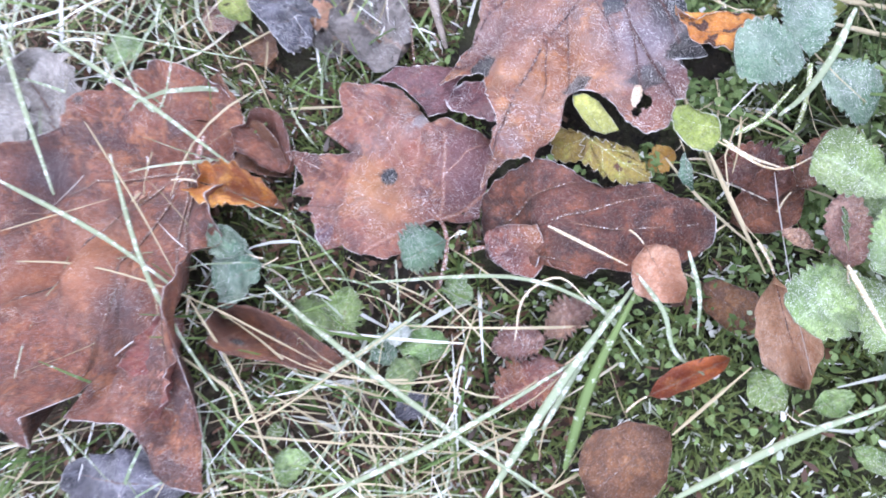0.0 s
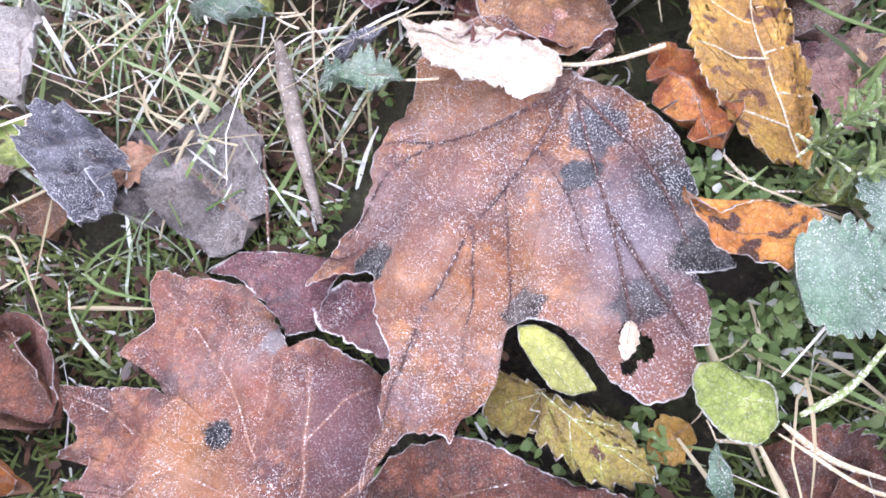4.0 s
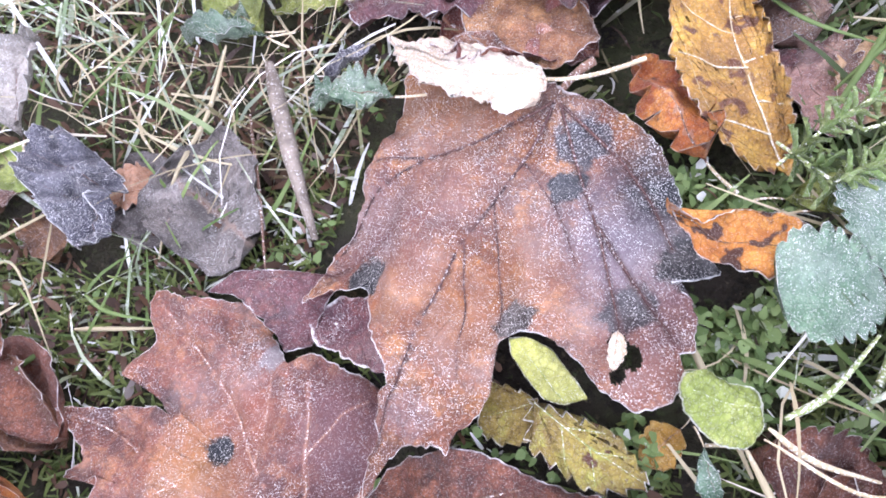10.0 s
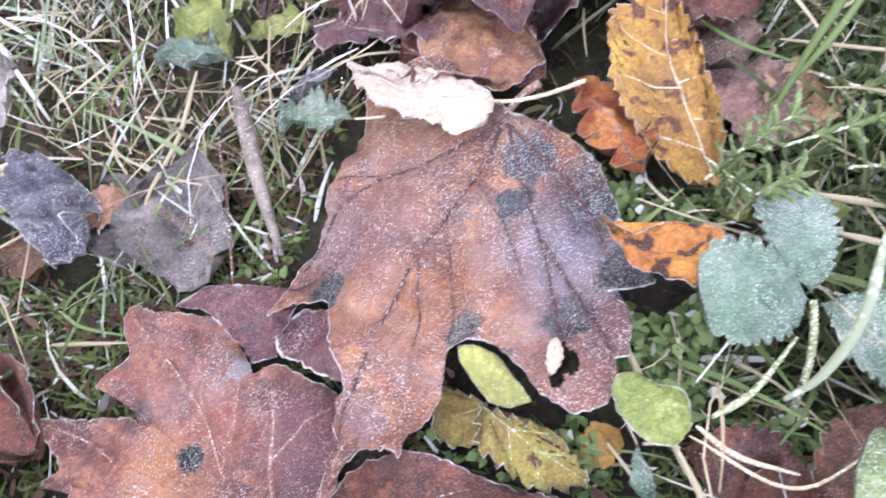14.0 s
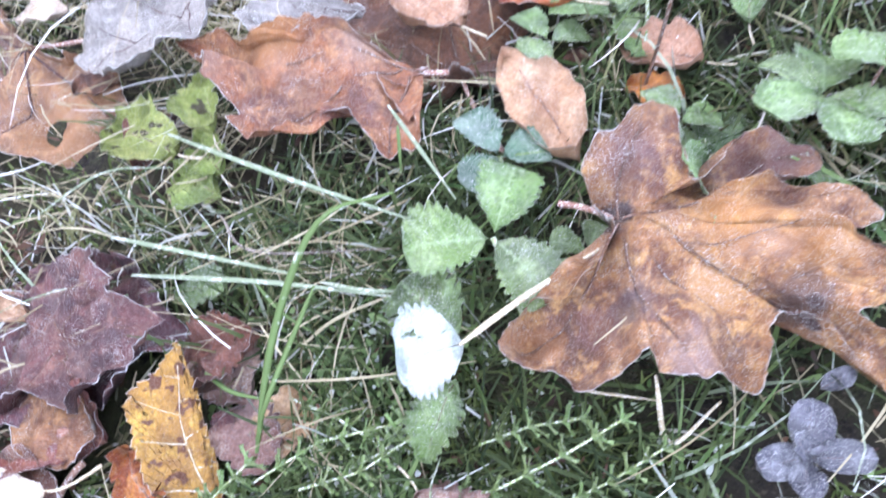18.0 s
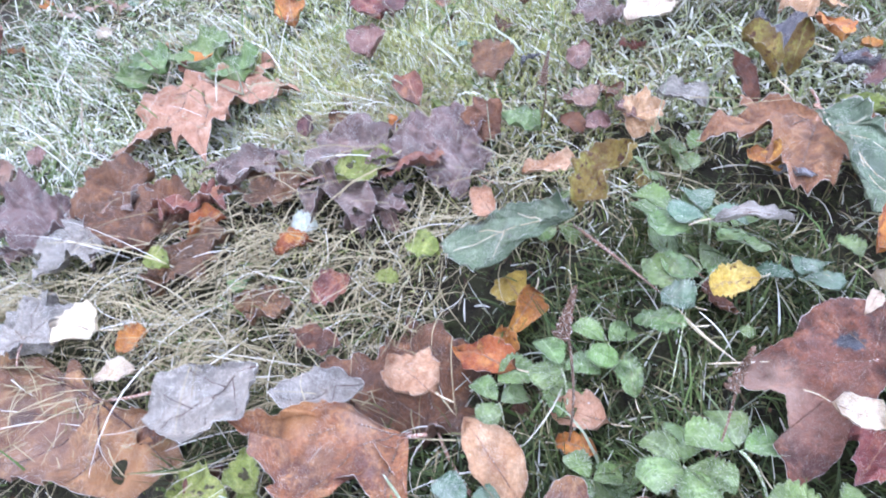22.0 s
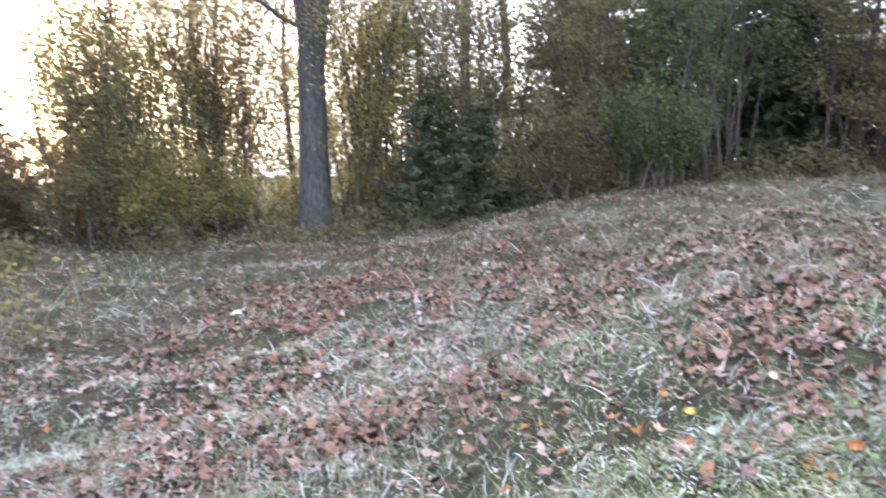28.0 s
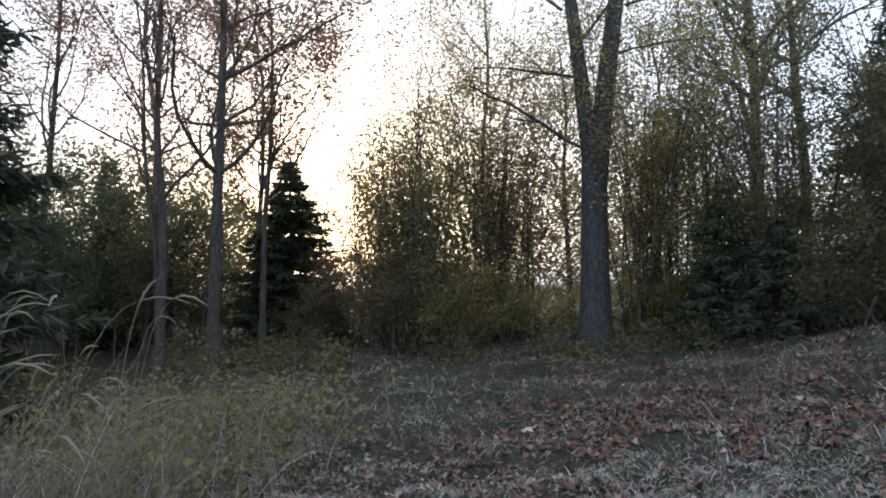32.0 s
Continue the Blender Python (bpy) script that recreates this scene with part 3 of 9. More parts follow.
def simple_leaf(where, material, label, name="fallen_leaf", width=.7, stalk=.3, stalk_side=.2, stalk_lift=0.0, stalk_material=None, **form):
    m, length = lie(*where)
    if name == "fallen_leaf" and material in (GREEN, MINT, HOAR, LIME, PALE_LIME):
        name = "green_leaf"
    SPREAD.append((*(m @ Vector((0, length * .5, 0))).xy, length * .36, where[2]))
    leaf = new(name)
    leaf.matrix_basis = m
    tagged(leaf, label, "leaf", {"butterbur_leaf": "butterbur leaves", "green_leaf": "green leaves of low herbs"}.get(name, "small leaves on the ground"))
    me = oval_blade(length, width, **form)
    blade = part("blade", me, material, leaf)
    wide = form.get("cols", 10) + 1
    flat = np.array([v.co for v in me.vertices])[:len(me.vertices) // 2].reshape(-1, wide, 3)
    ends = np.concatenate([flat[:, 0], flat[::-1, -1]])
    if where[2] > .011 and material is not DECAY:
        keep_off(m, ends[:, 0], ends[:, 1], 24)
    spine = np.array([me.vertices[i].co for i in range(form.get("cols", 10) // 2, len(me.vertices) // 2, form.get("cols", 10) + 1)])
    spine = spine[np.linspace(0, len(spine) - 2, 12).astype(int)]
    part("midrib", tubes_mesh("midrib", [(spine - V3(0, 0, length * .003), np.linspace(.009, .003, 12) * length, 5)]), RIBS.get(material.name, STALK_BROWN), blade)
    if stalk:
        part("stalk", tubes_mesh("stalk", [(stalk_points(length * stalk, -.1, stalk_side, stalk_lift), np.linspace(.012, .016, 7) * length, 6)]), stalk_material or STALK_PALE, leaf)
    return leaf


def walk_round(outline, length, seg, teeth, seed, saw=0, sawdepth=.06):
    """A leaf's rim as seg points at even steps: straight from corner to corner, roughened, and toothed where saw says how often."""
    c = np.array([(-math.sin(radians(a)) * r, math.cos(radians(a)) * r) for a, r in outline]) * length
    c = np.concatenate([c, c[:1]])
    step = np.r_[0, np.cumsum(np.hypot(*np.diff(c, axis=0).T))]
    u = np.linspace(0, step[-1], seg, endpoint=False)
    x, y = np.interp(u, step, c[:, 0]), np.interp(u, step, c[:, 1])
    for k in range(2):
        x, y = (np.roll(x, 1) + 2 * x + np.roll(x, -1)) / 4, (np.roll(y, 1) + 2 * y + np.roll(y, -1)) / 4
    nx, ny = np.roll(y, 1) - np.roll(y, -1), np.roll(x, -1) - np.roll(x, 1)
    size = np.hypot(nx, ny) + 1e-9
    v = u / length
    out = teeth * ((vnoise(v * 26 + seed, v * 0 + seed, seed) - .5) * .010 + (vnoise(v * 75, v * 0, seed + 1) - .5) * .009)
    if saw:
        out = out + sawdepth * (.5 - (u / step[-1] * saw) % 1.0) * (.6 + .8 * vnoise(v * 9, v * 0, seed))
    return x + nx / size * out * length, y + ny / size * out * length


def sheet_leaf(where, material, label, outline, veins=(), seed=1, rings=20, seg=240, teeth=1.0, saw=0, sawdepth=.026, arch=.1, cup=-.1, curl=.08, crumple=.12, pleat=.012, droops=(), holes=(), stalk=.3, stalk_side=.2, stalk_lift=0.0, stalk_material=None, vein_material=None, name="maple_leaf", lobes=()):
    """A leaf with a rim of its own. outline, veins: (degrees from the tip's way, share of the length) from the stalk's joint.
    droops: (degrees, from that share on, depth, width): how the blade bends down, or up, that way. lobes: outlines of parts that curl back under."""
    m, length = lie(*where)
    leaf = new(name)
    leaf.matrix_basis = m
    tagged(leaf, label, "leaf", "large fallen leaves")
    runs = []
    for v in veins:
        p = np.array([(-math.sin(radians(a)) * r, math.cos(radians(a)) * r) for a, r in v])
        t = np.linspace(0, len(p) - 1, 22)
        runs.append(np.stack([np.interp(t, np.arange(len(p)), p[:, k]) for k in (0, 1)], -1) * length)
    for k in range(3):
        for r in runs:
            r[1:-1] = (r[:-2] + 2 * r[1:-1] + r[2:]) / 4

    def height(x, y, rim):
        z = bend_leaf(x, y, length, arch, cup, curl, crumple, seed, rim)
        for a, at, depth, width in droops:
            d = np.clip(((-x * math.sin(radians(a)) + y * math.cos(radians(a))) / length - at) / width, 0, 1)
            z = z - depth * length * width * d * d
        return z

    bx, by = walk_round(outline, length, seg, teeth, seed, saw, sawdepth)
    k = (np.arange(rings + 1) / rings) ** .75
    X, Y = np.outer(k, bx), np.outer(k, by)
    rim = np.repeat(k[:, None], seg, 1)
    off = np.full(X.shape, .2)
    for q, r in enumerate(runs):
        d = np.min(np.hypot(X[..., None] - r[:, 0], Y[..., None] - r[:, 1]), -1) / length
        off = np.minimum(off, d + (.0 if q < 5 else .004))
    Z = height(X, Y, rim) + pleat * length * (np.clip(off * 14, 0, 1) - np.exp(-(off / .012) ** 2) * .4)
    Z = Z - Z[0, 0]
    inside = np.clip((1 - rim) * np.hypot(bx, by)[None, :] / .03, 0, 1)
    uv = np.stack([(1 - inside).ravel(), off.ravel()], -1)
    verts = np.stack([X, Y, Z], -1).reshape(-1, 3)
    i, j = np.meshgrid(np.arange(rings), np.arange(seg), indexing="ij")
    q = (j + 1) % seg
    F = np.stack([i * seg + j, (i + 1) * seg + j, (i + 1) * seg + q, i * seg + q], -1).reshape(-1, 4)
    if holes:
        mid = verts[F].mean(1)
        keep = np.ones(len(F), bool)
        for a, at, size in holes:
            hx, hy = -math.sin(radians(a)) * at * length, math.cos(radians(a)) * at * length
            keep &= np.hypot(mid[:, 0] - hx, mid[:, 1] - hy) > size * length * (.8 + .5 * vnoise(mid[:, 0] * 300, mid[:, 1] * 300, 5))
        F = F[keep]
    under = verts.copy()
    under[:, 2] -= .0005
    nv, e = len(verts), rings * seg
    jj = np.arange(seg)
    edge = np.stack([e + jj, nv + e + jj, nv + e + (jj + 1) % seg, e + (jj + 1) % seg], -1)
    blade = part("blade", raw_mesh("blade", np.concatenate([verts, under]), np.concatenate([F, F[:, ::-1] + nv, edge]), np.concatenate([uv, uv])), material, leaf)
    for q, r in enumerate(runs):
        n = len(r)
        near = np.argmin(np.hypot(verts[:, 0] - r[:, :1], verts[:, 1] - r[:, 1:]), 1)
        z = verts[near, 2]
        for _ in range(2):
            z[1:-1] = (z[:-2] + 2 * z[1:-1] + z[2:]) / 4
        wide = (.0048 if q < 5 else .0026) * min(length, .2)
        part("vein", tubes_mesh("vein", [(np.stack([r[:, 0], r[:, 1], z + wide * .8], -1), np.linspace(wide, wide * .4, n), 5)]), vein_material or STALK_BROWN, blade)
    for lobe in lobes:
        lx, ly = walk_round(lobe, length, 90, teeth, seed + 3)
        cx, cy = lx.mean(), ly.mean()
        kk = np.linspace(0, 1, 9)
        LX, LY = cx + np.outer(kk, lx - cx), cy + np.outer(kk, ly - cy)
        LR = np.repeat(kk[:, None], 90, 1)
        LZ = height(LX, LY, LR * .5) - .002 - .004 * (1 - LR ** 2) - float(height(np.zeros(1), np.zeros(1), np.zeros(1))[0])
        i, j = np.meshgrid(np.arange(8), np.arange(90), indexing="ij")
        q = (j + 1) % 90
        F = np.stack([i * 90 + j, (i + 1) * 90 + j, (i + 1) * 90 + q, i * 90 + q], -1).reshape(-1, 4)
        v = np.stack([LX, LY, LZ], -1).reshape(-1, 3)
        below = v - V3(0, 0, .0005)
        part("curled_lobe", raw_mesh("curled_lobe", np.concatenate([v, below]), np.concatenate([F, F[:, ::-1] + len(v)]), np.concatenate([np.stack([.72 + .28 * LR.ravel(), LR.ravel() * 0 + .3], -1)] * 2)), PLUM, leaf, "dark underside of the curled lobe")
    if stalk:
        part("stalk", tubes_mesh("stalk", [(stalk_points(length * stalk, -.1, stalk_side, stalk_lift), np.linspace(.010, .013, 7) * min(length, .17), 6)]), stalk_material or STALK_RED, leaf)
    keep_off(m, bx, by, 60, BARE if where[2] < .036 else COVERED)
    return leaf


def strawberry_leaf(x, y, lift, size, turn, material, label, tilt=0.0, heel=0.0, stem=None, leaflets=((0, 1.0, 0), (105, .95, 0), (-105, .95, 0)), seed=1, stalk_material=None, cup=.5):
    """Three toothed leaflets on one stalk. turn: degrees of the middle leaflet's way from north, to the left; stem: (x, y) of the stalk's foot."""
    z = float(ground_z(x, y))
    plant = new("strawberry_leaf")
    plant.matrix_basis = pose(x, y, z + lift)
    tagged(plant, label, "strawberry plant", "strawberry plants")
    lean = pose(0, 0, 0, 0, 0, turn) @ pose(0, 0, 0, tilt, heel, 0)
    for k, (a, share, dip) in enumerate(leaflets):
        me = oval_blade(size * share, .86, seed=seed + k, teeth=9, depth=.11, widest=.47, point=.42, ragged=.15, arch=.35, cup=cup, curl=.06, crumple=.06, cols=10, ribs=8, corrugate=.02)
        part("leaflet", me, material, plant, m=lean @ pose(0, 0, 0, 0, 0, a) @ pose(0, size * .05, 0, dip, 0, 0))
    if stem is None:
        stem = (x - .3 * size, y - size)
    foot = np.array([stem[0] - x, stem[1] - y, float(ground_z(*stem)) - z - lift])
    s = np.linspace(0, 1, 8)[:, None]
    pts = foot * s ** 1.0 + np.array([0, 0, lift * .35]) * (s * (1 - s)) * 2
    part("stalk", tubes_mesh("stalk", [(pts, size * .035, 6)]), stalk_material or STALK_GREEN, plant)
    return plant


def long_blade(name, points, width, material, label):
    """One long blade or stalk through points (x, y, metres above the ground), rounded like a rib."""
    P = np.array([(x, y, float(ground_z(x, y)) + l) for x, y, l in points])
    n = 16
    t = np.linspace(0, len(P) - 1, n)
    i = np.clip(t.astype(int), 0, len(P) - 2)
    f = (t - i)[:, None]
    Q = np.concatenate([2 * P[:1] - P[1:2], P, 2 * P[-1:] - P[-2:-1]])
    a, b, c, d = Q[i], Q[i + 1], Q[i + 2], Q[i + 3]
    L = .5 * (2 * b + (c - a) * f + (2 * a - 5 * b + 4 * c - d) * f ** 2 + (3 * b - a - 3 * c + d) * f ** 3)
    s = np.linspace(0, 1, n)
    rad = width * .5 * np.clip(np.minimum(.5 + s * 3, 1.6 - s * 1.2), .25, 1)
    V, F = tube_arrays(L - L[0], rad, 6)
    ring = V.reshape(n, 6, 3)
    flat = .45 if "stalk" not in label and "twig" not in label else 1.0
    ring[:, :, 2] = (ring[:, :, 2] - ring[:, :, 2].mean(1, keepdims=True)) * flat + ring[:, :, 2].mean(1, keepdims=True)
    ob = part("twig" if "twig" in label else "stalk" if "stalk" in label else name, raw_mesh(name, ring.reshape(-1, 3), F), material)
    ob.location = L[0]
    return tagged(ob, label, "grass", "long grass blades") if material in (STRAW, GRASS, GRASS_FROST) else tagged(ob, label, "stalk")


def seed_head(x, y, tx, ty, lift, label):
    """A dry knobbly head on a thin stalk."""
    z = float(ground_z(x, y))
    plant = new("dry_flower")
    plant.location = (x, y, z)
    tagged(plant, label, "flower")
    top = V3(tx - x, ty - y, float(ground_z(tx, ty)) + lift - z)
    s = np.linspace(0, 1, 9)[:, None]
    part("stalk", tubes_mesh("stalk", [(top * s + V3(.006, 0, 0) * np.sin(s * 3.1), .0011, 6)]), STALK_BROWN, plant)
    rs = np.random.RandomState(3)
    lines = []
    for k in range(44):
        a, q = k * 2.4, k / 26
        p = top + V3(0, 0, (q - .6) * .028)
        d = V3(math.cos(a), math.sin(a), .5) * .006 * (1.2 - .7 * q)
        lines.append((np.array([p, p + d * .6, p + d]), np.array([.0016, .0026, .0008]), 5))
    part("head", tubes_mesh("head", lines), STALK_BROWN, plant)


def bedstraw(points, label):
    """A trailing stem with whorls of narrow leaves."""
    P = np.array([(x, y, float(ground_z(x, y)) + l) for x, y, l in points])
    plant = new("bedstraw")
    plant.location = P[0]
    tagged(plant, label, "plant", "bedstraw plants")
    P = P - P[0]
    t = np.linspace(0, len(P) - 1, 14)
    L = np.stack([np.interp(t, np.arange(len(P)), P[:, k]) for k in range(3)], -1)
    part("stem", tubes_mesh("stem", [(L, .0007, 5)]), STALK_GREEN, plant)
    rs = np.random.RandomState(int(abs(P[-1][0]) * 1e4) % 999)
    me = oval_blade(.011, .22, teeth=0, depth=0, arch=.4, cup=.4, crumple=.02, cols=4, ribs=1, corrugate=0)
    me.materials.append(BEDGREEN)
    for k in range(2, 14, 2):
        way = Vector(L[k] - L[k - 1]).to_track_quat("Z", "Y").to_matrix().to_4x4()
        for j in range(6):
            m = Matrix.Translation(L[k]) @ way @ Matrix.Rotation(j * 1.047 + rs.rand() * .4, 4, "Z") @ Matrix.Rotation(radians(rs.uniform(15, 45)), 4, "X") @ Matrix.Scale(rs.uniform(.7, 1.15), 4)
            part("leaflet", me, BEDGREEN, plant, m=m)


# ---- the fallen leaves, from the big maple outwards ----
RUST = leaf_material("rust_leaf", (.095, .03, .024), (.20, .062, .034), (.34, .13, .05), vein=(.07, .028, .028), veins=.7, frost=.46, patch=34, marks=(
    (0.0420, 0.0157, 0.0203, (.30, .13, .05), .45), (0.0751, 0.0149, 0.0145, (.30, .14, .055), .45), (0.0208, 0.0936, 0.0174, (.34, .135, .045), .45), (-0.0209, 0.0796, 0.0203, (.31, .12, .04), .4), (-0.0083, 0.1046, 0.0174, (.28, .10, .035), .4),
    (-0.0512, 0.0484, 0.0261, (.15, .125, .15), .9), (0.0431, 0.0774, 0.0217, (.115, .055, .062), .8), (0.0669, 0.0712, 0.0174, (.24, .14, .125), .5), (0.0300, 0.0474, 0.0203, (.22, .115, .10), .4), (-0.0743, 0.0717, 0.0174, (.09, .04, .045), .8), (-0.0753, 0.0974, 0.0145, (.19, .075, .055), .6), (-0.0047, 0.1449, 0.0087, (.20, .13, .14), .3),
    (-0.0176, 0.0147, 0.0110, (.035, .042, .055), .9), (-0.0189, 0.0356, 0.0075, (.014, .017, .025), 1), (-0.0515, 0.0238, 0.0150, (.008, .010, .016), 1), (-0.0741, 0.0470, 0.0125, (.007, .008, .013), 1), (0.0451, 0.1019, 0.0085, (.006, .007, .012), 1), (-0.0242, 0.0954, 0.0085, (.010, .010, .013), .95), (-0.0611, 0.0728, 0.0100, (.010, .011, .016), .9),
))
sheet_leaf((0.1414, 0.2993, 0.034, 0.0609, 0.1519, 0.032, 0), RUST, 'large rust-brown maple leaf with purple bloom, rimmed with frost', ((84, 0.02), (87, 0.12), (82, 0.21), (78, 0.28), (71, 0.35), (64, 0.40), (62, 0.48), (61, 0.55), (54, 0.54), (50, 0.52), (53, 0.58), (50, 0.64), (48, 0.68), (45, 0.67), (45, 0.73), (40, 0.76), (36, 0.76), (32, 0.72), (27, 0.64), (21, 0.59), (17, 0.59), (13, 0.62), (12, 0.66), (13, 0.74), (12, 0.80), (10, 0.84), (10, 0.88), (8, 0.86), (3, 0.89), (1, 0.95), (1, 1.01), (2, 1.04), (-2, 0.86), (-4, 0.78), (-11, 0.72), (-21, 0.66), (-26, 0.74), (-29, 0.82), (-31, 0.74), (-41, 0.62), (-52, 0.54), (-68, 0.48), (-87, 0.49), (-99, 0.47), (-116, 0.31), (-124, 0.09)), veins=(((-17, 0.02), (-6, 0.19), (-9, 0.41), (-6, 0.61), (-3, 0.75)), ((-31, 0.02), (-41, 0.17), (-51, 0.38), (-47, 0.55), (-33, 0.70)), ((28, 0.02), (36, 0.20), (38, 0.38), (37, 0.51), (37, 0.60)), ((42, 0.03), (62, 0.19), (61, 0.32), (56, 0.45)), ((38, 0.34), (42, 0.46), (44, 0.55), (46, 0.64)), ((-8, 0.30), (5, 0.45), (11, 0.58)), ((-8, 0.42), (0, 0.54), (6, 0.71)), ((-3, 0.75), (-1, 0.85), (0, 0.95)), ((-51, 0.38), (-55, 0.46), (-55, 0.51)), ((-5, 0.18), (23, 0.29), (29, 0.42))), seed=3, rings=72, seg=640, cup=-.22, arch=.06, curl=.05, crumple=.09, holes=((36, .62, .020), (37, .655, .026), (35, .69, .016)), droops=((-60, .36, .22, .5), (62, .42, .18, .4), (18, .46, -.22, .18)), stalk=.12, stalk_side=-.3, stalk_material=STALK_BROWN, vein_material=VEIN_DARK, lobes=(((-17, .82), (-21, .85), (-26, .84), (-28, .83), (-26, .74), (-21, .66), (-12, .70), (-5, .78), (-11, .80)),))
ROSY = leaf_material("rosy_leaf", (.095, .034, .030), (.20, .068, .045), (.31, .125, .062), vein=(.42, .20, .14), veins=.6, frost=.36, patch=34, marks=(
    (0.0332, 0.0098, 0.0248, (.095, .04, .048), .85), (0.0455, 0.0331, 0.0155, (.11, .045, .05), .7), (-0.0246, 0.0523, 0.0140, (.40, .18, .06), .6), (-0.0242, 0.0267, 0.0155, (.36, .15, .05), .5), (0.0066, 0.0484, 0.0155, (.27, .09, .055), .5), (-0.0730, 0.0437, 0.0077, (.09, .05, .075), .85), (-0.0232, 0.0819, 0.0087, (.05, .025, .03), .7), (-0.0121, 0.0486, 0.0062, (.008, .010, .015), 1), (0.0293, 0.0667, 0.0060, (.16, .15, .16), .8),
))
sheet_leaf((0.037, 0.1375, 0.010, -0.0349, 0.2498, 0.016, 0), ROSY, 'reddish maple leaf with pale veins, half under another', ((-146, 0.06), (-135, 0.14), (-121, 0.20), (-101, 0.25), (-83, 0.36), (-68, 0.48), (-54, 0.49), (-39, 0.53), (-30, 0.50), (-26, 0.56), (-22, 0.66), (-18, 0.76), (-12, 0.80), (-5, 0.88), (0, 1.00), (3, 0.94), (6, 0.85), (12, 0.83), (16, 0.81), (16, 0.74), (13, 0.60), (14, 0.55), (18, 0.68), (26, 0.84), (29, 0.94), (32, 0.86), (37, 0.78), (42, 0.86), (40, 0.72), (45, 0.72), (48, 0.83), (49, 0.69), (53, 0.70), (62, 0.65), (69, 0.63), (64, 0.57), (61, 0.47), (70, 0.51), (76, 0.45), (92, 0.33), (96, 0.24), (90, 0.16), (91, 0.04)), veins=(((1, 0.01), (1, 0.27), (-3, 0.51), (-1, 0.79), (0, 0.96)), ((37, 0.01), (37, 0.22), (36, 0.44), (29, 0.76), (29, 0.91)), ((-46, 0.01), (-42, 0.21), (-40, 0.43)), ((-138, 0.01), (-101, 0.15), (-97, 0.26)), ((74, 0.02), (70, 0.16), (74, 0.32), (76, 0.42)), ((-1, 0.44), (-11, 0.58), (-17, 0.73)), ((1, 0.23), (-18, 0.38), (-23, 0.47)), ((36, 0.44), (48, 0.58), (59, 0.64)), ((-42, 0.21), (-58, 0.35), (-66, 0.42))), seed=4, rings=56, seg=520, cup=-.12, arch=.10, curl=.06, crumple=.12, droops=((-75, .18, .35, .3),), stalk=.34, stalk_side=-.9, vein_material=STALK_RED)
sheet_leaf((0.0659, 0.1145, 0.012, 0.1929, 0.1131, 0.016, 0), UMBER, 'dark brown maple leaf beneath the large one', ((89, 0.09), (89, 0.24), (79, 0.32), (68, 0.37), (48, 0.47), (23, 0.59), (13, 0.77), (6, 0.92), (1, 1.00), (-6, 0.98), (-13, 0.82), (-16, 0.66), (-17, 0.56), (-24, 0.52), (-23, 0.37), (-19, 0.30), (-37, 0.29), (-50, 0.17), (-72, 0.07)), veins=(((41, 0.02), (12, 0.34), (1, 0.63), (0, 0.94)), ((61, 0.02), (42, 0.30), (28, 0.50)), ((-5, 0.01), (-18, 0.23), (-18, 0.44)), ((12, 0.34), (13, 0.61), (9, 0.80))), seed=5, rings=24, seg=300, cup=-.1, arch=.12, curl=.10, crumple=.16, stalk=.1)
sheet_leaf((0.0643, 0.1212, 0.026, 0.0992, 0.0889, 0.024, 0), ROSY, 'reddish lobe of a maple leaf folded over', ((-70, 0.10), (48, 0.18), (44, 0.48), (41, 0.69), (22, 0.81), (4, 0.91), (-7, 0.91), (-19, 0.70), (-38, 0.42), (-50, 0.24)), veins=(((-25, 0.07), (1, 0.39), (-1, 0.82)),), seed=55, rings=12, seg=120, curl=.12, crumple=.14, stalk=0)
RUSSET = leaf_material("russet_leaf", (.07, .026, .022), (.19, .065, .036), (.30, .12, .055), spots=.2, vein=(.10, .045, .035), frost=.26, patch=24, marks=(
    (0.1174, 0.0342, 0.0243, (.05, .032, .040), 0.85),
    (-0.0194, 0.0375, 0.0162, (.05, .03, .032), 0.8),
    (0.0256, 0.0889, 0.0283, (.32, .12, .05), 0.6),
    (0.0613, 0.1908, 0.0202, (.06, .028, .028), 0.8),
    (-0.0408, 0.1401, 0.0162, (.07, .035, .035), 0.8),
    (-0.0086, 0.1153, 0.0162, (.05, .03, .032), 0.7),
    (0.0822, 0.1214, 0.0243, (.28, .10, .045), 0.5),
))
maple_leaf((-0.1453, 0.1924, 0.014, -0.2064, -0.0112, 0.016, 0), RUSSET, "large rusty brown maple leaf lying flat under grass", outline=((0, 1.00), (-24, 1.04), (-33, 0.92), (-44, 0.72), (-60, 0.89), (-78, 0.86), (-86, 0.50), (121, 0.19), (57, 0.30), (34, 0.56), (32, 0.79), (28, 1.12), (23, 1.06), (17, 0.90), (5, 0.70), (6, 0.88)), ribs=(0, 24, -27, -60, 30), seed=6, teeth=.5, rings=22, seg=280, cup=-.1, stalk=.25, stalk_lift=.1)
simple_leaf((-0.1383, 0.1774, 0.025, -0.0690, 0.1507, 0.020, 0), ORANGE, "small orange leaf, curled", width=.55, fold=38, seed=2, teeth=8)
simple_leaf((-0.1097, 0.2243, 0.012, -0.0689, 0.1782, 0.012, 15), BROWN, "brown curled leaf in the grass", width=.7, fold=30, teeth=0, seed=3)
simple_leaf((-0.3072, 0.3047, 0.012, -0.2577, 0.2048, 0.012, 0), GREYBROWN, "pale grey leaf under grass", width=.8, teeth=6, seed=4)
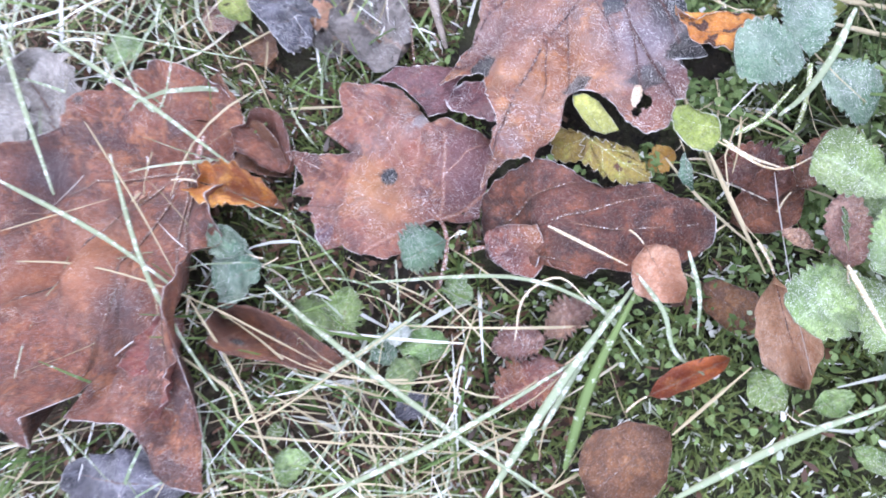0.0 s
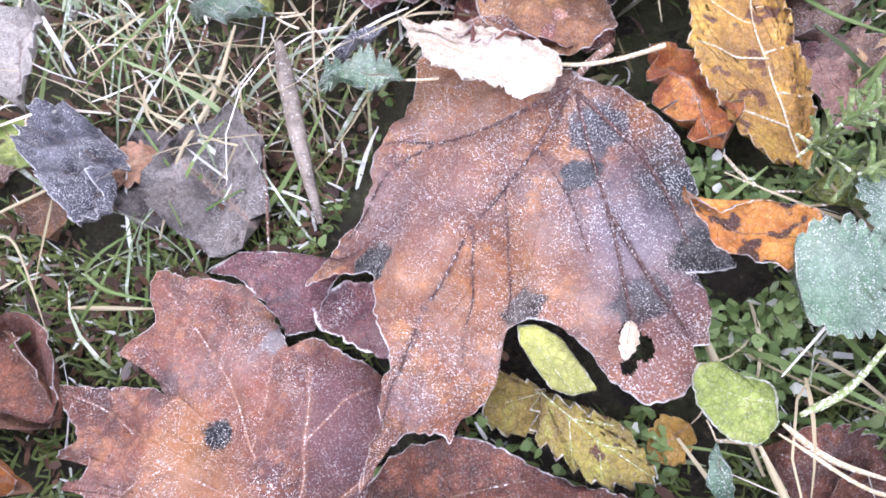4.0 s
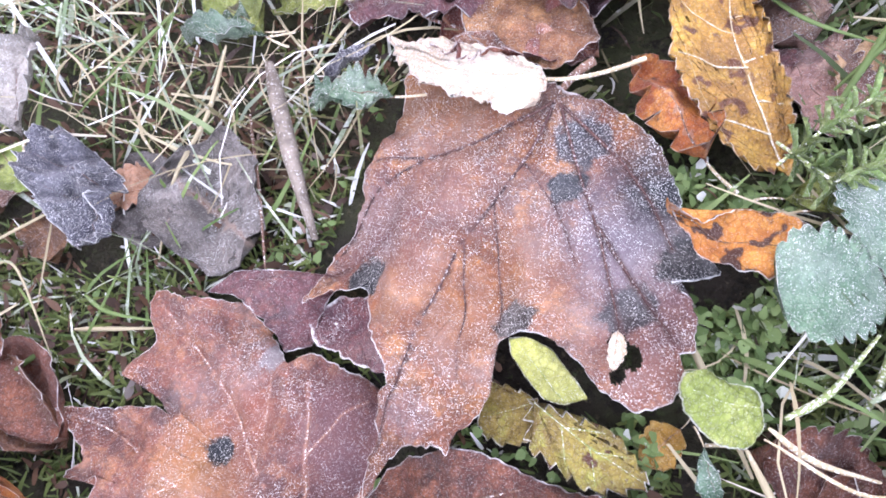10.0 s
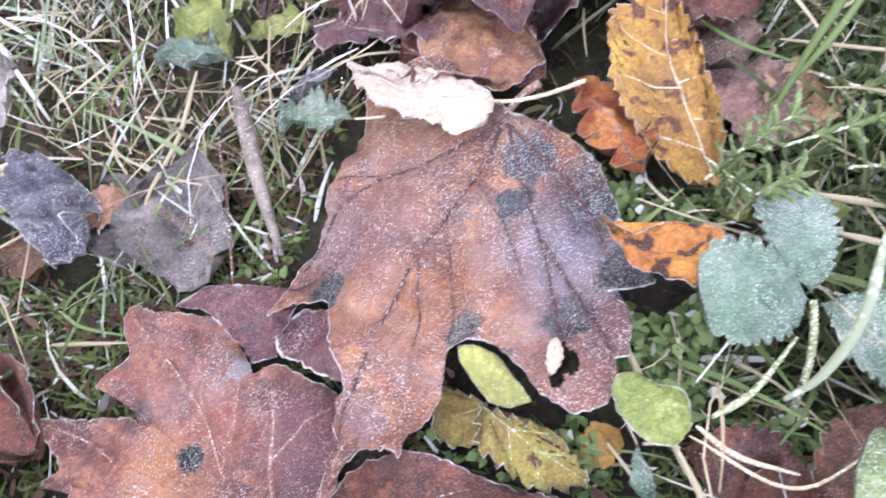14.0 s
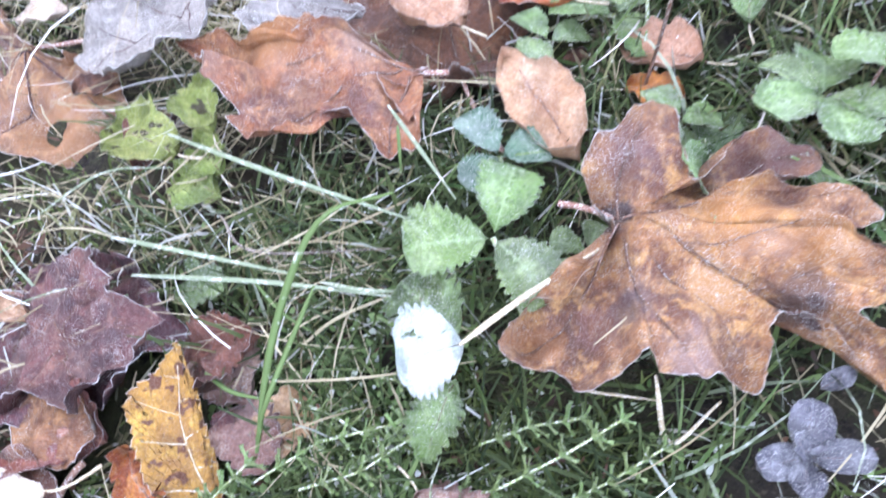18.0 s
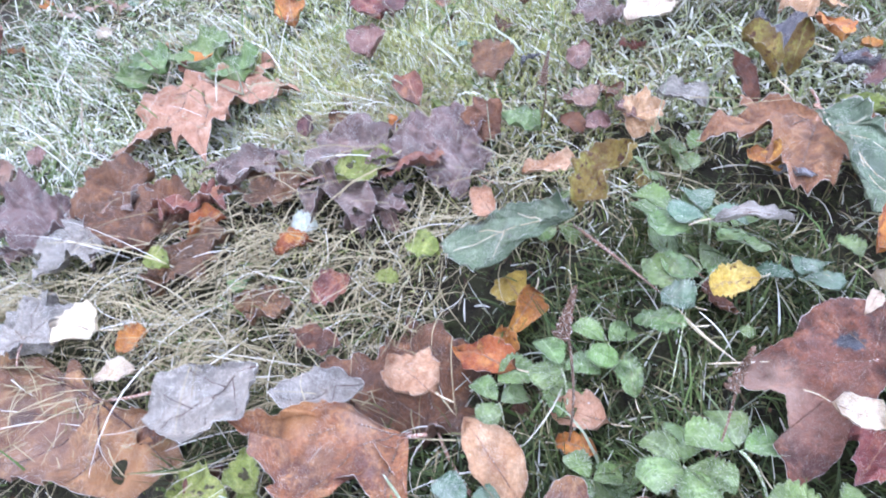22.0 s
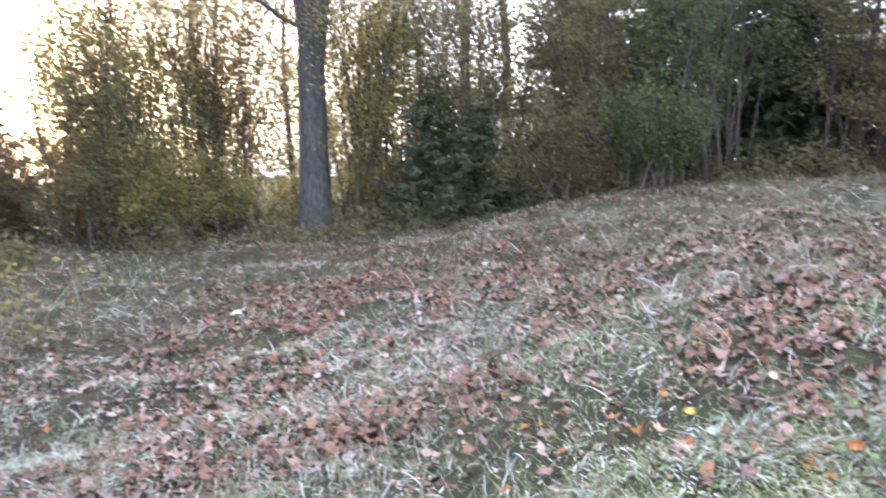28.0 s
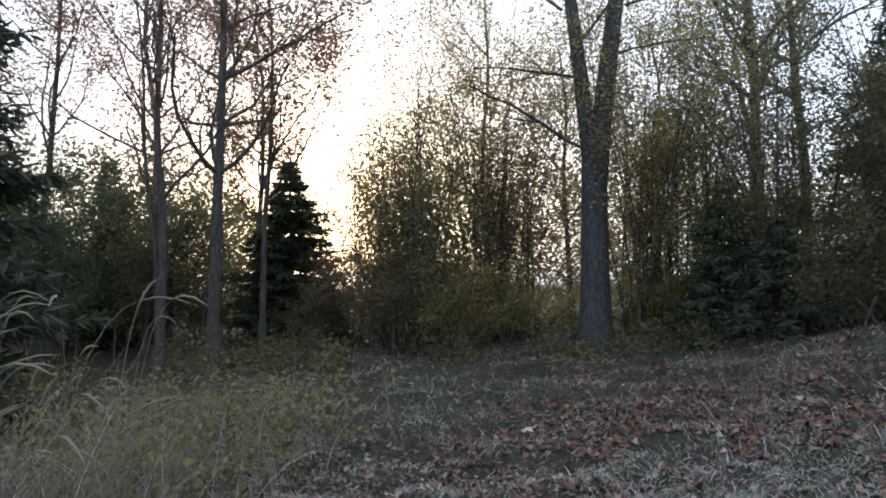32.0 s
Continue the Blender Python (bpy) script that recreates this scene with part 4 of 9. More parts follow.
simple_leaf((-0.3470, 0.2725, 0.010, -0.2917, 0.2140, 0.010, 0), GREYBROWN, "grey-brown leaf under grass", width=.9, teeth=6, seed=5)
strawberry_leaf(0.2360, 0.1987, 0.032, 0.042, 6, MINT, "strawberry leaf thick with hoar frost", stem=(0.241, 0.164), leaflets=((0, .95, 0), (82, 1.05, 0), (-128, 1.05, -6)), seed=11, cup=.25, tilt=6)
sheet_leaf((0.1885, 0.1659, 0.03, 0.1632, 0.1759, 0.034, 0), LIME, 'lime-green leaf with black flecks', ((-94, 0.06), (116, 0.27), (87, 0.54), (60, 0.70), (39, 0.79), (20, 0.94), (5, 1.03), (-6, 1.01), (-16, 0.82), (-17, 0.52), (-50, 0.26)), veins=(((45, 0.01), (12, 0.44), (3, 0.93)),), seed=6, rings=14, seg=160, teeth=1.6, cup=-.3, curl=.1, crumple=.1, stalk=0, vein_material=STALK_GREEN, name="fallen_leaf")
sheet_leaf((0.1245, 0.1768, 0.014, 0.1599, 0.1451, 0.016, 0), OLIVE, 'yellowing strawberry leaflet mottled with brown', ((-140, 0.03), (16, 0.13), (14, 0.40), (15, 0.63), (8, 0.77), (0, 1.01), (-11, 0.90), (-21, 0.77), (-29, 0.63), (-41, 0.46), (-64, 0.34)), veins=(((-114, 0.00), (-4, 0.52), (-1, 0.97)), ((-2, 0.31), (12, 0.57)), ((-4, 0.57), (5, 0.79)), ((-4, 0.26), (-29, 0.50)), ((-4, 0.52), (-19, 0.74))), seed=7, rings=14, seg=220, teeth=.6, saw=17, sawdepth=.06, cup=.2, curl=.08, crumple=.08, stalk=0, vein_material=STALK_GREEN, name="fallen_leaf")
sheet_leaf((0.1264, 0.1774, 0.01, 0.108, 0.1799, 0.008, 0), OLIVE, 'yellowing strawberry leaflet mottled with brown', ((-88, 0.09), (-27, 0.63), (-21, 1.03), (0, 1.11), (27, 1.16), (47, 0.98), (77, 0.72), (88, 0.29)), veins=(((7, 0.06), (16, 0.53), (14, 1.01)),), seed=8, rings=10, seg=140, saw=12, sawdepth=.08, cup=.2, stalk=0, vein_material=STALK_GREEN, name="fallen_leaf")
simple_leaf((0.1752, 0.1637, 0.006, 0.1606, 0.1539, 0.006, 0), YELLOW, "torn yellow leaf among frosted grass", width=.8, teeth=5, seed=9)
sheet_leaf((0.133, 0.1747, 0.02, 0.1151, 0.1987, 0.026, 0), PALE_LIME, 'folded pale lime leaflet under the large leaf', ((119, 0.03), (39, 0.28), (16, 0.58), (8, 0.88), (1, 1.04), (-11, 0.91), (-26, 0.68), (-56, 0.34), (-119, 0.28)), veins=(((81, 0.01), (-2, 0.50), (-2, 0.93)),), seed=10, rings=10, seg=120, cup=-.9, stalk=0, vein_material=STALK_GREEN, name="fallen_leaf")
simple_leaf((0.1455, 0.1944, 0.036, 0.1430, 0.1808, 0.036, 0), CREAM, "small pale scrap of leaf", width=.45, teeth=5, seed=11, stalk=0)
simple_leaf((0.1485, 0.1028, 0.035, 0.1669, 0.0686, 0.035, 10), TAN, "pale tan leaf, curled and frosted", width=.85, fold=18, teeth=0, seed=12, curl=.25)
simple_leaf((0.2360, 0.0782, 0.050, 0.2368, 0.1195, 0.055, 0), PINK, "pinkish leaf thick with frost", width=.62, teeth=9, seed=13, curl=.2)
simple_leaf((0.2278, 0.0932, 0.040, 0.2142, 0.1048, 0.040, 0), PINK, "small frosted pink leaf", width=.6, seed=14)
strawberry_leaf(0.2409, 0.0796, 0.045, 0.043, 128, GREEN, "green strawberry leaf edged with frost", stem=(0.278, 0.049), leaflets=((0, 1, 0), (70, .95, 0), (-150, 1.0, 0)), seed=21)
strawberry_leaf(0.2606, 0.1149, 0.05, 0.045, 60, GREEN, "green strawberry leaf edged with frost", stem=(0.291, 0.096), seed=22)
simple_leaf((0.2136, 0.0826, 0.030, 0.2313, 0.0241, 0.012, 20), TAN, "tan leaf curled upright", width=.8, fold=45, teeth=0, seed=15, curl=.3)
simple_leaf((0.1489, 0.0180, 0.025, 0.1890, 0.0373, 0.030, 0), ORANGE, "orange-brown leaf curled like a boat", width=.5, fold=48, teeth=0, seed=16)
simple_leaf((0.1156, -0.0365, 0.020, 0.1605, -0.0013, 0.020, 0), BROWN, "dark brown leaf curled at the rim", width=.8, teeth=0, seed=17, curl=.3, cup=.6)
simple_leaf((0.2115, 0.0088, 0.030, 0.1970, 0.0296, 0.030, 0), GREEN, "small oval green leaf with frosted rim", width=.75, teeth=0, seed=18)
simple_leaf((0.2281, 0.0104, 0.020, 0.2491, 0.0174, 0.020, 0), GREEN, "small oval green leaf", width=.7, teeth=0, seed=19)
simple_leaf((0.2432, -0.0083, 0.020, 0.2581, -0.0219, 0.020, 0), GREEN, "small oval green leaf", width=.7, teeth=0, seed=20)
simple_leaf((0.0403, 0.1166, 0.030, 0.0132, 0.1020, 0.030, 0), MINT, "crinkled small green leaf under hoar frost", width=1.05, teeth=9, depth=.2, seed=21, corrugate=.04)
simple_leaf((-0.0812, 0.1073, 0.035, -0.1157, 0.0976, 0.035, 0), MINT, "scalloped pale green leaf under hoar frost", width=1.3, teeth=7, ragged=.15, depth=.12, seed=22, point=.6)
simple_leaf((-0.0919, 0.1160, 0.035, -0.1218, 0.1353, 0.030, 0), MINT, "scalloped pale green leaf under hoar frost", width=.6, teeth=5, seed=23)
simple_leaf((-0.0277, 0.0607, 0.025, -0.0608, 0.0748, 0.025, 0), GREEN, "green strawberry leaflet with frosted rim", width=.8, teeth=9, depth=.2, seed=24)
simple_leaf((-0.0255, 0.0566, 0.027, -0.0204, 0.0900, 0.030, 0), GREEN, "green strawberry leaflet with frosted rim", width=.75, teeth=9, depth=.2, seed=25)
simple_leaf((0.0089, 0.0565, 0.018, 0.0441, 0.0481, 0.018, 0), GREEN, "soft green leaflet among frosted grass", width=.6, teeth=6, seed=26)
simple_leaf((0.0060, 0.0244, 0.018, 0.0261, 0.0416, 0.018, 0), GREEN, "soft green leaflet among frosted grass", width=.8, teeth=6, seed=27)
simple_leaf((0.0093, 0.0385, 0.018, -0.0020, 0.0606, 0.018, 0), MINT, "pale green leaflet among frosted grass", width=.7, teeth=6, seed=28)
simple_leaf((0.0192, 0.0602, 0.028, 0.0017, 0.0555, 0.028, 0), HOAR, "white hoar-frosted leaflet among frosted grass", width=.7, teeth=6, seed=29)
simple_leaf((-0.0436, -0.0137, 0.015, -0.0650, -0.0313, 0.015, 0), GREEN, "small crinkled green leaf", width=.8, teeth=6, seed=30)
simple_leaf((-0.0636, 0.0057, 0.015, -0.0683, -0.0104, 0.015, 0), GREEN, "small crinkled green leaf", width=.8, teeth=6, seed=31)
simple_leaf((0.0588, 0.0807, 0.012, 0.0413, 0.0929, 0.012, 0), GREEN, "small dark green leaflet", width=.8, teeth=6, seed=32)
simple_leaf((0.0997, 0.0528, 0.020, 0.0683, 0.0480, 0.018, 0), PINK, "reddened strawberry leaflet among frosted grass", width=.62, teeth=10, depth=.2, seed=33)
simple_leaf((0.0966, 0.0543, 0.020, 0.1260, 0.0736, 0.018, 0), PINK, "reddened strawberry leaflet among frosted grass", width=.62, teeth=10, depth=.2, seed=34)
simple_leaf((0.1095, 0.0378, 0.016, 0.0683, 0.0149, 0.014, 0), REDDISH, "reddened strawberry leaflet among frosted grass", width=.6, teeth=10, depth=.2, seed=35)
simple_leaf((-0.1257, -0.0391, 0.012, -0.2098, -0.0297, 0.012, 0), SLATE, "black shrivelled leaf with frosted rim", width=.5, crumple=.35, teeth=5, seed=36, curl=.3)
simple_leaf((0.0308, 0.0209, 0.012, 0.0100, 0.0072, 0.012, 0), SLATE, "black decayed leaf in a hollow", width=.7, crumple=.3, teeth=5, seed=37)
simple_leaf((0.2013, 0.1171, 0.012, 0.2415, 0.1358, 0.012, 0), BROWN, "brown leaf half hidden among stalks", width=.8, teeth=0, seed=38)
simple_leaf((0.2298, 0.1305, 0.020, 0.2604, 0.1612, 0.020, 0), BROWN, "brown leaf half hidden among stalks", width=.5, teeth=6, seed=39)
simple_leaf((0.1862, 0.0837, 0.010, 0.2180, 0.0528, 0.010, 0), BROWN, "shrivelled brown leaf among frosted grass", width=.7, crumple=.3, teeth=0, seed=40)
simple_leaf((-0.1112, 0.0784, 0.008, -0.0125, 0.0359, 0.012, 0), BROWN, "long brown curled leaf", width=.38, fold=30, teeth=0, seed=41)
simple_leaf((-0.1348, 0.0758, 0.030, -0.1391, 0.0039, 0.030, 10), REDDISH, "rusty curled leaf edged with frost", width=.6, teeth=6, seed=42, curl=.3)
simple_leaf((-0.2035, 0.1499, 0.020, -0.1745, 0.1792, 0.020, 0), TAN, "pale tan leaf scrap", width=.6, teeth=0, seed=43, stalk=0)
simple_leaf((-0.1561, 0.2673, 0.012, -0.1145, 0.2273, 0.012, 0), BROWN, "brown leaf in the grass", width=.8, teeth=0, seed=44)
simple_leaf((-0.2001, 0.3025, 0.012, -0.2377, 0.3110, 0.012, 0), GREEN, "round green leaf deep in grass", width=.9, teeth=0, seed=45)
sheet_leaf((-0.0589, 0.2963, 0.035, -0.1013, 0.3192, 0.035, 0), SLATE, 'slate-grey wrinkled leaf furred with frost', ((-140, 0.15), (56, 0.06), (51, 0.18), (119, 0.40), (122, 0.61), (104, 0.64), (77, 0.60), (35, 0.65), (15, 0.91), (-3, 1.15), (-16, 1.20), (-27, 0.92), (-37, 0.53), (-79, 0.21)), veins=(((153, 0.01), (-10, 0.66), (-4, 1.01)), ((46, 0.15), (19, 0.53), (14, 0.81)), ((77, 0.18), (86, 0.39), (95, 0.58))), seed=46, rings=22, seg=260, teeth=1.4, curl=.2, crumple=.42, pleat=.05, stalk=0, name="fallen_leaf")
simple_leaf((-0.0367, 0.3092, 0.012, -0.0774, 0.3022, 0.012, 0), TAN, "small tan leaf spotted brown", width=.6, teeth=7, seed=47)
simple_leaf((-0.1133, 0.3386, 0.030, -0.1128, 0.4003, 0.040, 0), GREYBROWN, "pale withered leaf, brown at its tip", width=.55, teeth=5, seed=48, fold=25)
simple_leaf((-0.1339, 0.3441, 0.015, -0.1074, 0.3146, 0.015, 0), LIME, "yellow-green withered leaf among frosted grass", width=.6, teeth=4, seed=49)
simple_leaf((-0.1512, 0.3261, 0.012, -0.1191, 0.3179, 0.012, 0), PINK, "withered pink-brown leaf among frosted grass", width=.9, teeth=4, seed=50)
simple_leaf((-0.1000, 0.3046, 0.012, -0.0902, 0.2717, 0.012, 0), BROWN, "dark brown leaf in shade", width=.7, teeth=4, seed=51)
simple_leaf((0.0767, 0.3206, 0.035, 0.0339, 0.3342, 0.035, 0), MINT, "narrow leaf bristling with hoar frost", width=.42, teeth=10, depth=.25, seed=52)
simple_leaf((0.0467, 0.3403, 0.030, 0.0679, 0.3567, 0.035, 0), SLATE, "small dark leaf among frosted grass", width=.36, teeth=0, seed=53)
simple_leaf((0.0123, 0.3889, 0.020, -0.0212, 0.4260, 0.020, 0), LIME, "pale lime leaf under frost", width=.8, teeth=5, seed=54)
simple_leaf((0.0139, 0.3885, 0.020, -0.0312, 0.3945, 0.020, 0), MINT, "pale frosted leaf among frosted grass", width=.3, teeth=5, seed=55)
simple_leaf((0.0566, 0.4097, 0.012, 0.0154, 0.4097, 0.012, 0), LIME, "pale lime leaf among frosted grass", width=.5, teeth=5, seed=56)
simple_leaf((0.1129, 0.3672, 0.018, 0.1658, 0.3271, 0.022, 0), REDDISH, "red-brown heart-shaped leaf among frosted grass", width=.80, teeth=13, heart=.2, widest=.4, seed=57, stalk=.5, stalk_side=-.2, stalk_material=STALK_RED)
sheet_leaf((0.1354, 0.3042, 0.042, 0.0771, 0.3449, 0.04, 0), CREAM, 'pale cream leaf with frosted rim on a maple leaf', ((127, 0.07), (92, 0.21), (76, 0.29), (43, 0.34), (31, 0.48), (20, 0.69), (9, 0.87), (-1, 1.02), (2, 0.86), (-6, 0.72), (-8, 0.50), (-13, 0.23), (-33, 0.06)), veins=(((86, 0.00), (10, 0.32), (6, 0.64), (2, 0.91)),), seed=58, rings=18, seg=260, teeth=2.2, curl=.10, crumple=.10, cup=-.3, stalk=.45, stalk_side=.5, stalk_lift=.15, stalk_material=STALK_PALE, vein_material=STALK_PALE, name="fallen_leaf")
sheet_leaf((0.1613, 0.3357, 0.03, 0.1144, 0.3599, 0.03, 0), TAWNY, 'tawny pink leaf behind the cream one', ((137, 0.16), (87, 0.36), (65, 0.49), (33, 0.71), (13, 0.98), (-2, 1.10), (-24, 1.13), (-42, 0.93), (-51, 0.50), (-70, 0.11)), veins=(((101, 0.04), (1, 0.46), (-8, 0.91)),), seed=158, rings=14, seg=200, teeth=1.5, curl=.1, crumple=.12, stalk=0, name="fallen_leaf")
sheet_leaf((0.2251, 0.2594, 0.012, 0.2181, 0.3612, 0.04, 0), OCHRE, 'ochre elm leaf spotted with brown, standing askew', ((-137, 0.03), (-21, 0.12), (-11, 0.30), (-5, 0.49), (-3, 0.69), (-1, 0.84), (0, 1.02), (5, 0.94), (13, 0.89), (20, 0.88), (26, 0.78), (33, 0.64), (44, 0.48), (55, 0.34), (73, 0.22), (89, 0.12)), veins=(((161, 0.00), (13, 0.28), (9, 0.59), (1, 0.97)), ((13, 0.14), (42, 0.27), (50, 0.34)), ((11, 0.28), (-13, 0.25)), ((10, 0.42), (23, 0.51), (31, 0.62)), ((10, 0.45), (-4, 0.47)), ((8, 0.59), (16, 0.69), (21, 0.80)), ((6, 0.67), (-2, 0.67)), ((3, 0.80), (10, 0.87))), seed=59, rings=20, seg=300, teeth=1.2, saw=34, cup=.35, curl=.05, crumple=.08, stalk=0, vein_material=STALK_PALE, name="fallen_leaf")
simple_leaf((0.1968, 0.2645, 0.012, 0.1771, 0.3166, 0.020, 0), ORANGE, "orange-brown lobed leaf with frosted tips", width=.5, teeth=5, depth=.4, seed=60)
simple_leaf((0.1988, 0.2197, 0.030, 0.2157, 0.2126, 0.028, 0), ORANGE, "scrap of orange leaf", width=.4, teeth=4, seed=160, stalk=0)
maple_leaf((0.1221, 0.4547, 0.013, 0.1717, 0.3468, 0.014, 0), PLUM, "dark plum maple leaf dusted with frost", outline=((0, 1.00), (-6, 0.83), (-26, 0.81), (-52, 0.67), (-65, 0.82), (-99, 0.69), (-118, 0.49), (-153, 0.44), (163, 0.41), (103, 0.43), (52, 0.79), (27, 1.12), (17, 1.07), (8, 1.07)), ribs=(0, 36, -70, -100, 75), seed=7, teeth=.7, rings=18, stalk=.6, stalk_side=.6, stalk_lift=.15)
sheet_leaf((0.1687, 0.2368, 0.03, 0.2121, 0.2138, 0.03, 0), MOTTLED, 'orange leaf mottled black, rolled at the rim', ((137, 0.07), (-29, 0.10), (-15, 0.26), (15, 0.43), (16, 0.69), (9, 0.88), (1, 1.01), (-7, 0.92), (-24, 0.82), (-31, 0.64), (-44, 0.38), (-65, 0.18)), veins=(((-115, 0.01), (-20, 0.40), (-6, 0.70), (-1, 0.96)),), seed=61, rings=14, seg=200, teeth=1.2, cup=-.7, curl=.14, crumple=.14, stalk=0, name="fallen_leaf")
simple_leaf((0.2518, 0.3148, 0.012, 0.2260, 0.3796, 0.016, 0), PINK, "pinkish brown leaf dusted with frost", width=.66, teeth=16, seed=62)
simple_leaf((0.2856, 0.3167, 0.008, 0.2579, 0.2770, 0.008, 0), TAN, "tan and pink leaf on the moss", width=.7, teeth=6, seed=63)
simple_leaf((0.3254, 0.2318, 0.025, 0.3350, 0.1752, 0.025, 0), PINK, "pinkish brown birch leaf, frosted", width=.98, teeth=14, seed=64, widest=.5, point=.7, curl=.2)
simple_leaf((0.2989, 0.2129, 0.012, 0.3080, 0.1892, 0.012, 0), YELLOW, "yellow leaf spotted brown among straw", width=.7, teeth=0, seed=65)
simple_leaf((0.2225, 0.2361, 0.020, 0.2632, 0.2344, 0.020, 0), LIME, "bleached lime leaf flat under straw", width=.4, teeth=0, seed=66)
simple_leaf((0.3195, 0.1736, 0.032, 0.3398, 0.1541, 0.030, 0), HOAR, "white hoar-frosted leaf among frosted grass", width=.8, teeth=4, depth=.15, seed=67)
simple_leaf((0.2700, 0.1503, 0.030, 0.3175, 0.1449, 0.030, 0), GREEN, "green strawberry leaflet with hoar grains", width=.7, teeth=10, depth=.2, seed=68)
simple_leaf((0.3356, 0.1337, 0.030, 0.3565, 0.1408, 0.030, 0), GREEN, "green strawberry leaflet with hoar grains", width=.8, teeth=10, depth=.2, seed=69)
simple_leaf((0.3004, 0.1621, 0.020, 0.3225, 0.1726, 0.020, 0), GREEN, "green leaflet in shade", width=.7, teeth=6, seed=70)
simple_leaf((0.2201, 0.4090, 0.012, 0.2565, 0.3997, 0.012, 0), GREEN, "small green leaf on moss", width=.8, teeth=6, seed=71)
simple_leaf((0.0228, 0.4916, 0.028, 0.1206, 0.4399, 0.030, 0), TAN, "tan leaf curling over the maple", width=.4, teeth=0, seed=72, fold=20)
simple_leaf((-0.0047, 0.4183, 0.020, 0.0187, 0.4357, 0.020, 0), LIME, "lobed pale green leaf", width=1.1, teeth=4, depth=.4, seed=73)
simple_leaf((0.0120, 0.3921, 0.020, -0.0207, 0.4028, 0.020, 0), MINT, "lobed pale green leaf", width=.5, teeth=4, depth=.4, seed=74)
simple_leaf((-0.0335, 0.3145, 0.008, 0.0183, 0.2605, 0.008, 0), DECAY, "grey decayed leaf matted into the soil", width=1.0, teeth=0, seed=301, stalk=0, crumple=.25)
simple_leaf((-0.0632, 0.3232, 0.007, -0.0291, 0.2774, 0.007, 0), DECAY, "grey decayed leaf matted into the soil", width=.9, teeth=0, seed=302, stalk=0, crumple=.25)
sheet_leaf((0.0216, 0.2459, 0.02, 0.0326, 0.2108, 0.01, 0), PLUM, 'dark plum maple leaf behind a reddish one, its stalk standing up', ((122, 0.09), (72, 0.57), (68, 1.01), (41, 0.84), (16, 1.07), (-4, 0.98), (-11, 0.69), (-47, 0.46), (-84, 0.54), (-96, 0.84), (-112, 0.58), (-128, 0.25)), veins=(((3, 0.01), (10, 0.47), (2, 0.87)), ((3, 0.01), (63, 0.51), (65, 0.87)), ((3, 0.01), (-101, 0.39), (-96, 0.70))), seed=304, rings=14, seg=160, curl=.1, crumple=.2, stalk=0, vein_material=VEIN_DARK)
simple_leaf((-0.1052, 0.2253, 0.010, -0.0640, 0.1810, 0.012, 0), BROWN, "brown curled leaf in shade", width=.7, teeth=0, seed=305, fold=20)
simple_leaf((0.2396, 0.3185, 0.012, 0.2569, 0.2742, 0.012, 0), PINK, "brown and pink patchy leaf", width=.9, teeth=8, seed=306)
simple_leaf((0.2352, 0.3190, 0.016, 0.2355, 0.3029, 0.016, 0), PLUM, "plum leaf edge with frost", width=.9, teeth=8, seed=307)
simple_leaf((0.2194, 0.2447, 0.014, 0.2543, 0.2364, 0.014, 0), LIME, "bleached lime leaf under straw", width=.5, teeth=0, seed=308)
simple_leaf((0.1709, 0.1551, 0.030, 0.1804, 0.1359, 0.020, 40), MINT, "pale green leaf standing on edge", width=.4, teeth=0, seed=309)
simple_leaf((0.1941, 0.1544, 0.010, 0.2358, 0.1377, 0.010, 0), BROWN, "grey-brown leaf with frosted rim", width=.7, teeth=9, seed=310)
simple_leaf((0.3617, 0.2807, 0.070, 0.3281, 0.2850, 0.068, 0), HOAR, "leaflet white with hoar frost", width=1.35, teeth=9, depth=.08, ragged=.15, seed=75, point=.6, stalk=0)
simple_leaf((0.3627, 0.2886, 0.062, 0.3464, 0.3274, 0.056, 0), GREEN, "green strawberry leaflet rimmed with frost", width=.95, teeth=9, depth=.2, seed=76, point=.6, stalk=0)
simple_leaf((0.3557, 0.2701, 0.056, 0.3296, 0.2402, 0.040, 0), GREEN, "green strawberry leaflet rimmed with frost", width=.55, teeth=9, depth=.2, seed=77, point=.7, stalk=0)
strawberry_leaf(0.3973, 0.3339, 0.06, 0.046, -35, GREEN, "frosted green strawberry leaf", stem=(0.410, 0.274), leaflets=((0, 1.0, 0), (118, 1.05, 0), (-125, 1.0, 0)), seed=31, tilt=10)
strawberry_leaf(0.4532, 0.3182, 0.03, 0.022, 60, GREEN, "small green leaf under frost", stem=(0.454, 0.304), seed=32)
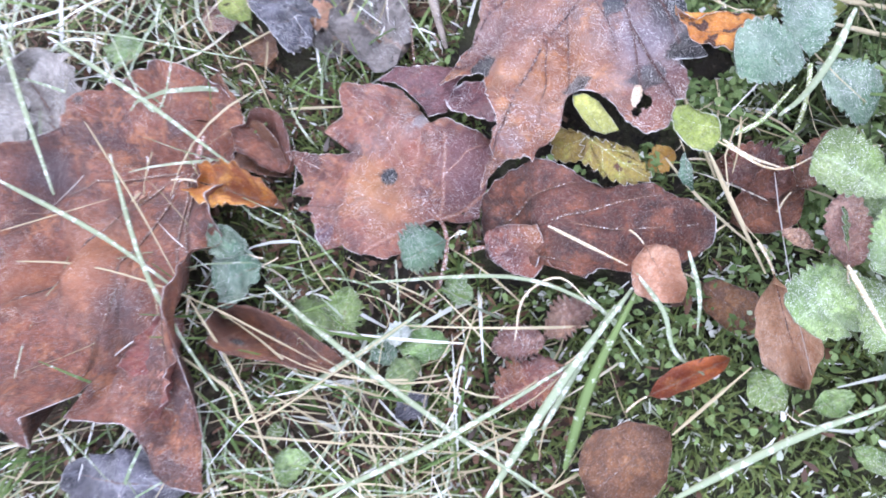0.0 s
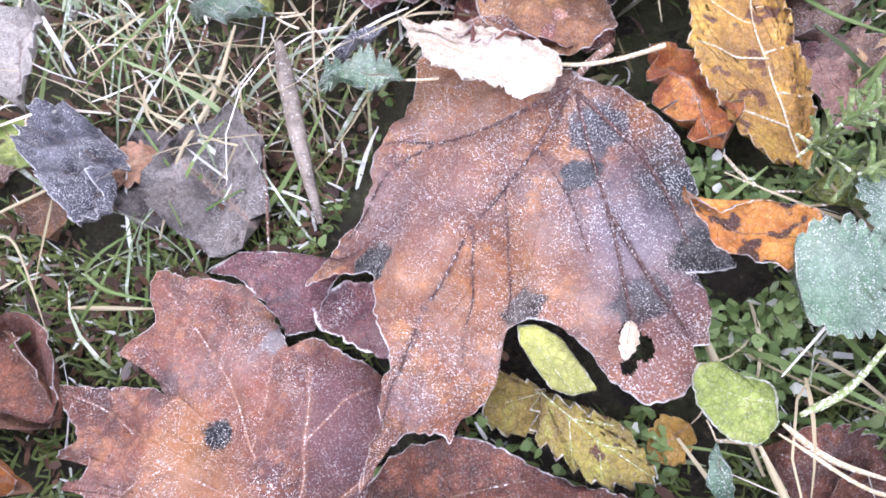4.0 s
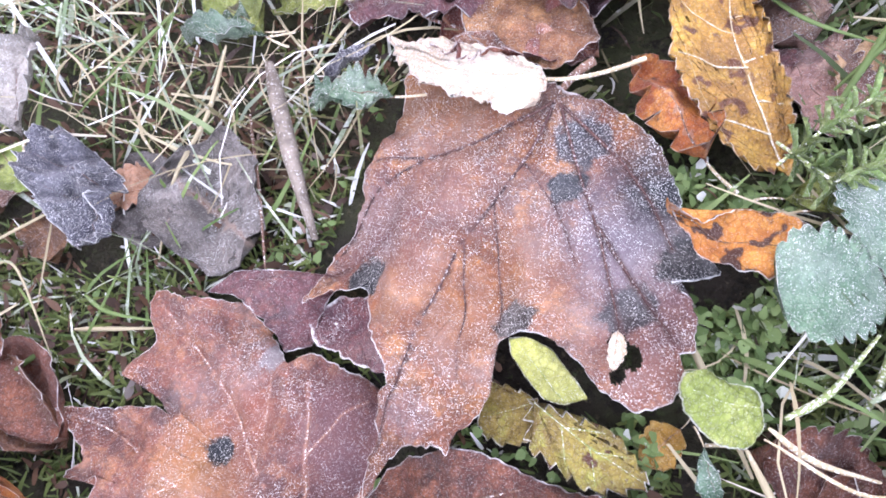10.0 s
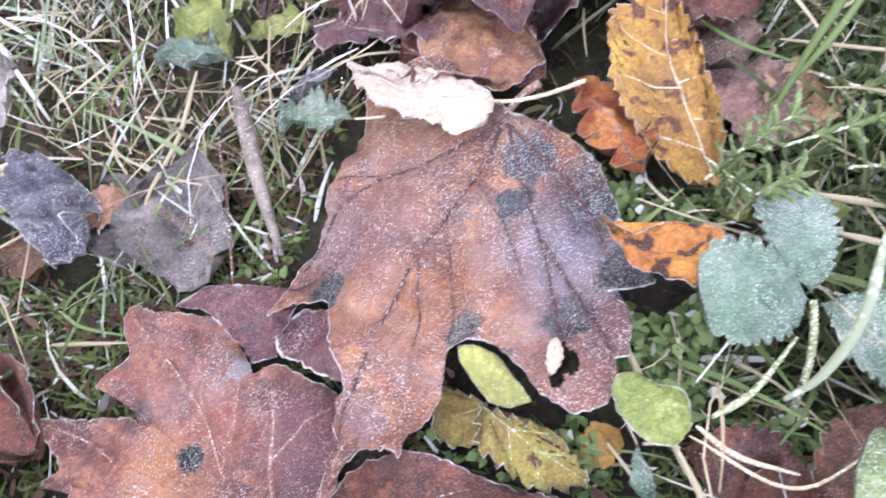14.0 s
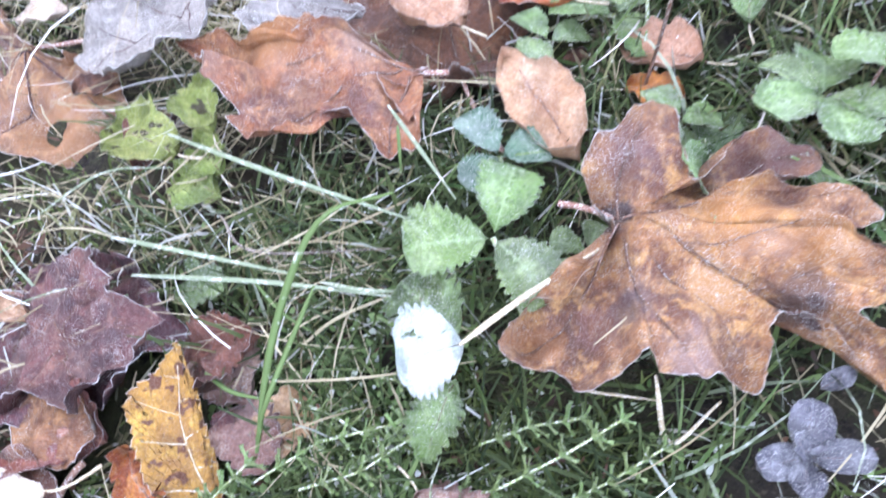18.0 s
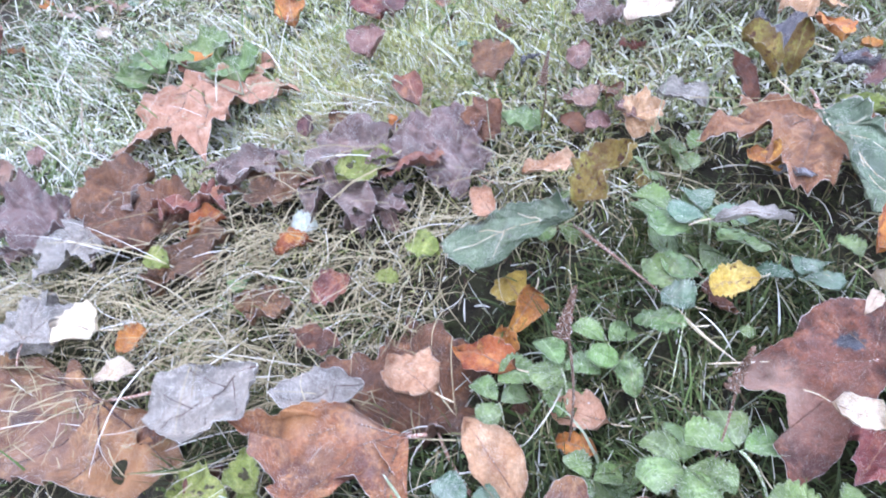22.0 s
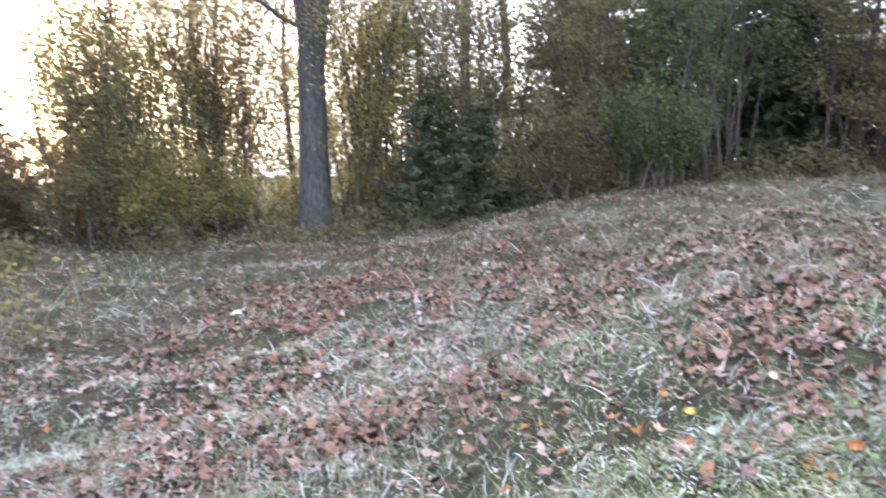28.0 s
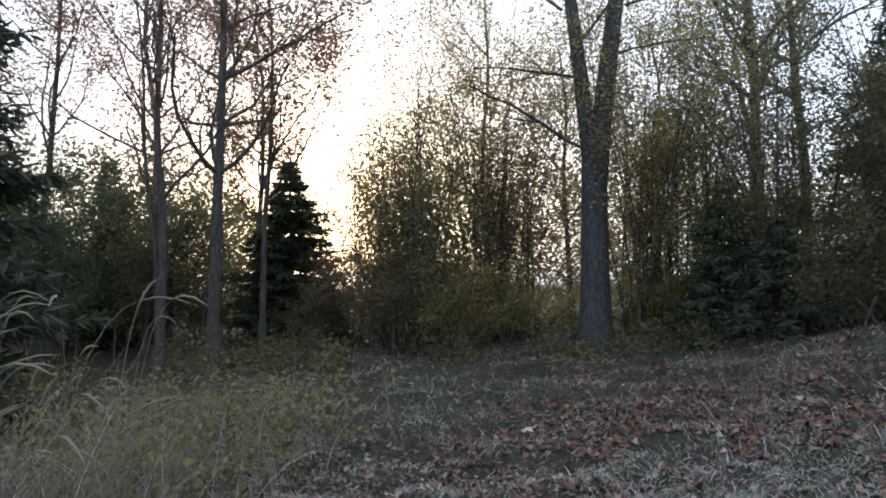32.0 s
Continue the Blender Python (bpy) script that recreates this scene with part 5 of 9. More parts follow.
DAPPLED = leaf_material("dappled_leaf", (.12, .045, .028), (.30, .13, .05), (.44, .23, .085), spots=.15, spot=(.05, .024, .022), vein=(.10, .045, .03), frost=.34, patch=30, marks=(
    (-0.0361, -0.0139, 0.0177, (.10, .045, .045), 0.8),
    (-0.0695, 0.0482, 0.0177, (.12, .055, .045), 0.85),
    (-0.0832, 0.0561, 0.0118, (.13, .065, .055), 0.7),
    (0.0009, -0.0015, 0.0100, (.04, .025, .028), 0.9),
    (0.0423, 0.0356, 0.0100, (.09, .05, .05), 0.7),
    (-0.0077, 0.0967, 0.0118, (.12, .075, .07), 0.7),
    (0.0765, 0.0075, 0.0118, (.30, .13, .05), 0.6),
    (0.0567, 0.0256, 0.0100, (.14, .06, .045), 0.7),
    (-0.0281, 0.0512, 0.0162, (.46, .21, .06), 0.7),
    (0.0100, 0.0609, 0.0133, (.46, .25, .10), 0.6),
    (-0.0332, 0.0911, 0.0147, (.40, .18, .05), 0.6),
    (0.0507, 0.0729, 0.0147, (.30, .20, .17), 0.6),
))
sheet_leaf((0.4587, 0.316, 0.058, 0.5429, 0.1782, 0.045, 0), DAPPLED, 'large tawny maple leaf with pale patches and frosted rim', ((-94, 0.04), (-176, 0.08), (161, 0.19), (138, 0.27), (121, 0.31), (113, 0.38), (103, 0.45), (94, 0.44), (79, 0.33), (53, 0.25), (60, 0.37), (69, 0.52), (58, 0.63), (52, 0.72), (47, 0.66), (45, 0.54), (45, 0.45), (41, 0.65), (37, 0.79), (32, 0.80), (26, 0.67), (24, 0.83), (14, 0.93), (5, 0.73), (3, 0.91), (1, 1.01), (-3, 0.91), (-3, 0.82), (-1, 0.69), (-1, 0.62), (-6, 0.57), (-12, 0.57), (-18, 0.63), (-25, 0.70), (-28, 0.63), (-29, 0.59), (-34, 0.60), (-45, 0.56), (-47, 0.48), (-52, 0.51), (-64, 0.58), (-69, 0.60), (-73, 0.55), (-82, 0.57), (-91, 0.60), (-97, 0.58), (-99, 0.50), (-97, 0.39), (-82, 0.35), (-78, 0.24), (-63, 0.14)), veins=(((-34, 0.03), (2, 0.23), (1, 0.48), (3, 0.68), (1, 0.85)), ((-24, 0.02), (120, 0.13), (108, 0.34)), ((-10, 0.03), (42, 0.26), (57, 0.53), (53, 0.68)), ((-34, 0.03), (-48, 0.22), (-41, 0.37), (-36, 0.51)), ((-34, 0.03), (-74, 0.23), (-80, 0.41), (-90, 0.55)), ((2, 0.23), (20, 0.43), (31, 0.68)), ((1, 0.48), (14, 0.64), (18, 0.78)), ((-26, 0.21), (-17, 0.43), (-21, 0.58))), teeth=.8, seed=8, rings=36, seg=480, cup=-.22, arch=.25, curl=.18, crumple=.22, stalk=.2, vein_material=STALK_BROWN)
maple_leaf((0.1438, 0.4032, 0.030, 0.2232, 0.3709, 0.035, 0), PLUM, "plum-brown maple leaf with frosted rim", outline=((0, 1.00), (-27, 0.70), (-52, 0.69), (-87, 0.36), (-133, 0.63), (-174, 0.99), (161, 1.14), (134, 0.64), (107, 0.71), (72, 0.68), (20, 0.63), (10, 0.79)), seed=9, teeth=.5, stalk=0, rings=18)
simple_leaf((0.2152, 0.3492, 0.020, 0.2637, 0.3533, 0.025, 0), BROWN, "reddish brown leaf among frosted grass", width=.9, teeth=12, seed=78)
simple_leaf((0.3225, 0.2292, 0.010, 0.3569, 0.1958, 0.010, 0), PINK, "brown leaf under bedstraw", width=.7, teeth=12, seed=79)
simple_leaf((0.2708, 0.3156, 0.008, 0.2826, 0.2831, 0.008, 0), TAN, "tan leaf on moss", width=.8, teeth=4, seed=80)
simple_leaf((0.4948, 0.1748, 0.03, 0.5051, 0.197, 0.04, 0), SLATE, "dark grey-violet leaf with white frosted rim", width=0.85, teeth=0, seed=90, stalk=0, point=.6, curl=.1, cup=.5, ragged=.2, name="dark_leaf")
simple_leaf((0.4948, 0.1748, 0.03, 0.4657, 0.1777, 0.04, 0), SLATE, "dark grey-violet leaf with white frosted rim", width=0.6, teeth=0, seed=91, stalk=0, point=.6, curl=.1, cup=.5, ragged=.2, name="dark_leaf")
simple_leaf((0.4948, 0.1748, 0.03, 0.5145, 0.1619, 0.04, 0), SLATE, "dark grey-violet leaf with white frosted rim", width=0.62, teeth=0, seed=92, stalk=0, point=.6, curl=.1, cup=.5, ragged=.2, name="dark_leaf")
simple_leaf((0.4948, 0.1748, 0.03, 0.4785, 0.1576, 0.04, 0), SLATE, "dark grey-violet leaf with white frosted rim", width=0.8, teeth=0, seed=93, stalk=0, point=.6, curl=.1, cup=.5, ragged=.2, name="dark_leaf")
simple_leaf((0.4948, 0.1748, 0.03, 0.4824, 0.186, 0.052, 0), SLATE, "dark grey-violet leaf with white frosted rim", width=0.6, teeth=0, seed=94, stalk=0, point=.6, curl=.1, cup=.5, ragged=.2, name="dark_leaf")
simple_leaf((0.5168, 0.2004, 0.03, 0.5287, 0.2007, 0.04, 0), SLATE, "dark grey-violet leaf with white frosted rim", width=0.6, teeth=0, seed=95, stalk=0, point=.6, curl=.1, cup=.5, ragged=.2, name="dark_leaf")
ROLLED = leaf_material("rolled_leaf", (.13, .045, .03), (.30, .11, .045), (.42, .20, .09), vein=(.16, .06, .04), frost=.26, patch=24, marks=(
    (-0.0133, 0.1268, 0.0106, (.07, .045, .045), 0.8),
    (0.0318, 0.0747, 0.0193, (.34, .15, .07), 0.6),
    (0.0097, 0.1077, 0.0193, (.42, .20, .07), 0.6),
    (0.0009, 0.0383, 0.0145, (.30, .20, .15), 0.6),
))
sheet_leaf((0.4071, 0.4827, 0.04, 0.2588, 0.5609, 0.046, 0), ROLLED, 'tawny maple leaf curled, frosted at the rim', ((-144, 0.03), (50, 0.10), (31, 0.19), (84, 0.26), (100, 0.41), (84, 0.46), (71, 0.42), (55, 0.38), (40, 0.47), (42, 0.56), (48, 0.67), (42, 0.74), (32, 0.78), (29, 0.72), (18, 0.83), (11, 0.82), (3, 0.95), (-1, 1.04), (-4, 0.94), (-3, 0.73), (-5, 0.55), (-7, 0.35), (-1, 0.16)), veins=(((95, 0.00), (7, 0.28), (7, 0.64), (0, 0.97)), ((13, 0.08), (31, 0.34), (38, 0.67)), ((35, 0.06), (72, 0.25), (82, 0.44))), seed=12, rings=26, seg=320, teeth=.8, cup=-.2, curl=.16, crumple=.2, stalk=.1)
sheet_leaf((0.2936, 0.6283, 0.065, 0.1818, 0.621, 0.06, 0), GREYBROWN, 'large grey leaf with dark midrib, frosted', ((-130, 0.02), (81, 0.32), (73, 0.68), (57, 0.72), (39, 0.88), (18, 0.88), (-10, 1.13), (-28, 1.05), (-36, 0.66), (-41, 0.28)), veins=(((91, 0.00), (-2, 0.36), (1, 0.73), (1, 0.95)), ((1, 0.23), (68, 0.60)), ((1, 0.45), (43, 0.71)), ((-1, 0.32), (-32, 0.68)), ((2, 0.64), (-20, 0.93))), seed=81, rings=20, seg=240, teeth=1, curl=.10, crumple=.12, cup=.3, stalk=0, vein_material=VEIN_DARK, name="fallen_leaf")
sheet_leaf((0.3865, 0.5554, 0.055, 0.2953, 0.5731, 0.055, 0), GREYBROWN, 'grey leaf with dark midrib, frosted', ((-108, 0.03), (-40, 0.24), (-28, 0.55), (-15, 0.81), (-3, 1.01), (15, 0.88), (37, 0.65), (58, 0.44), (71, 0.22)), veins=(((80, 0.00), (10, 0.48), (1, 0.96)), ((10, 0.29), (41, 0.50)), ((10, 0.39), (-18, 0.61))), seed=82, rings=16, seg=200, teeth=1, curl=.10, crumple=.1, cup=.3, stalk=0, vein_material=VEIN_DARK, name="fallen_leaf")
SPOTTED = leaf_material("spotted_leaf", (.12, .05, .032), (.27, .12, .055), (.38, .20, .09), spots=.1, vein=(.13, .06, .04), frost=.28, marks=(
    (0.0343, 0.0896, 0.0157, (.02, .02, .026), 0.95),
    (0.0095, 0.1400, 0.0157, (.025, .025, .03), 0.95),
    (-0.0113, 0.1220, 0.0130, (.025, .025, .03), 0.95),
    (-0.0236, -0.0622, 0.0148, (.03, .03, .04), 0.9),
    (0.0399, 0.1319, 0.0555, (.20, .09, .055), 0.6),
    (-0.0588, -0.0677, 0.0463, (.36, .17, .07), 0.6),
    (-0.0476, 0.0600, 0.0463, (.20, .11, .085), 0.6),
))
sheet_leaf((0.1234, 0.7224, 0.04, -0.0407, 0.8237, 0.035, 0), SPOTTED, 'tawny maple leaf with black spots', ((158, 0.02), (-39, 0.12), (-40, 0.50), (-23, 0.46), (-28, 0.83), (-22, 1.13), (-15, 1.37), (0, 1.24), (18, 0.94), (41, 0.66), (71, 0.49), (99, 0.51), (120, 0.60), (132, 0.67), (145, 0.72), (155, 0.67), (170, 0.47), (165, 0.24)), veins=(((45, 0.01), (2, 0.47), (0, 1.00)), ((45, 0.01), (-22, 0.58), (-21, 1.02)), ((45, 0.01), (101, 0.28), (93, 0.47)), ((45, 0.01), (151, 0.38), (148, 0.66)), ((45, 0.01), (43, 0.40), (34, 0.66))), seed=13, rings=24, seg=320, teeth=1, cup=-.2, curl=.1, crumple=.18, stalk=.3, vein_material=VEIN_DARK)
maple_leaf((0.4459, 0.5048, 0.015, 0.4769, 0.6740, 0.020, 0), BROWN, "dark red-brown maple leaf", seed=14)
simple_leaf((0.4479, 0.5177, 0.048, 0.4234, 0.5826, 0.050, 0), TAN, "pale spotted leaf on a dark maple leaf", width=.9, teeth=6, seed=83)
simple_leaf((0.5295, 0.5060, 0.035, 0.4942, 0.5720, 0.040, 0), ORANGE, "bright orange leaf among frosted grass", width=.55, teeth=4, seed=84, cup=-.6)
simple_leaf((0.4732, 0.3739, 0.030, 0.4607, 0.4713, 0.040, 0), TAN, "tan leaf rolled lengthwise, ribbed", width=.62, teeth=0, seed=85, fold=-30, ribs=14, corrugate=.03)
simple_leaf((0.5746, 0.4104, 0.015, 0.5413, 0.4561, 0.015, 0), TAN, "tan and orange leaf", width=.6, teeth=4, seed=86)
simple_leaf((0.5284, 0.4239, 0.012, 0.5535, 0.3932, 0.012, 0), ORANGE, "orange leaf half buried", width=.6, teeth=4, seed=87)
strawberry_leaf(0.5838, 0.3356, 0.05, 0.04, 20, GREEN, "green strawberry leaf with frosted teeth", stem=(0.604, 0.314), leaflets=((0, .9, 0), (75, 1, 0), (-60, 1, 0), (-160, 1, 0), (140, 1, 0)), seed=41, tilt=-8)
strawberry_leaf(0.6243, 0.3243, 0.05, 0.042, -20, GREEN, "green strawberry leaf with frosted teeth", stem=(0.646, 0.290), leaflets=((0, 1, 0), (70, 1, 0), (-80, .9, 0)), seed=44, tilt=-8)
strawberry_leaf(0.5003, 0.4836, 0.03, 0.032, 20, GREEN, "small green strawberry leaf", stem=(0.503, 0.468), seed=45)
strawberry_leaf(0.5515, 0.4694, 0.05, 0.036, 0, GREEN, "bluish frosted strawberry leaf", stem=(0.554, 0.443), seed=46)
simple_leaf((0.5941, 0.4121, 0.030, 0.6054, 0.4483, 0.045, 0), GREEN, "upright green leaf among frosted grass", width=.6, teeth=8, seed=88)
simple_leaf((0.6551, 0.4401, 0.070, 0.6442, 0.4705, 0.070, 0), MINT, "round frosted green leaf", width=1.1, teeth=8, seed=89)
simple_leaf((0.6482, 0.4316, 0.060, 0.6174, 0.4676, 0.060, 0), GREEN, "green leaf seen edge on", width=.5, teeth=8, seed=190)
simple_leaf((0.6715, 0.4747, 0.050, 0.6601, 0.5211, 0.060, 0), GREEN, "round green leaf in shade", width=.8, teeth=8, seed=191)
strawberry_leaf(0.6051, 0.4775, 0.03, 0.035, 30, GREEN, "green leaf in shade", stem=(0.611, 0.455), seed=47)
strawberry_leaf(0.4247, 0.3904, 0.045, 0.034, 20, MINT, "white frosted strawberry leaf", stem=(0.433, 0.381), seed=48, tilt=8)
strawberry_leaf(0.5250, 0.3659, 0.04, 0.028, 10, GREEN, "frosted strawberry leaf among frosted grass", stem=(0.533, 0.357), seed=49)
strawberry_leaf(0.6432, 0.2397, 0.05, 0.05, 30, GREEN, "large green strawberry leaf", stem=(0.671, 0.230), seed=51)
simple_leaf((0.2639, 0.4828, 0.045, 0.2670, 0.5270, 0.055, 0), LIME, "fresh green leaf among frosted grass", width=.85, teeth=5, seed=192, fold=25)
simple_leaf((0.2390, 0.4885, 0.040, 0.2024, 0.5414, 0.040, 0), LIME, "fresh green leaf among frosted grass", width=.75, teeth=5, seed=193)
simple_leaf((0.2635, 0.4622, 0.030, 0.2550, 0.5018, 0.030, 0), LIME, "fresh green leaf among frosted grass", width=.75, teeth=5, seed=194)
simple_leaf((0.2608, 0.4537, 0.020, 0.2365, 0.4911, 0.020, 0), LIME, "fresh green leaf among frosted grass", width=.85, teeth=5, seed=195)
BLOTCHED = leaf_material("blotched_leaf", (.07, .028, .02), (.17, .065, .035), (.27, .115, .055), spots=.2, vein=(.10, .05, .03), frost=.2, marks=(
    (-0.0159, -0.0128, 0.0095, (.03, .04, .06), 0.95),
    (0.0190, 0.0102, 0.0105, (.03, .04, .06), 0.95),
    (-0.0117, 0.0879, 0.0262, (.38, .25, .20), 0.75),
    (-0.0386, 0.0252, 0.0286, (.15, .07, .05), 0.5),
))
sheet_leaf((0.7382, 0.3296, 0.065, 0.6631, 0.3585, 0.05, 0), BLOTCHED, 'large brown maple leaf with black blotches', ((-158, 0.34), (91, 0.23), (65, 0.44), (49, 0.70), (51, 0.95), (46, 1.17), (40, 1.40), (34, 1.25), (26, 1.20), (25, 0.99), (9, 0.82), (4, 0.98), (-1, 1.11), (-12, 1.16), (-21, 0.94), (-34, 0.66), (-58, 0.69), (-88, 0.67), (-124, 0.71), (-148, 0.58)), veins=(((37, 0.01), (-9, 0.48), (-6, 1.02)), ((37, 0.01), (35, 0.56), (39, 1.27)), ((37, 0.01), (-81, 0.37), (-64, 0.62)), ((37, 0.01), (-125, 0.35), (-124, 0.65))), seed=15, rings=24, seg=300, teeth=1, curl=.1, crumple=.18, stalk=.2)
simple_leaf((0.6866, 0.3167, 0.070, 0.7065, 0.2811, 0.070, 0), CREAM, "pale cream leaf on a brown maple leaf", width=.72, teeth=0, seed=196, stalk=.5, stalk_lift=.4)
maple_leaf((0.7452, 0.2896, 0.030, 0.6852, 0.2685, 0.030, 0), REDDISH, "red-brown maple leaf among frosted grass", seed=16)
simple_leaf((0.7608, 0.3652, 0.090, 0.7378, 0.3545, 0.090, 0), CREAM, "curled cream leaf among frosted grass", width=.7, fold=40, teeth=0, seed=197)
sheet_leaf((0.6205, 0.5982, 0.1, 0.5253, 0.6632, 0.075, 0), FELT, 'grey-green felted butterbur leaf, folded and drooping', ((153, 0.06), (75, 0.09), (15, 0.24), (25, 0.40), (16, 0.58), (22, 0.79), (9, 0.96), (-2, 1.07), (-10, 1.06), (-18, 0.93), (-27, 0.59), (-47, 0.34), (-78, 0.14)), veins=(((69, 0.00), (-6, 0.37), (0, 0.72), (1, 0.97)), ((-10, 0.23), (-24, 0.46)), ((-1, 0.52), (-12, 0.80)), ((-1, 0.52), (15, 0.68))), seed=98, rings=22, seg=260, teeth=1.2, saw=24, cup=-.5, arch=.1, curl=.12, crumple=.10, stalk=0, vein_material=STALK_PALE, name="butterbur_leaf")
simple_leaf((0.6286, 0.5966, 0.100, 0.6870, 0.6086, 0.140, 0), OLIVE, "yellowing felted butterbur leaf standing up", width=.55, teeth=9, depth=.06, seed=99, rows=70, cols=24, fold=20, stalk=.0, name='butterbur_leaf')
simple_leaf((0.7224, 0.4432, 0.055, 0.6888, 0.4589, 0.050, 0), YELLOW, "yellow leaf with brown dots", width=1.05, teeth=10, heart=.15, seed=100, widest=.5, point=.7)
sheet_leaf((0.9039, 0.5794, 0.1, 0.8592, 0.4291, 0.06, 0), FELT, 'large felted butterbur leaf with pale veins, blackened at the rim', ((-143, 0.05), (97, 0.18), (67, 0.23), (33, 0.40), (36, 0.70), (30, 0.89), (22, 1.07), (8, 1.07), (-1, 1.02), (-6, 0.96), (-6, 0.71), (-6, 0.49), (2, 0.24)), veins=(((-41, 0.00), (0, 0.45), (0, 0.79), (-1, 0.99)), ((-1, 0.24), (24, 0.53), (22, 0.91)), ((0, 0.45), (9, 0.77), (10, 1.01)), ((2, 0.13), (54, 0.23))), seed=101, rings=26, seg=300, teeth=1.2, saw=20, cup=-.35, arch=.2, curl=.14, crumple=.14, pleat=.025, stalk=.1, vein_material=STALK_PALE, name="butterbur_leaf")
maple_leaf((0.9467, 0.6122, 0.060, 0.8111, 0.5060, 0.050, 0), TAWNY, "brown maple leaf leaning on the bank", seed=17)
simple_leaf((0.8227, 0.5376, 0.075, 0.8254, 0.5868, 0.075, 0), ORANGE, "small orange leaf lying on a maple leaf", width=.8, teeth=0, seed=102)
simple_leaf((0.8461, 0.5154, 0.075, 0.8161, 0.5424, 0.075, 0), SLATE, "small blackened leaf among frosted grass", width=.4, teeth=0, seed=103)
simple_leaf((0.8687, 0.4132, 0.100, 0.7903, 0.3979, 0.085, 0), ORANGE, "orange-brown curled leaf among frosted grass", width=.7, crumple=.08, fold=14, teeth=0, seed=104)
simple_leaf((0.8102, 0.4032, 0.050, 0.8035, 0.3510, 0.050, 0), CREAM, "curled pale leaf among frosted grass", width=.5, fold=40, teeth=0, seed=105)
maple_leaf((0.3191, 1.3810, 0.050, 0.2916, 1.1184, 0.050, 0), TAN, "pinkish tan maple leaf with orange veins", seed=18, stalk=.2)
maple_leaf((0.4421, 0.9281, 0.050, 0.5754, 0.8564, 0.060, 0), MAUVE, "mauve-brown maple leaf, frosted", seed=19)
maple_leaf((0.3729, 1.0336, 0.050, 0.3182, 0.9692, 0.050, 0), MAUVE, "mauve-brown maple leaf, frosted", seed=20)
maple_leaf((0.6100, 0.8554, 0.040, 0.5598, 0.9550, 0.040, 0), MAUVE, "mauve-brown maple leaf, frosted", seed=21)
maple_leaf((0.0919, 1.1154, 0.050, 0.2233, 1.0514, 0.050, 0), MAUVE, "mauve-brown maple leaf, its rim curled", seed=22)
maple_leaf((0.1167, 1.0507, 0.060, 0.0466, 0.9754, 0.050, 0), GREYBROWN, "grey maple leaf, its underside up", seed=23)
maple_leaf((0.0337, 0.8660, 0.060, 0.0640, 0.9440, 0.050, 0), GREYBROWN, "grey maple leaf, its underside up", seed=24)
simple_leaf((0.1284, 0.8194, 0.060, 0.0661, 0.8695, 0.060, 0), CREAM, "cream leaf among frosted grass", width=.75, teeth=0, seed=106)
simple_leaf((0.1860, 0.7876, 0.050, 0.1436, 0.7830, 0.050, 0), ORANGE, "orange spotted leaf among frosted grass", width=.9, teeth=5, seed=107)
simple_leaf((0.1662, 0.7335, 0.050, 0.1194, 0.7480, 0.050, 0), CREAM, "cream leaf among frosted grass", width=.7, teeth=0, seed=108)
simple_leaf((0.3049, 0.9364, 0.050, 0.2440, 0.9450, 0.050, 0), ORANGE, "orange-brown curled leaf among frosted grass", width=.6, fold=30, teeth=0, seed=109)
simple_leaf((0.3963, 0.8088, 0.050, 0.3503, 0.8082, 0.050, 0), ORANGE, "bright orange leaf among frosted grass", width=.8, teeth=4, seed=110)
simple_leaf((0.4279, 0.7432, 0.030, 0.3744, 0.7214, 0.030, 0), REDDISH, "red-brown leaf among frosted grass", width=.7, teeth=4, seed=111)
simple_leaf((0.3381, 0.7397, 0.020, 0.2973, 0.8016, 0.020, 0), BROWN, "dark brown leaf among frosted grass", width=.8, teeth=0, seed=112)
simple_leaf((0.5876, 0.6957, 0.060, 0.5823, 0.7463, 0.070, 0), TAN, "tan and orange leaf", width=.7, teeth=0, seed=113)
simple_leaf((0.6909, 0.6915, 0.070, 0.6348, 0.7281, 0.070, 0), TAN, "pinkish tan leaf among frosted grass", width=.45, teeth=5, seed=114)
simple_leaf((0.5151, 0.8749, 0.070, 0.4467, 0.8709, 0.070, 0), LIME, "fresh green leaf in the litter", width=.75, teeth=8, seed=115)
simple_leaf((0.4875, 0.8931, 0.070, 0.5225, 0.8724, 0.070, 0), LIME, "fresh green leaf in the litter", width=.75, teeth=8, seed=116)
simple_leaf((0.5159, 0.6809, 0.070, 0.4887, 0.7153, 0.070, 0), LIME, "fresh pale green leaf", width=.8, teeth=6, seed=117)
simple_leaf((0.4694, 0.6882, 0.050, 0.4477, 0.7108, 0.050, 0), LIME, "fresh pale green leaf", width=.8, teeth=6, seed=118)
simple_leaf((0.2189, 0.8867, 0.050, 0.1915, 0.9214, 0.060, 0), LIME, "fresh green leaf among frosted grass", width=.9, teeth=6, seed=119, fold=25)
simple_leaf((0.5744, 0.5768, 0.030, 0.5758, 0.6296, 0.030, 0), YELLOW, "yellow leaf in shade", width=.8, teeth=4, seed=120)
simple_leaf((0.5363, 0.5165, 0.020, 0.5389, 0.5757, 0.020, 0), ORANGE, "orange leaf in shade", width=.8, teeth=4, seed=121)
strawberry_leaf(0.7005, 0.5410, 0.08, 0.045, 20, GREEN, "green strawberry leaf among frosted grass", stem=(0.738, 0.543), seed=52)
strawberry_leaf(0.7185, 0.5217, 0.08, 0.04, -20, MINT, "frosted strawberry leaf among frosted grass", stem=(0.755, 0.529), seed=53)
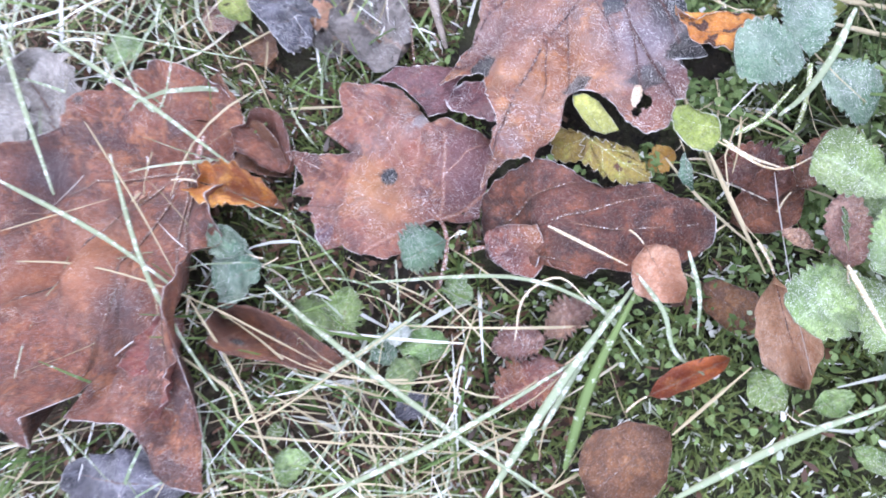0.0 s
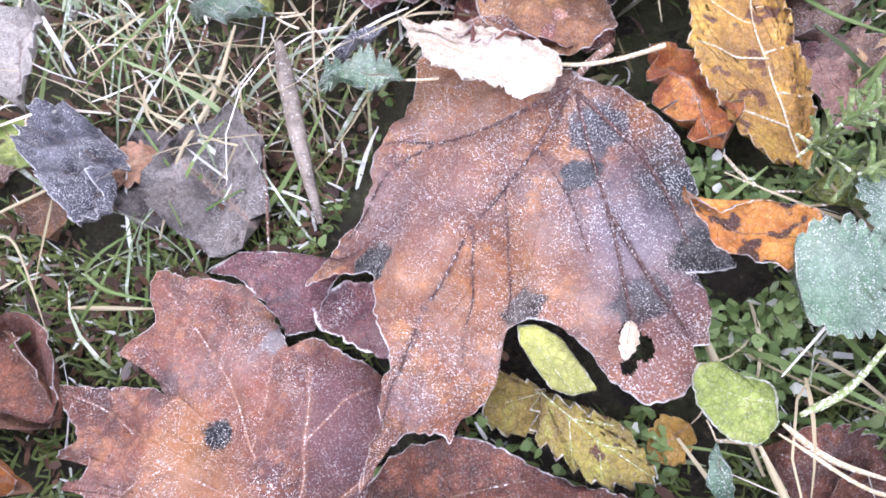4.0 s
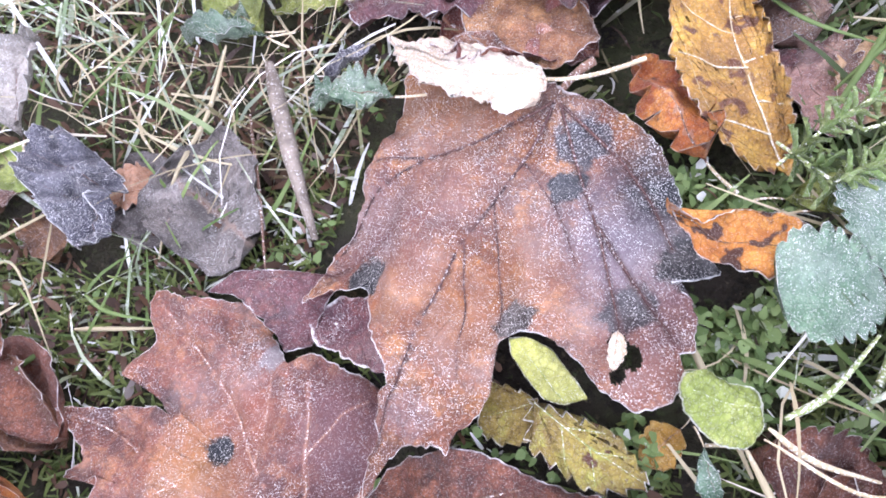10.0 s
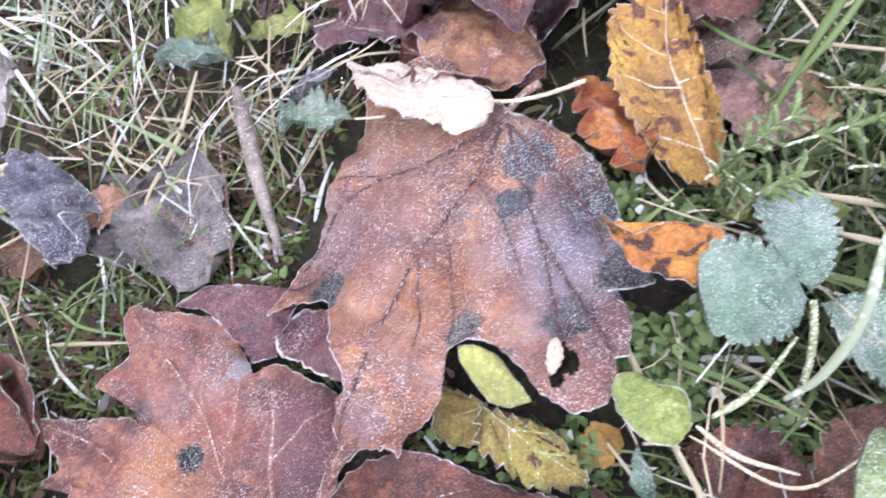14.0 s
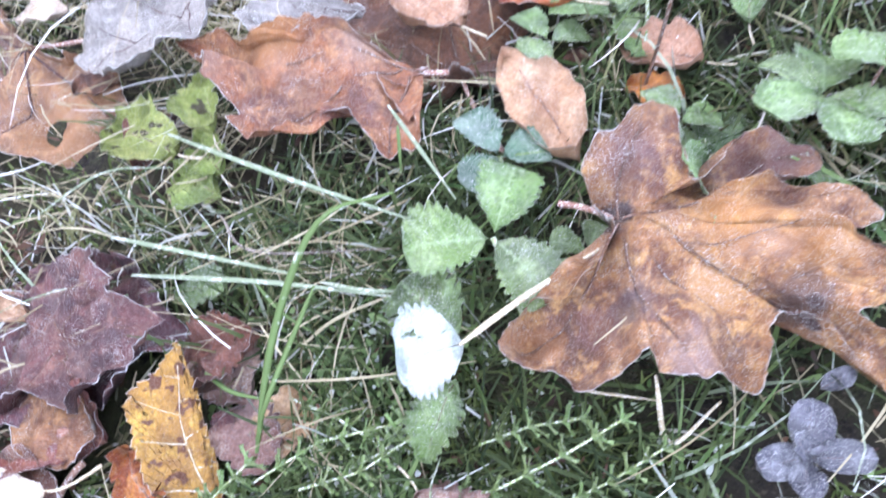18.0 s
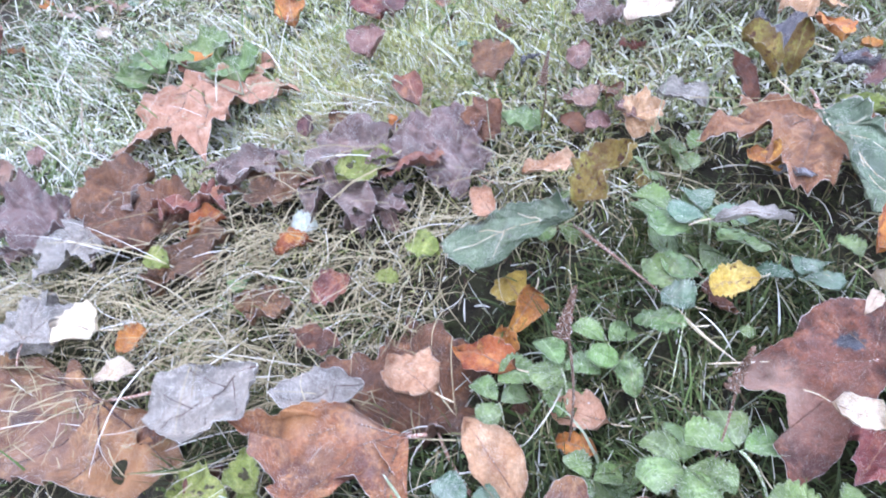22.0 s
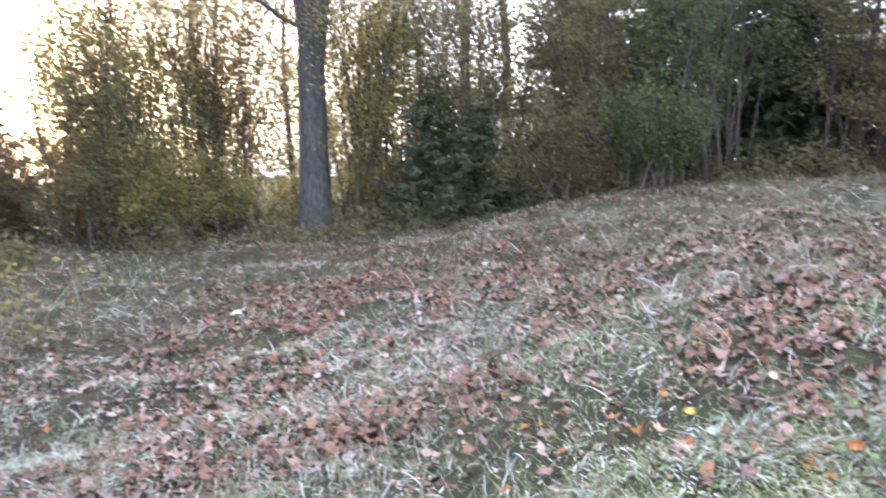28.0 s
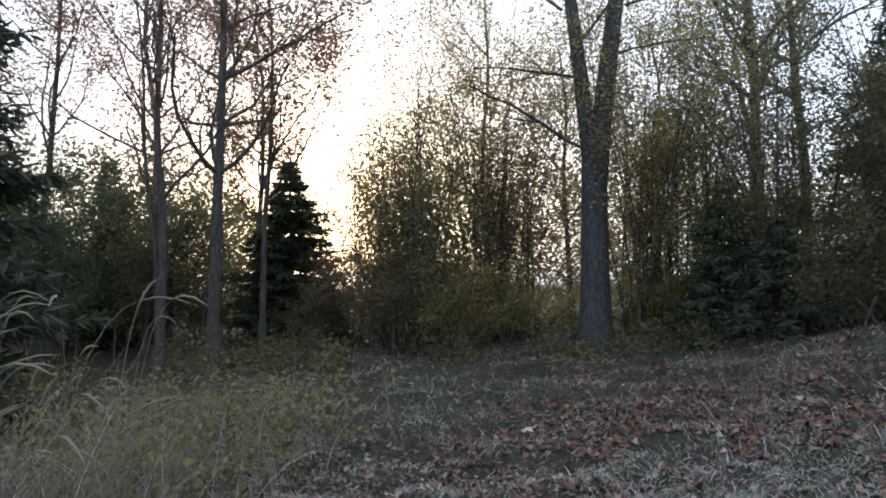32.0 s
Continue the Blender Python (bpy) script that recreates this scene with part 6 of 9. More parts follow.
simple_leaf((0.7085, 0.5040, 0.090, 0.7653, 0.4659, 0.090, 0), GREYBROWN, "pale grey narrow leaf", width=.28, teeth=0, seed=122)
simple_leaf((0.8105, 0.4155, 0.060, 0.8046, 0.4441, 0.060, 0), GREEN, "green leaf on the bank", width=.8, teeth=6, seed=123)
simple_leaf((0.7660, 0.4166, 0.060, 0.7588, 0.4371, 0.060, 0), MINT, "green leaf on the bank", width=.8, teeth=6, seed=124)
simple_leaf((0.6830, 0.3937, 0.060, 0.6753, 0.4059, 0.060, 0), GREEN, "green leaf on the bank", width=.8, teeth=6, seed=125)
simple_leaf((1.0235, 0.5699, 0.060, 0.9927, 0.6337, 0.060, 0), LIME, "yellow-green withered leaf among frosted grass", width=.5, teeth=0, seed=126)
simple_leaf((0.9459, 0.6882, 0.080, 0.9563, 0.7724, 0.090, 0), OLIVE, "yellow-brown withered leaf among frosted grass", width=.6, teeth=0, seed=127, fold=30)
simple_leaf((0.9827, 0.7015, 0.060, 1.0058, 0.7262, 0.120, 0), OLIVE, "yellow-brown withered leaf among frosted grass", width=.5, teeth=0, seed=128, fold=30)
simple_leaf((1.0180, 0.7150, 0.090, 0.9942, 0.7975, 0.090, 0), SLATE, "blackened withered leaf among frosted grass", width=.6, crumple=.3, teeth=0, seed=129)
simple_leaf((0.9324, 0.6957, 0.040, 0.9227, 0.7442, 0.100, 0), BROWN, "brown leaf standing up", width=.4, teeth=0, seed=130)
simple_leaf((1.0504, 0.7054, 0.060, 1.0870, 0.6656, 0.060, 0), SLATE, "dark frosted leaf among frosted grass", width=.6, crumple=.3, teeth=0, seed=131)
maple_leaf((1.1043, 0.6338, 0.070, 1.0414, 0.6475, 0.060, 0), PLUM, "plum maple leaf on the bank", seed=26)
simple_leaf((1.1172, 0.7886, 0.060, 1.0924, 0.7299, 0.060, 0), ORANGE, "orange leaf among frosted grass", width=.8, teeth=4, seed=132)
simple_leaf((1.1109, 0.7186, 0.060, 1.1350, 0.7034, 0.060, 0), ORANGE, "orange leaf among frosted grass", width=.8, teeth=4, seed=133)
maple_leaf((1.0720, 0.9552, 0.060, 1.0779, 0.8834, 0.050, 0), OCHRE, "ochre maple leaf among frosted grass", seed=27)
maple_leaf((1.0280, 1.0860, 0.060, 0.9144, 1.0806, 0.060, 0), TAN, "pale orange maple leaf", seed=28)
maple_leaf((1.1320, 0.8631, 0.060, 1.1693, 0.7992, 0.060, 0), TAN, "pale orange maple leaf", seed=29)
simple_leaf((0.9544, 0.9692, 0.080, 1.1061, 0.9446, 0.080, 0), SLATE, "blackened curled leaf among frosted grass", width=.35, crumple=.2, teeth=0, seed=134, cup=-1)
simple_leaf((1.2316, 0.8495, 0.080, 1.1822, 0.9582, 0.090, 0), GREEN, "large round green leaf", width=.9, teeth=0, seed=135)
simple_leaf((1.2600, 0.7820, 0.080, 1.2483, 0.8659, 0.080, 0), GREEN, "large round green leaf", width=.9, teeth=0, seed=136)
simple_leaf((0.9721, 0.9379, 0.050, 0.8913, 0.9201, 0.050, 0), CREAM, "pale yellow leaf among frosted grass", width=.8, teeth=4, seed=137)
simple_leaf((0.6070, 0.9972, 0.035, 0.6057, 1.0633, 0.055, 0), REDDISH, "red-brown leaf standing in the moss", width=.75, teeth=0, seed=140)
simple_leaf((0.5667, 0.9748, 0.035, 0.5528, 0.9899, 0.055, 0), ORANGE, "orange leaf in the moss", width=.75, teeth=3, seed=141)
simple_leaf((0.7109, 0.9656, 0.035, 0.7414, 1.0383, 0.055, 0), BROWN, "brown leaf standing in the moss", width=.75, teeth=6, seed=142)
simple_leaf((0.5160, 1.4596, 0.035, 0.5261, 1.5576, 0.055, 0), ORANGE, "orange leaf in the moss", width=.75, teeth=0, seed=143)
simple_leaf((0.5913, 1.2047, 0.035, 0.6152, 1.2834, 0.055, 0), PINK, "pinkish leaf among frosted grass", width=.75, teeth=3, seed=144)
simple_leaf((0.6550, 1.3371, 0.035, 0.6365, 1.4322, 0.055, 0), REDDISH, "red-brown leaf standing in the moss", width=.75, teeth=6, seed=145)
simple_leaf((0.6751, 1.3274, 0.035, 0.7192, 1.3889, 0.055, 0), PLUM, "plum leaf among frosted grass", width=.75, teeth=0, seed=146)
simple_leaf((0.8418, 1.1360, 0.035, 0.8627, 1.1828, 0.055, 0), BROWN, "brown leaf standing in the moss", width=.75, teeth=3, seed=147)
simple_leaf((-0.1079, 1.9501, 0.035, -0.1303, 2.0915, 0.055, 0), REDDISH, "red-brown leaf standing in the moss", width=.75, teeth=6, seed=148)
simple_leaf((-0.0392, 1.9474, 0.035, -0.0726, 1.9197, 0.055, 0), ORANGE, "orange leaf in the moss", width=.75, teeth=0, seed=149)
simple_leaf((0.8072, 0.8986, 0.035, 0.8294, 0.9294, 0.055, 0), PINK, "pinkish leaf among frosted grass", width=.75, teeth=3, seed=150)
simple_leaf((0.4984, 0.7731, 0.035, 0.4789, 0.7987, 0.055, 0), PINK, "pinkish leaf among frosted grass", width=.75, teeth=6, seed=151)
simple_leaf((0.4470, 1.0605, 0.035, 0.4556, 1.0937, 0.055, 0), PLUM, "plum leaf among frosted grass", width=.75, teeth=0, seed=152)
simple_leaf((0.8980, 0.7288, 0.035, 0.8410, 0.7679, 0.055, 0), GREYBROWN, "pale grey leaf among straw", width=.75, teeth=3, seed=153)
simple_leaf((0.8272, 0.7385, 0.035, 0.7898, 0.7812, 0.055, 0), PINK, "pinkish leaf among frosted grass", width=.75, teeth=6, seed=154)
simple_leaf((0.7493, 0.7764, 0.035, 0.7288, 0.8072, 0.055, 0), BROWN, "brown leaf standing in the moss", width=.75, teeth=0, seed=155)
simple_leaf((0.7125, 0.8183, 0.035, 0.6717, 0.8636, 0.055, 0), GREEN, "green leaf among straw", width=.75, teeth=3, seed=156)
simple_leaf((0.3085, 1.4567, 0.035, 0.2912, 1.4877, 0.055, 0), BROWN, "brown leaf standing in the moss", width=.75, teeth=6, seed=157)
simple_leaf((-0.0236, 1.2840, 0.035, -0.0457, 1.3677, 0.055, 0), PINK, "pinkish leaf among frosted grass", width=.75, teeth=0, seed=158)
simple_leaf((0.0218, 1.3501, 0.035, 0.0247, 1.3874, 0.055, 0), PINK, "pinkish leaf among frosted grass", width=.75, teeth=3, seed=159)
simple_leaf((0.1636, 2.2828, 0.035, 0.1032, 2.2019, 0.055, 0), PINK, "pinkish leaf among frosted grass", width=.75, teeth=6, seed=160)
simple_leaf((0.2662, 1.5135, 0.030, 0.2305, 1.6117, 0.030, 0), GREEN, "round fresh green leaf", width=.8, teeth=5, seed=170)
simple_leaf((0.2242, 1.5029, 0.030, 0.1868, 1.5995, 0.030, 0), GREEN, "round fresh green leaf", width=.8, teeth=5, seed=171)
simple_leaf((0.3583, 1.4413, 0.030, 0.3217, 1.5866, 0.030, 0), GREEN, "round fresh green leaf", width=.8, teeth=5, seed=172)
simple_leaf((0.3936, 1.3361, 0.030, 0.3668, 1.4603, 0.030, 0), GREEN, "round fresh green leaf", width=.8, teeth=5, seed=173)
maple_leaf((0.3502, 1.0630, 0.045, 0.3006, 0.9925, 0.055, -20), MAUVE, "mauve-brown maple leaf in the litter", seed=400, curl=.25, crumple=.3, seg=150, rings=9)
maple_leaf((0.4000, 0.9505, 0.045, 0.3414, 1.0040, 0.055, 10), BROWN, "brown maple leaf in the litter", seed=401, curl=.25, crumple=.3, seg=150, rings=9, outline=BROAD)
maple_leaf((0.4970, 0.9245, 0.045, 0.4467, 0.9984, 0.055, 25), MAUVE, "mauve-brown maple leaf in the litter", seed=402, curl=.25, crumple=.3, seg=150, rings=9, outline=BROAD)
maple_leaf((0.6041, 0.8019, 0.045, 0.5821, 0.8735, 0.055, -8), MAUVE, "mauve-brown maple leaf in the litter", seed=403, curl=.25, crumple=.3, seg=150, rings=9)
maple_leaf((0.5365, 0.8869, 0.045, 0.5655, 0.8085, 0.055, -20), REDDISH, "red-brown maple leaf in the litter", seed=404, curl=.25, crumple=.3, seg=150, rings=9, outline=BROAD)
maple_leaf((0.2178, 0.9873, 0.045, 0.1729, 1.0876, 0.055, 10), BROWN, "brown maple leaf in the litter", seed=405, curl=.25, crumple=.3, seg=150, rings=9, outline=BROAD)
maple_leaf((0.0641, 1.1138, 0.045, -0.0134, 1.2291, 0.055, 25), MAUVE, "mauve-brown maple leaf in the litter", seed=406, curl=.25, crumple=.3, seg=150, rings=9)
maple_leaf((0.1716, 1.1032, 0.045, 0.1197, 1.1849, 0.055, -8), BROWN, "brown maple leaf in the litter", seed=407, curl=.25, crumple=.3, seg=150, rings=9, outline=BROAD)
maple_leaf((0.0574, 0.8963, 0.045, -0.0014, 0.9171, 0.055, -20), GREYBROWN, "grey maple leaf in the litter", seed=408, curl=.25, crumple=.3, seg=150, rings=9, outline=BROAD)
maple_leaf((0.0126, 1.0950, 0.045, -0.0338, 1.0763, 0.055, 10), MAUVE, "mauve-brown maple leaf in the litter", seed=409, curl=.25, crumple=.3, seg=150, rings=9)
maple_leaf((0.3323, 0.7381, 0.045, 0.2937, 0.7128, 0.055, 25), BROWN, "brown maple leaf in the litter", seed=410, curl=.25, crumple=.3, seg=150, rings=9, outline=BROAD)
maple_leaf((0.3712, 0.6638, 0.045, 0.3342, 0.6440, 0.055, -8), BROWN, "brown maple leaf in the litter", seed=411, curl=.25, crumple=.3, seg=150, rings=9, outline=BROAD)
maple_leaf((0.2545, 1.0160, 0.045, 0.3045, 0.9299, 0.055, -20), REDDISH, "red-brown maple leaf in the litter", seed=412, curl=.25, crumple=.3, seg=150, rings=9)
maple_leaf((0.2366, 0.9170, 0.045, 0.2593, 0.8255, 0.055, 10), BROWN, "brown maple leaf in the litter", seed=413, curl=.25, crumple=.3, seg=150, rings=9, outline=BROAD)
maple_leaf((0.8027, 0.7569, 0.045, 0.8390, 0.7390, 0.055, 25), TAN, "pale tan maple leaf in the litter", seed=414, curl=.25, crumple=.3, seg=150, rings=9, outline=BROAD)
maple_leaf((0.4695, 0.8322, 0.045, 0.5096, 0.7630, 0.055, -8), MAUVE, "mauve-brown maple leaf in the litter", seed=415, curl=.25, crumple=.3, seg=150, rings=9)
maple_leaf((0.6669, 0.8696, 0.045, 0.6249, 0.8952, 0.055, -20), BROWN, "brown maple leaf in the litter", seed=416, curl=.25, crumple=.3, seg=150, rings=9, outline=BROAD)
maple_leaf((0.8943, 0.9719, 0.045, 0.8656, 1.0298, 0.055, 10), MAUVE, "mauve-brown maple leaf in the litter", seed=417, curl=.25, crumple=.3, seg=150, rings=9, outline=BROAD)
long_blade("grass_blade", ((-0.3197, 0.3158, 0.050), (-0.2748, 0.2336, 0.060), (-0.2444, 0.1681, 0.050)), 0.0044, GRASS_FROST, "long grass blade white with frost")
long_blade("grass_blade", ((-0.2668, 0.2986, 0.060), (-0.1784, 0.2328, 0.060), (-0.1020, 0.1753, 0.040)), 0.0038, GRASS_FROST, "long grass blade white with frost")
long_blade("grass_blade", ((-0.2279, 0.2257, 0.050), (-0.1721, 0.1517, 0.060), (-0.1324, 0.0896, 0.050)), 0.0014, STRAW, "pale dry straw stalk lying across the grass")
long_blade("grass_blade", ((-0.2915, 0.1821, 0.060), (-0.1972, 0.1311, 0.060), (-0.1299, 0.0856, 0.050)), 0.0036, GRASS_FROST, "long grass blade white with frost")
long_blade("grass_blade", ((-0.2852, 0.1200, 0.050), (-0.2047, 0.1093, 0.060), (-0.1283, 0.0846, 0.055), (-0.0403, 0.0413, 0.040)), 0.0013, STRAW, "pale dry straw stalk lying across the grass")
long_blade("grass_blade", ((-0.2826, 0.1386, 0.060), (-0.1923, 0.1568, 0.060)), 0.001, STRAW, "pale dry straw stalk lying across the grass")
long_blade("grass_blade", ((-0.1261, 0.0826, 0.055), (-0.0853, 0.0241, 0.050), (-0.0583, -0.0434, 0.030)), 0.002, STRAW, "pale dry straw stalk lying across the grass")
long_blade("grass_blade", ((-0.1445, 0.0542, 0.050), (-0.0967, 0.0260, 0.050), (-0.0756, 0.0053, 0.045), (0.0148, 0.0623, 0.050)), 0.002, STRAW, "pale dry straw stalk lying across the grass")
long_blade("grass_blade", ((-0.0764, 0.0913, 0.045), (-0.0257, 0.0485, 0.050), (0.0407, -0.0013, 0.050), (0.0975, -0.0380, 0.040)), 0.0036, GRASS_FROST, "long green grass blade with frost flecks")
long_blade("grass_blade", ((-0.0079, 0.0879, 0.050), (0.0719, 0.0850, 0.055), (0.1168, 0.0670, 0.050), (0.1441, 0.0438, 0.040)), 0.0024, GRASS_FROST, "pale dry straw stalk lying across the grass")
long_blade("grass_blade", ((-0.0354, -0.0392, 0.050), (0.0402, -0.0028, 0.055), (0.1157, 0.0421, 0.050)), 0.0032, GRASS_FROST, "long green grass blade with frost flecks")
long_blade("grass_blade", ((0.0598, -0.0376, 0.040), (0.0995, 0.0269, 0.055), (0.1369, 0.0753, 0.050)), 0.005, GRASS_FROST, "long green grass blade with frost flecks")
long_blade("grass_blade", ((0.1035, -0.0211, 0.030), (0.1133, 0.0239, 0.050), (0.1397, 0.0751, 0.050)), 0.006, GRASS, "long green grass blade with frost flecks")
long_blade("grass_blade", ((0.0904, 0.0002, 0.040), (0.1128, 0.0422, 0.050), (0.1281, 0.0664, 0.050)), 0.0042, GRASS_FROST, "long green grass blade with frost flecks")
long_blade("grass_blade", ((0.1446, -0.0334, 0.060), (0.1950, -0.0050, 0.065), (0.2401, 0.0118, 0.060)), 0.004, GRASS_FROST, "long grass blade white with frost")
long_blade("grass_blade", ((0.1835, 0.1528, 0.030), (0.1962, 0.1201, 0.030), (0.2146, 0.0848, 0.020)), 0.003, STRAW, "pale dry straw stalk lying across the grass")
long_blade("grass_blade", ((0.1835, 0.1550, 0.040), (0.2115, 0.1355, 0.045), (0.2415, 0.1495, 0.050)), 0.0014, STALK_PALE, "thin pinkish stalk among the leaves")
long_blade("grass_blade", ((-0.0951, -0.0033, 0.020), (0.0585, -0.0140, 0.030)), 0.0018, STRAW, "pale dry straw stalk lying across the grass")
long_blade("grass_blade", ((-0.0298, 0.0314, 0.030), (0.0234, -0.0317, 0.030)), 0.0015, STRAW, "pale dry straw stalk lying across the grass")
long_blade("grass_blade", ((-0.3285, 0.3290, 0.040), (-0.2249, 0.3009, 0.050), (-0.1413, 0.2724, 0.050), (-0.0972, 0.2598, 0.045)), 0.0016, GRASS_FROST, "long grass blade white with frost")
long_blade("grass_blade", ((-0.2703, 0.0081, 0.030), (-0.2183, 0.0003, 0.040), (-0.1797, -0.0324, 0.030)), 0.0016, GRASS_FROST, "long grass blade white with frost")
long_blade("grass_blade", ((0.0947, 0.1143, 0.050), (0.1363, 0.0891, 0.045)), 0.0022, STALK_PALE, "broken pale stalk among green leaves")
long_blade("grass_blade", ((0.0080, 0.1087, 0.020), (0.0122, 0.0548, 0.030)), 0.0014, GRASS_FROST, "long green grass blade with frost flecks")
long_blade("grass_blade", ((-0.1133, 0.0791, 0.050), (-0.0394, 0.0403, 0.050)), 0.0013, STRAW, "pale dry straw stalk lying across the grass")
long_blade("grass_blade", ((0.1581, -0.0027, 0.030), (0.1893, 0.0310, 0.050)), 0.002, STRAW, "pale dry straw stalk lying across the grass")
long_blade("grass_blade", ((0.2304, 0.0791, 0.060), (0.2421, 0.0449, 0.060)), 0.003, STALK_PALE, "pale leaf stalk with frost")
long_blade("grass_blade", ((0.0174, 0.3495, 0.045), (0.0290, 0.3034, 0.030), (0.0411, 0.2647, 0.010)), 0.0085, WOOD, "weathered grey twig leaning in the grass")
long_blade("grass_blade", ((0.0078, 0.3314, 0.030), (0.0150, 0.2836, 0.025), (0.0190, 0.2480, 0.020)), 0.0018, STALK_BROWN, "dark thin leaf stalk standing up")
long_blade("grass_blade", ((-0.0078, 0.3788, 0.030), (-0.0143, 0.3357, 0.030), (-0.0304, 0.3070, 0.020), (-0.0361, 0.2675, 0.010)), 0.0026, STRAW, "pale dry straw stalk lying across the grass")
long_blade("grass_blade", ((-0.1213, 0.2787, 0.030), (-0.0718, 0.3010, 0.030)), 0.0016, STRAW, "pale dry straw stalk lying across the grass")
long_blade("grass_blade", ((-0.0970, 0.3882, 0.050), (-0.0985, 0.4127, 0.050)), 0.002, GRASS_FROST, "long grass blade white with frost")
long_blade("grass_blade", ((-0.0395, 0.4100, 0.030), (-0.0688, 0.3758, 0.030), (-0.0911, 0.3566, 0.020)), 0.0026, GRASS, "long green grass blade with frost flecks")
long_blade("grass_blade", ((0.0319, 0.4010, 0.030), (0.0337, 0.3544, 0.030), (0.0426, 0.2968, 0.020)), 0.0012, STRAW, "pale dry straw stalk lying across the grass")
long_blade("grass_blade", ((-0.1181, 0.2658, 0.030), (-0.1028, 0.2640, 0.030), (-0.0797, 0.2188, 0.020)), 0.0014, STRAW, "pale dry straw stalk lying across the grass")
long_blade("grass_blade", ((0.2300, 0.3396, 0.030), (0.2430, 0.3212, 0.030), (0.2643, 0.3061, 0.030)), 0.003, GRASS, "long green grass blade with frost flecks")
long_blade("grass_blade", ((0.1907, 0.1592, 0.030), (0.2002, 0.1477, 0.035), (0.2222, 0.1403, 0.030)), 0.0024, STALK_PALE, "thin pinkish stalk among the leaves")
long_blade("grass_blade", ((0.1961, 0.1615, 0.030), (0.2108, 0.1688, 0.030), (0.2256, 0.1851, 0.035)), 0.0028, STALK_GREEN, "green leaf stalk with frost")
long_blade("grass_blade", ((-0.0837, 0.2247, 0.020), (-0.1034, 0.2139, 0.015)), 0.003, GRASS, "long green grass blade with frost flecks")
long_blade("grass_blade", ((-0.0749, 0.2355, 0.010), (-0.0336, 0.2306, 0.012)), 0.0026, STRAW, "pale dry straw stalk lying across the grass")
long_blade("grass_blade", ((-0.0684, 0.2491, 0.020), (-0.0553, 0.2389, 0.020), (-0.0304, 0.2322, 0.015)), 0.0022, GRASS, "long green grass blade with frost flecks")
long_blade("grass_blade", ((0.1734, 0.1923, 0.020), (0.1952, 0.1450, 0.010)), 0.0032, STRAW, "pale dry straw stalk lying across the grass")
long_blade("grass_blade", ((0.2993, 0.3479, 0.060), (0.2643, 0.3042, 0.050), (0.2505, 0.2917, 0.020)), 0.0032, GRASS, "long green grass blade with frost flecks")
long_blade("grass_blade", ((0.2594, 0.3203, 0.030), (0.3135, 0.2977, 0.035), (0.3750, 0.2832, 0.030)), 0.0018, STRAW, "pale dry straw stalk lying across the grass")
long_blade("grass_blade", ((0.2366, 0.2074, 0.070), (0.2234, 0.1816, 0.070), (0.2151, 0.1673, 0.060), (0.2089, 0.1624, 0.050)), 0.004, GRASS_FROST, "long grass blade white with frost")
long_blade("grass_blade", ((0.2279, 0.2512, 0.020), (0.2703, 0.2401, 0.025), (0.3227, 0.2262, 0.020)), 0.0034, STRAW, "pale dry straw stalk lying across the grass")
long_blade("grass_blade", ((0.2596, 0.2299, 0.020), (0.3150, 0.2091, 0.020)), 0.003, STRAW, "pale dry straw stalk lying across the grass")
long_blade("grass_blade", ((0.3653, 0.2034, 0.050), (0.3414, 0.1986, 0.055), (0.3271, 0.2040, 0.050), (0.3285, 0.2245, 0.040), (0.3407, 0.2417, 0.030)), 0.0018, GRASS_FROST, "long green grass blade with frost flecks")
long_blade("grass_blade", ((0.3237, 0.1377, 0.040), (0.3467, 0.1748, 0.060)), 0.006, GRASS, "long green grass blade with frost flecks")
long_blade("grass_blade", ((0.2673, 0.3862, 0.030), (0.2806, 0.3560, 0.030), (0.3005, 0.3356, 0.020)), 0.0024, GRASS, "long green grass blade with frost flecks")
long_blade("grass_blade", ((0.3041, 0.3540, 0.050), (0.3240, 0.3342, 0.060), (0.3562, 0.3244, 0.050)), 0.003, GRASS_FROST, "long grass blade white with frost")
long_blade("grass_blade", ((0.2875, 0.3363, 0.020), (0.3133, 0.3395, 0.030), (0.3698, 0.3435, 0.020)), 0.0024, STRAW, "pale dry straw stalk lying across the grass")
long_blade("grass_blade", ((0.3315, 0.3309, 0.030), (0.3502, 0.3092, 0.035), (0.3880, 0.3047, 0.020)), 0.0034, GRASS, "long green grass blade with frost flecks")
long_blade("grass_blade", ((0.0703, 0.4433, 0.040), (0.1006, 0.3711, 0.040)), 0.0018, STALK_PALE, "pale dry stalk on a leaf")
long_blade("grass_blade", ((0.2694, 0.1646, 0.050), (0.2870, 0.1593, 0.050), (0.3159, 0.1425, 0.050)), 0.0022, STALK_PALE, "hairy stalk furred with frost")
long_blade("grass_blade", ((0.3349, 0.3428, 0.040), (0.3594, 0.3172, 0.040), (0.3811, 0.2946, 0.030)), 0.0012, STRAW, "pale dry straw stalk lying across the grass")
long_blade("grass_blade", ((0.2495, 0.2842, 0.020), (0.2727, 0.3266, 0.070), (0.3055, 0.3586, 0.100), (0.3453, 0.3578, 0.100)), 0.0044, GRASS, "long green grass blade with frost flecks")
long_blade("grass_blade", ((0.2351, 0.5016, 0.050), (0.2951, 0.4220, 0.060), (0.3625, 0.3686, 0.050)), 0.004, GRASS_FROST, "long grass blade white with frost")
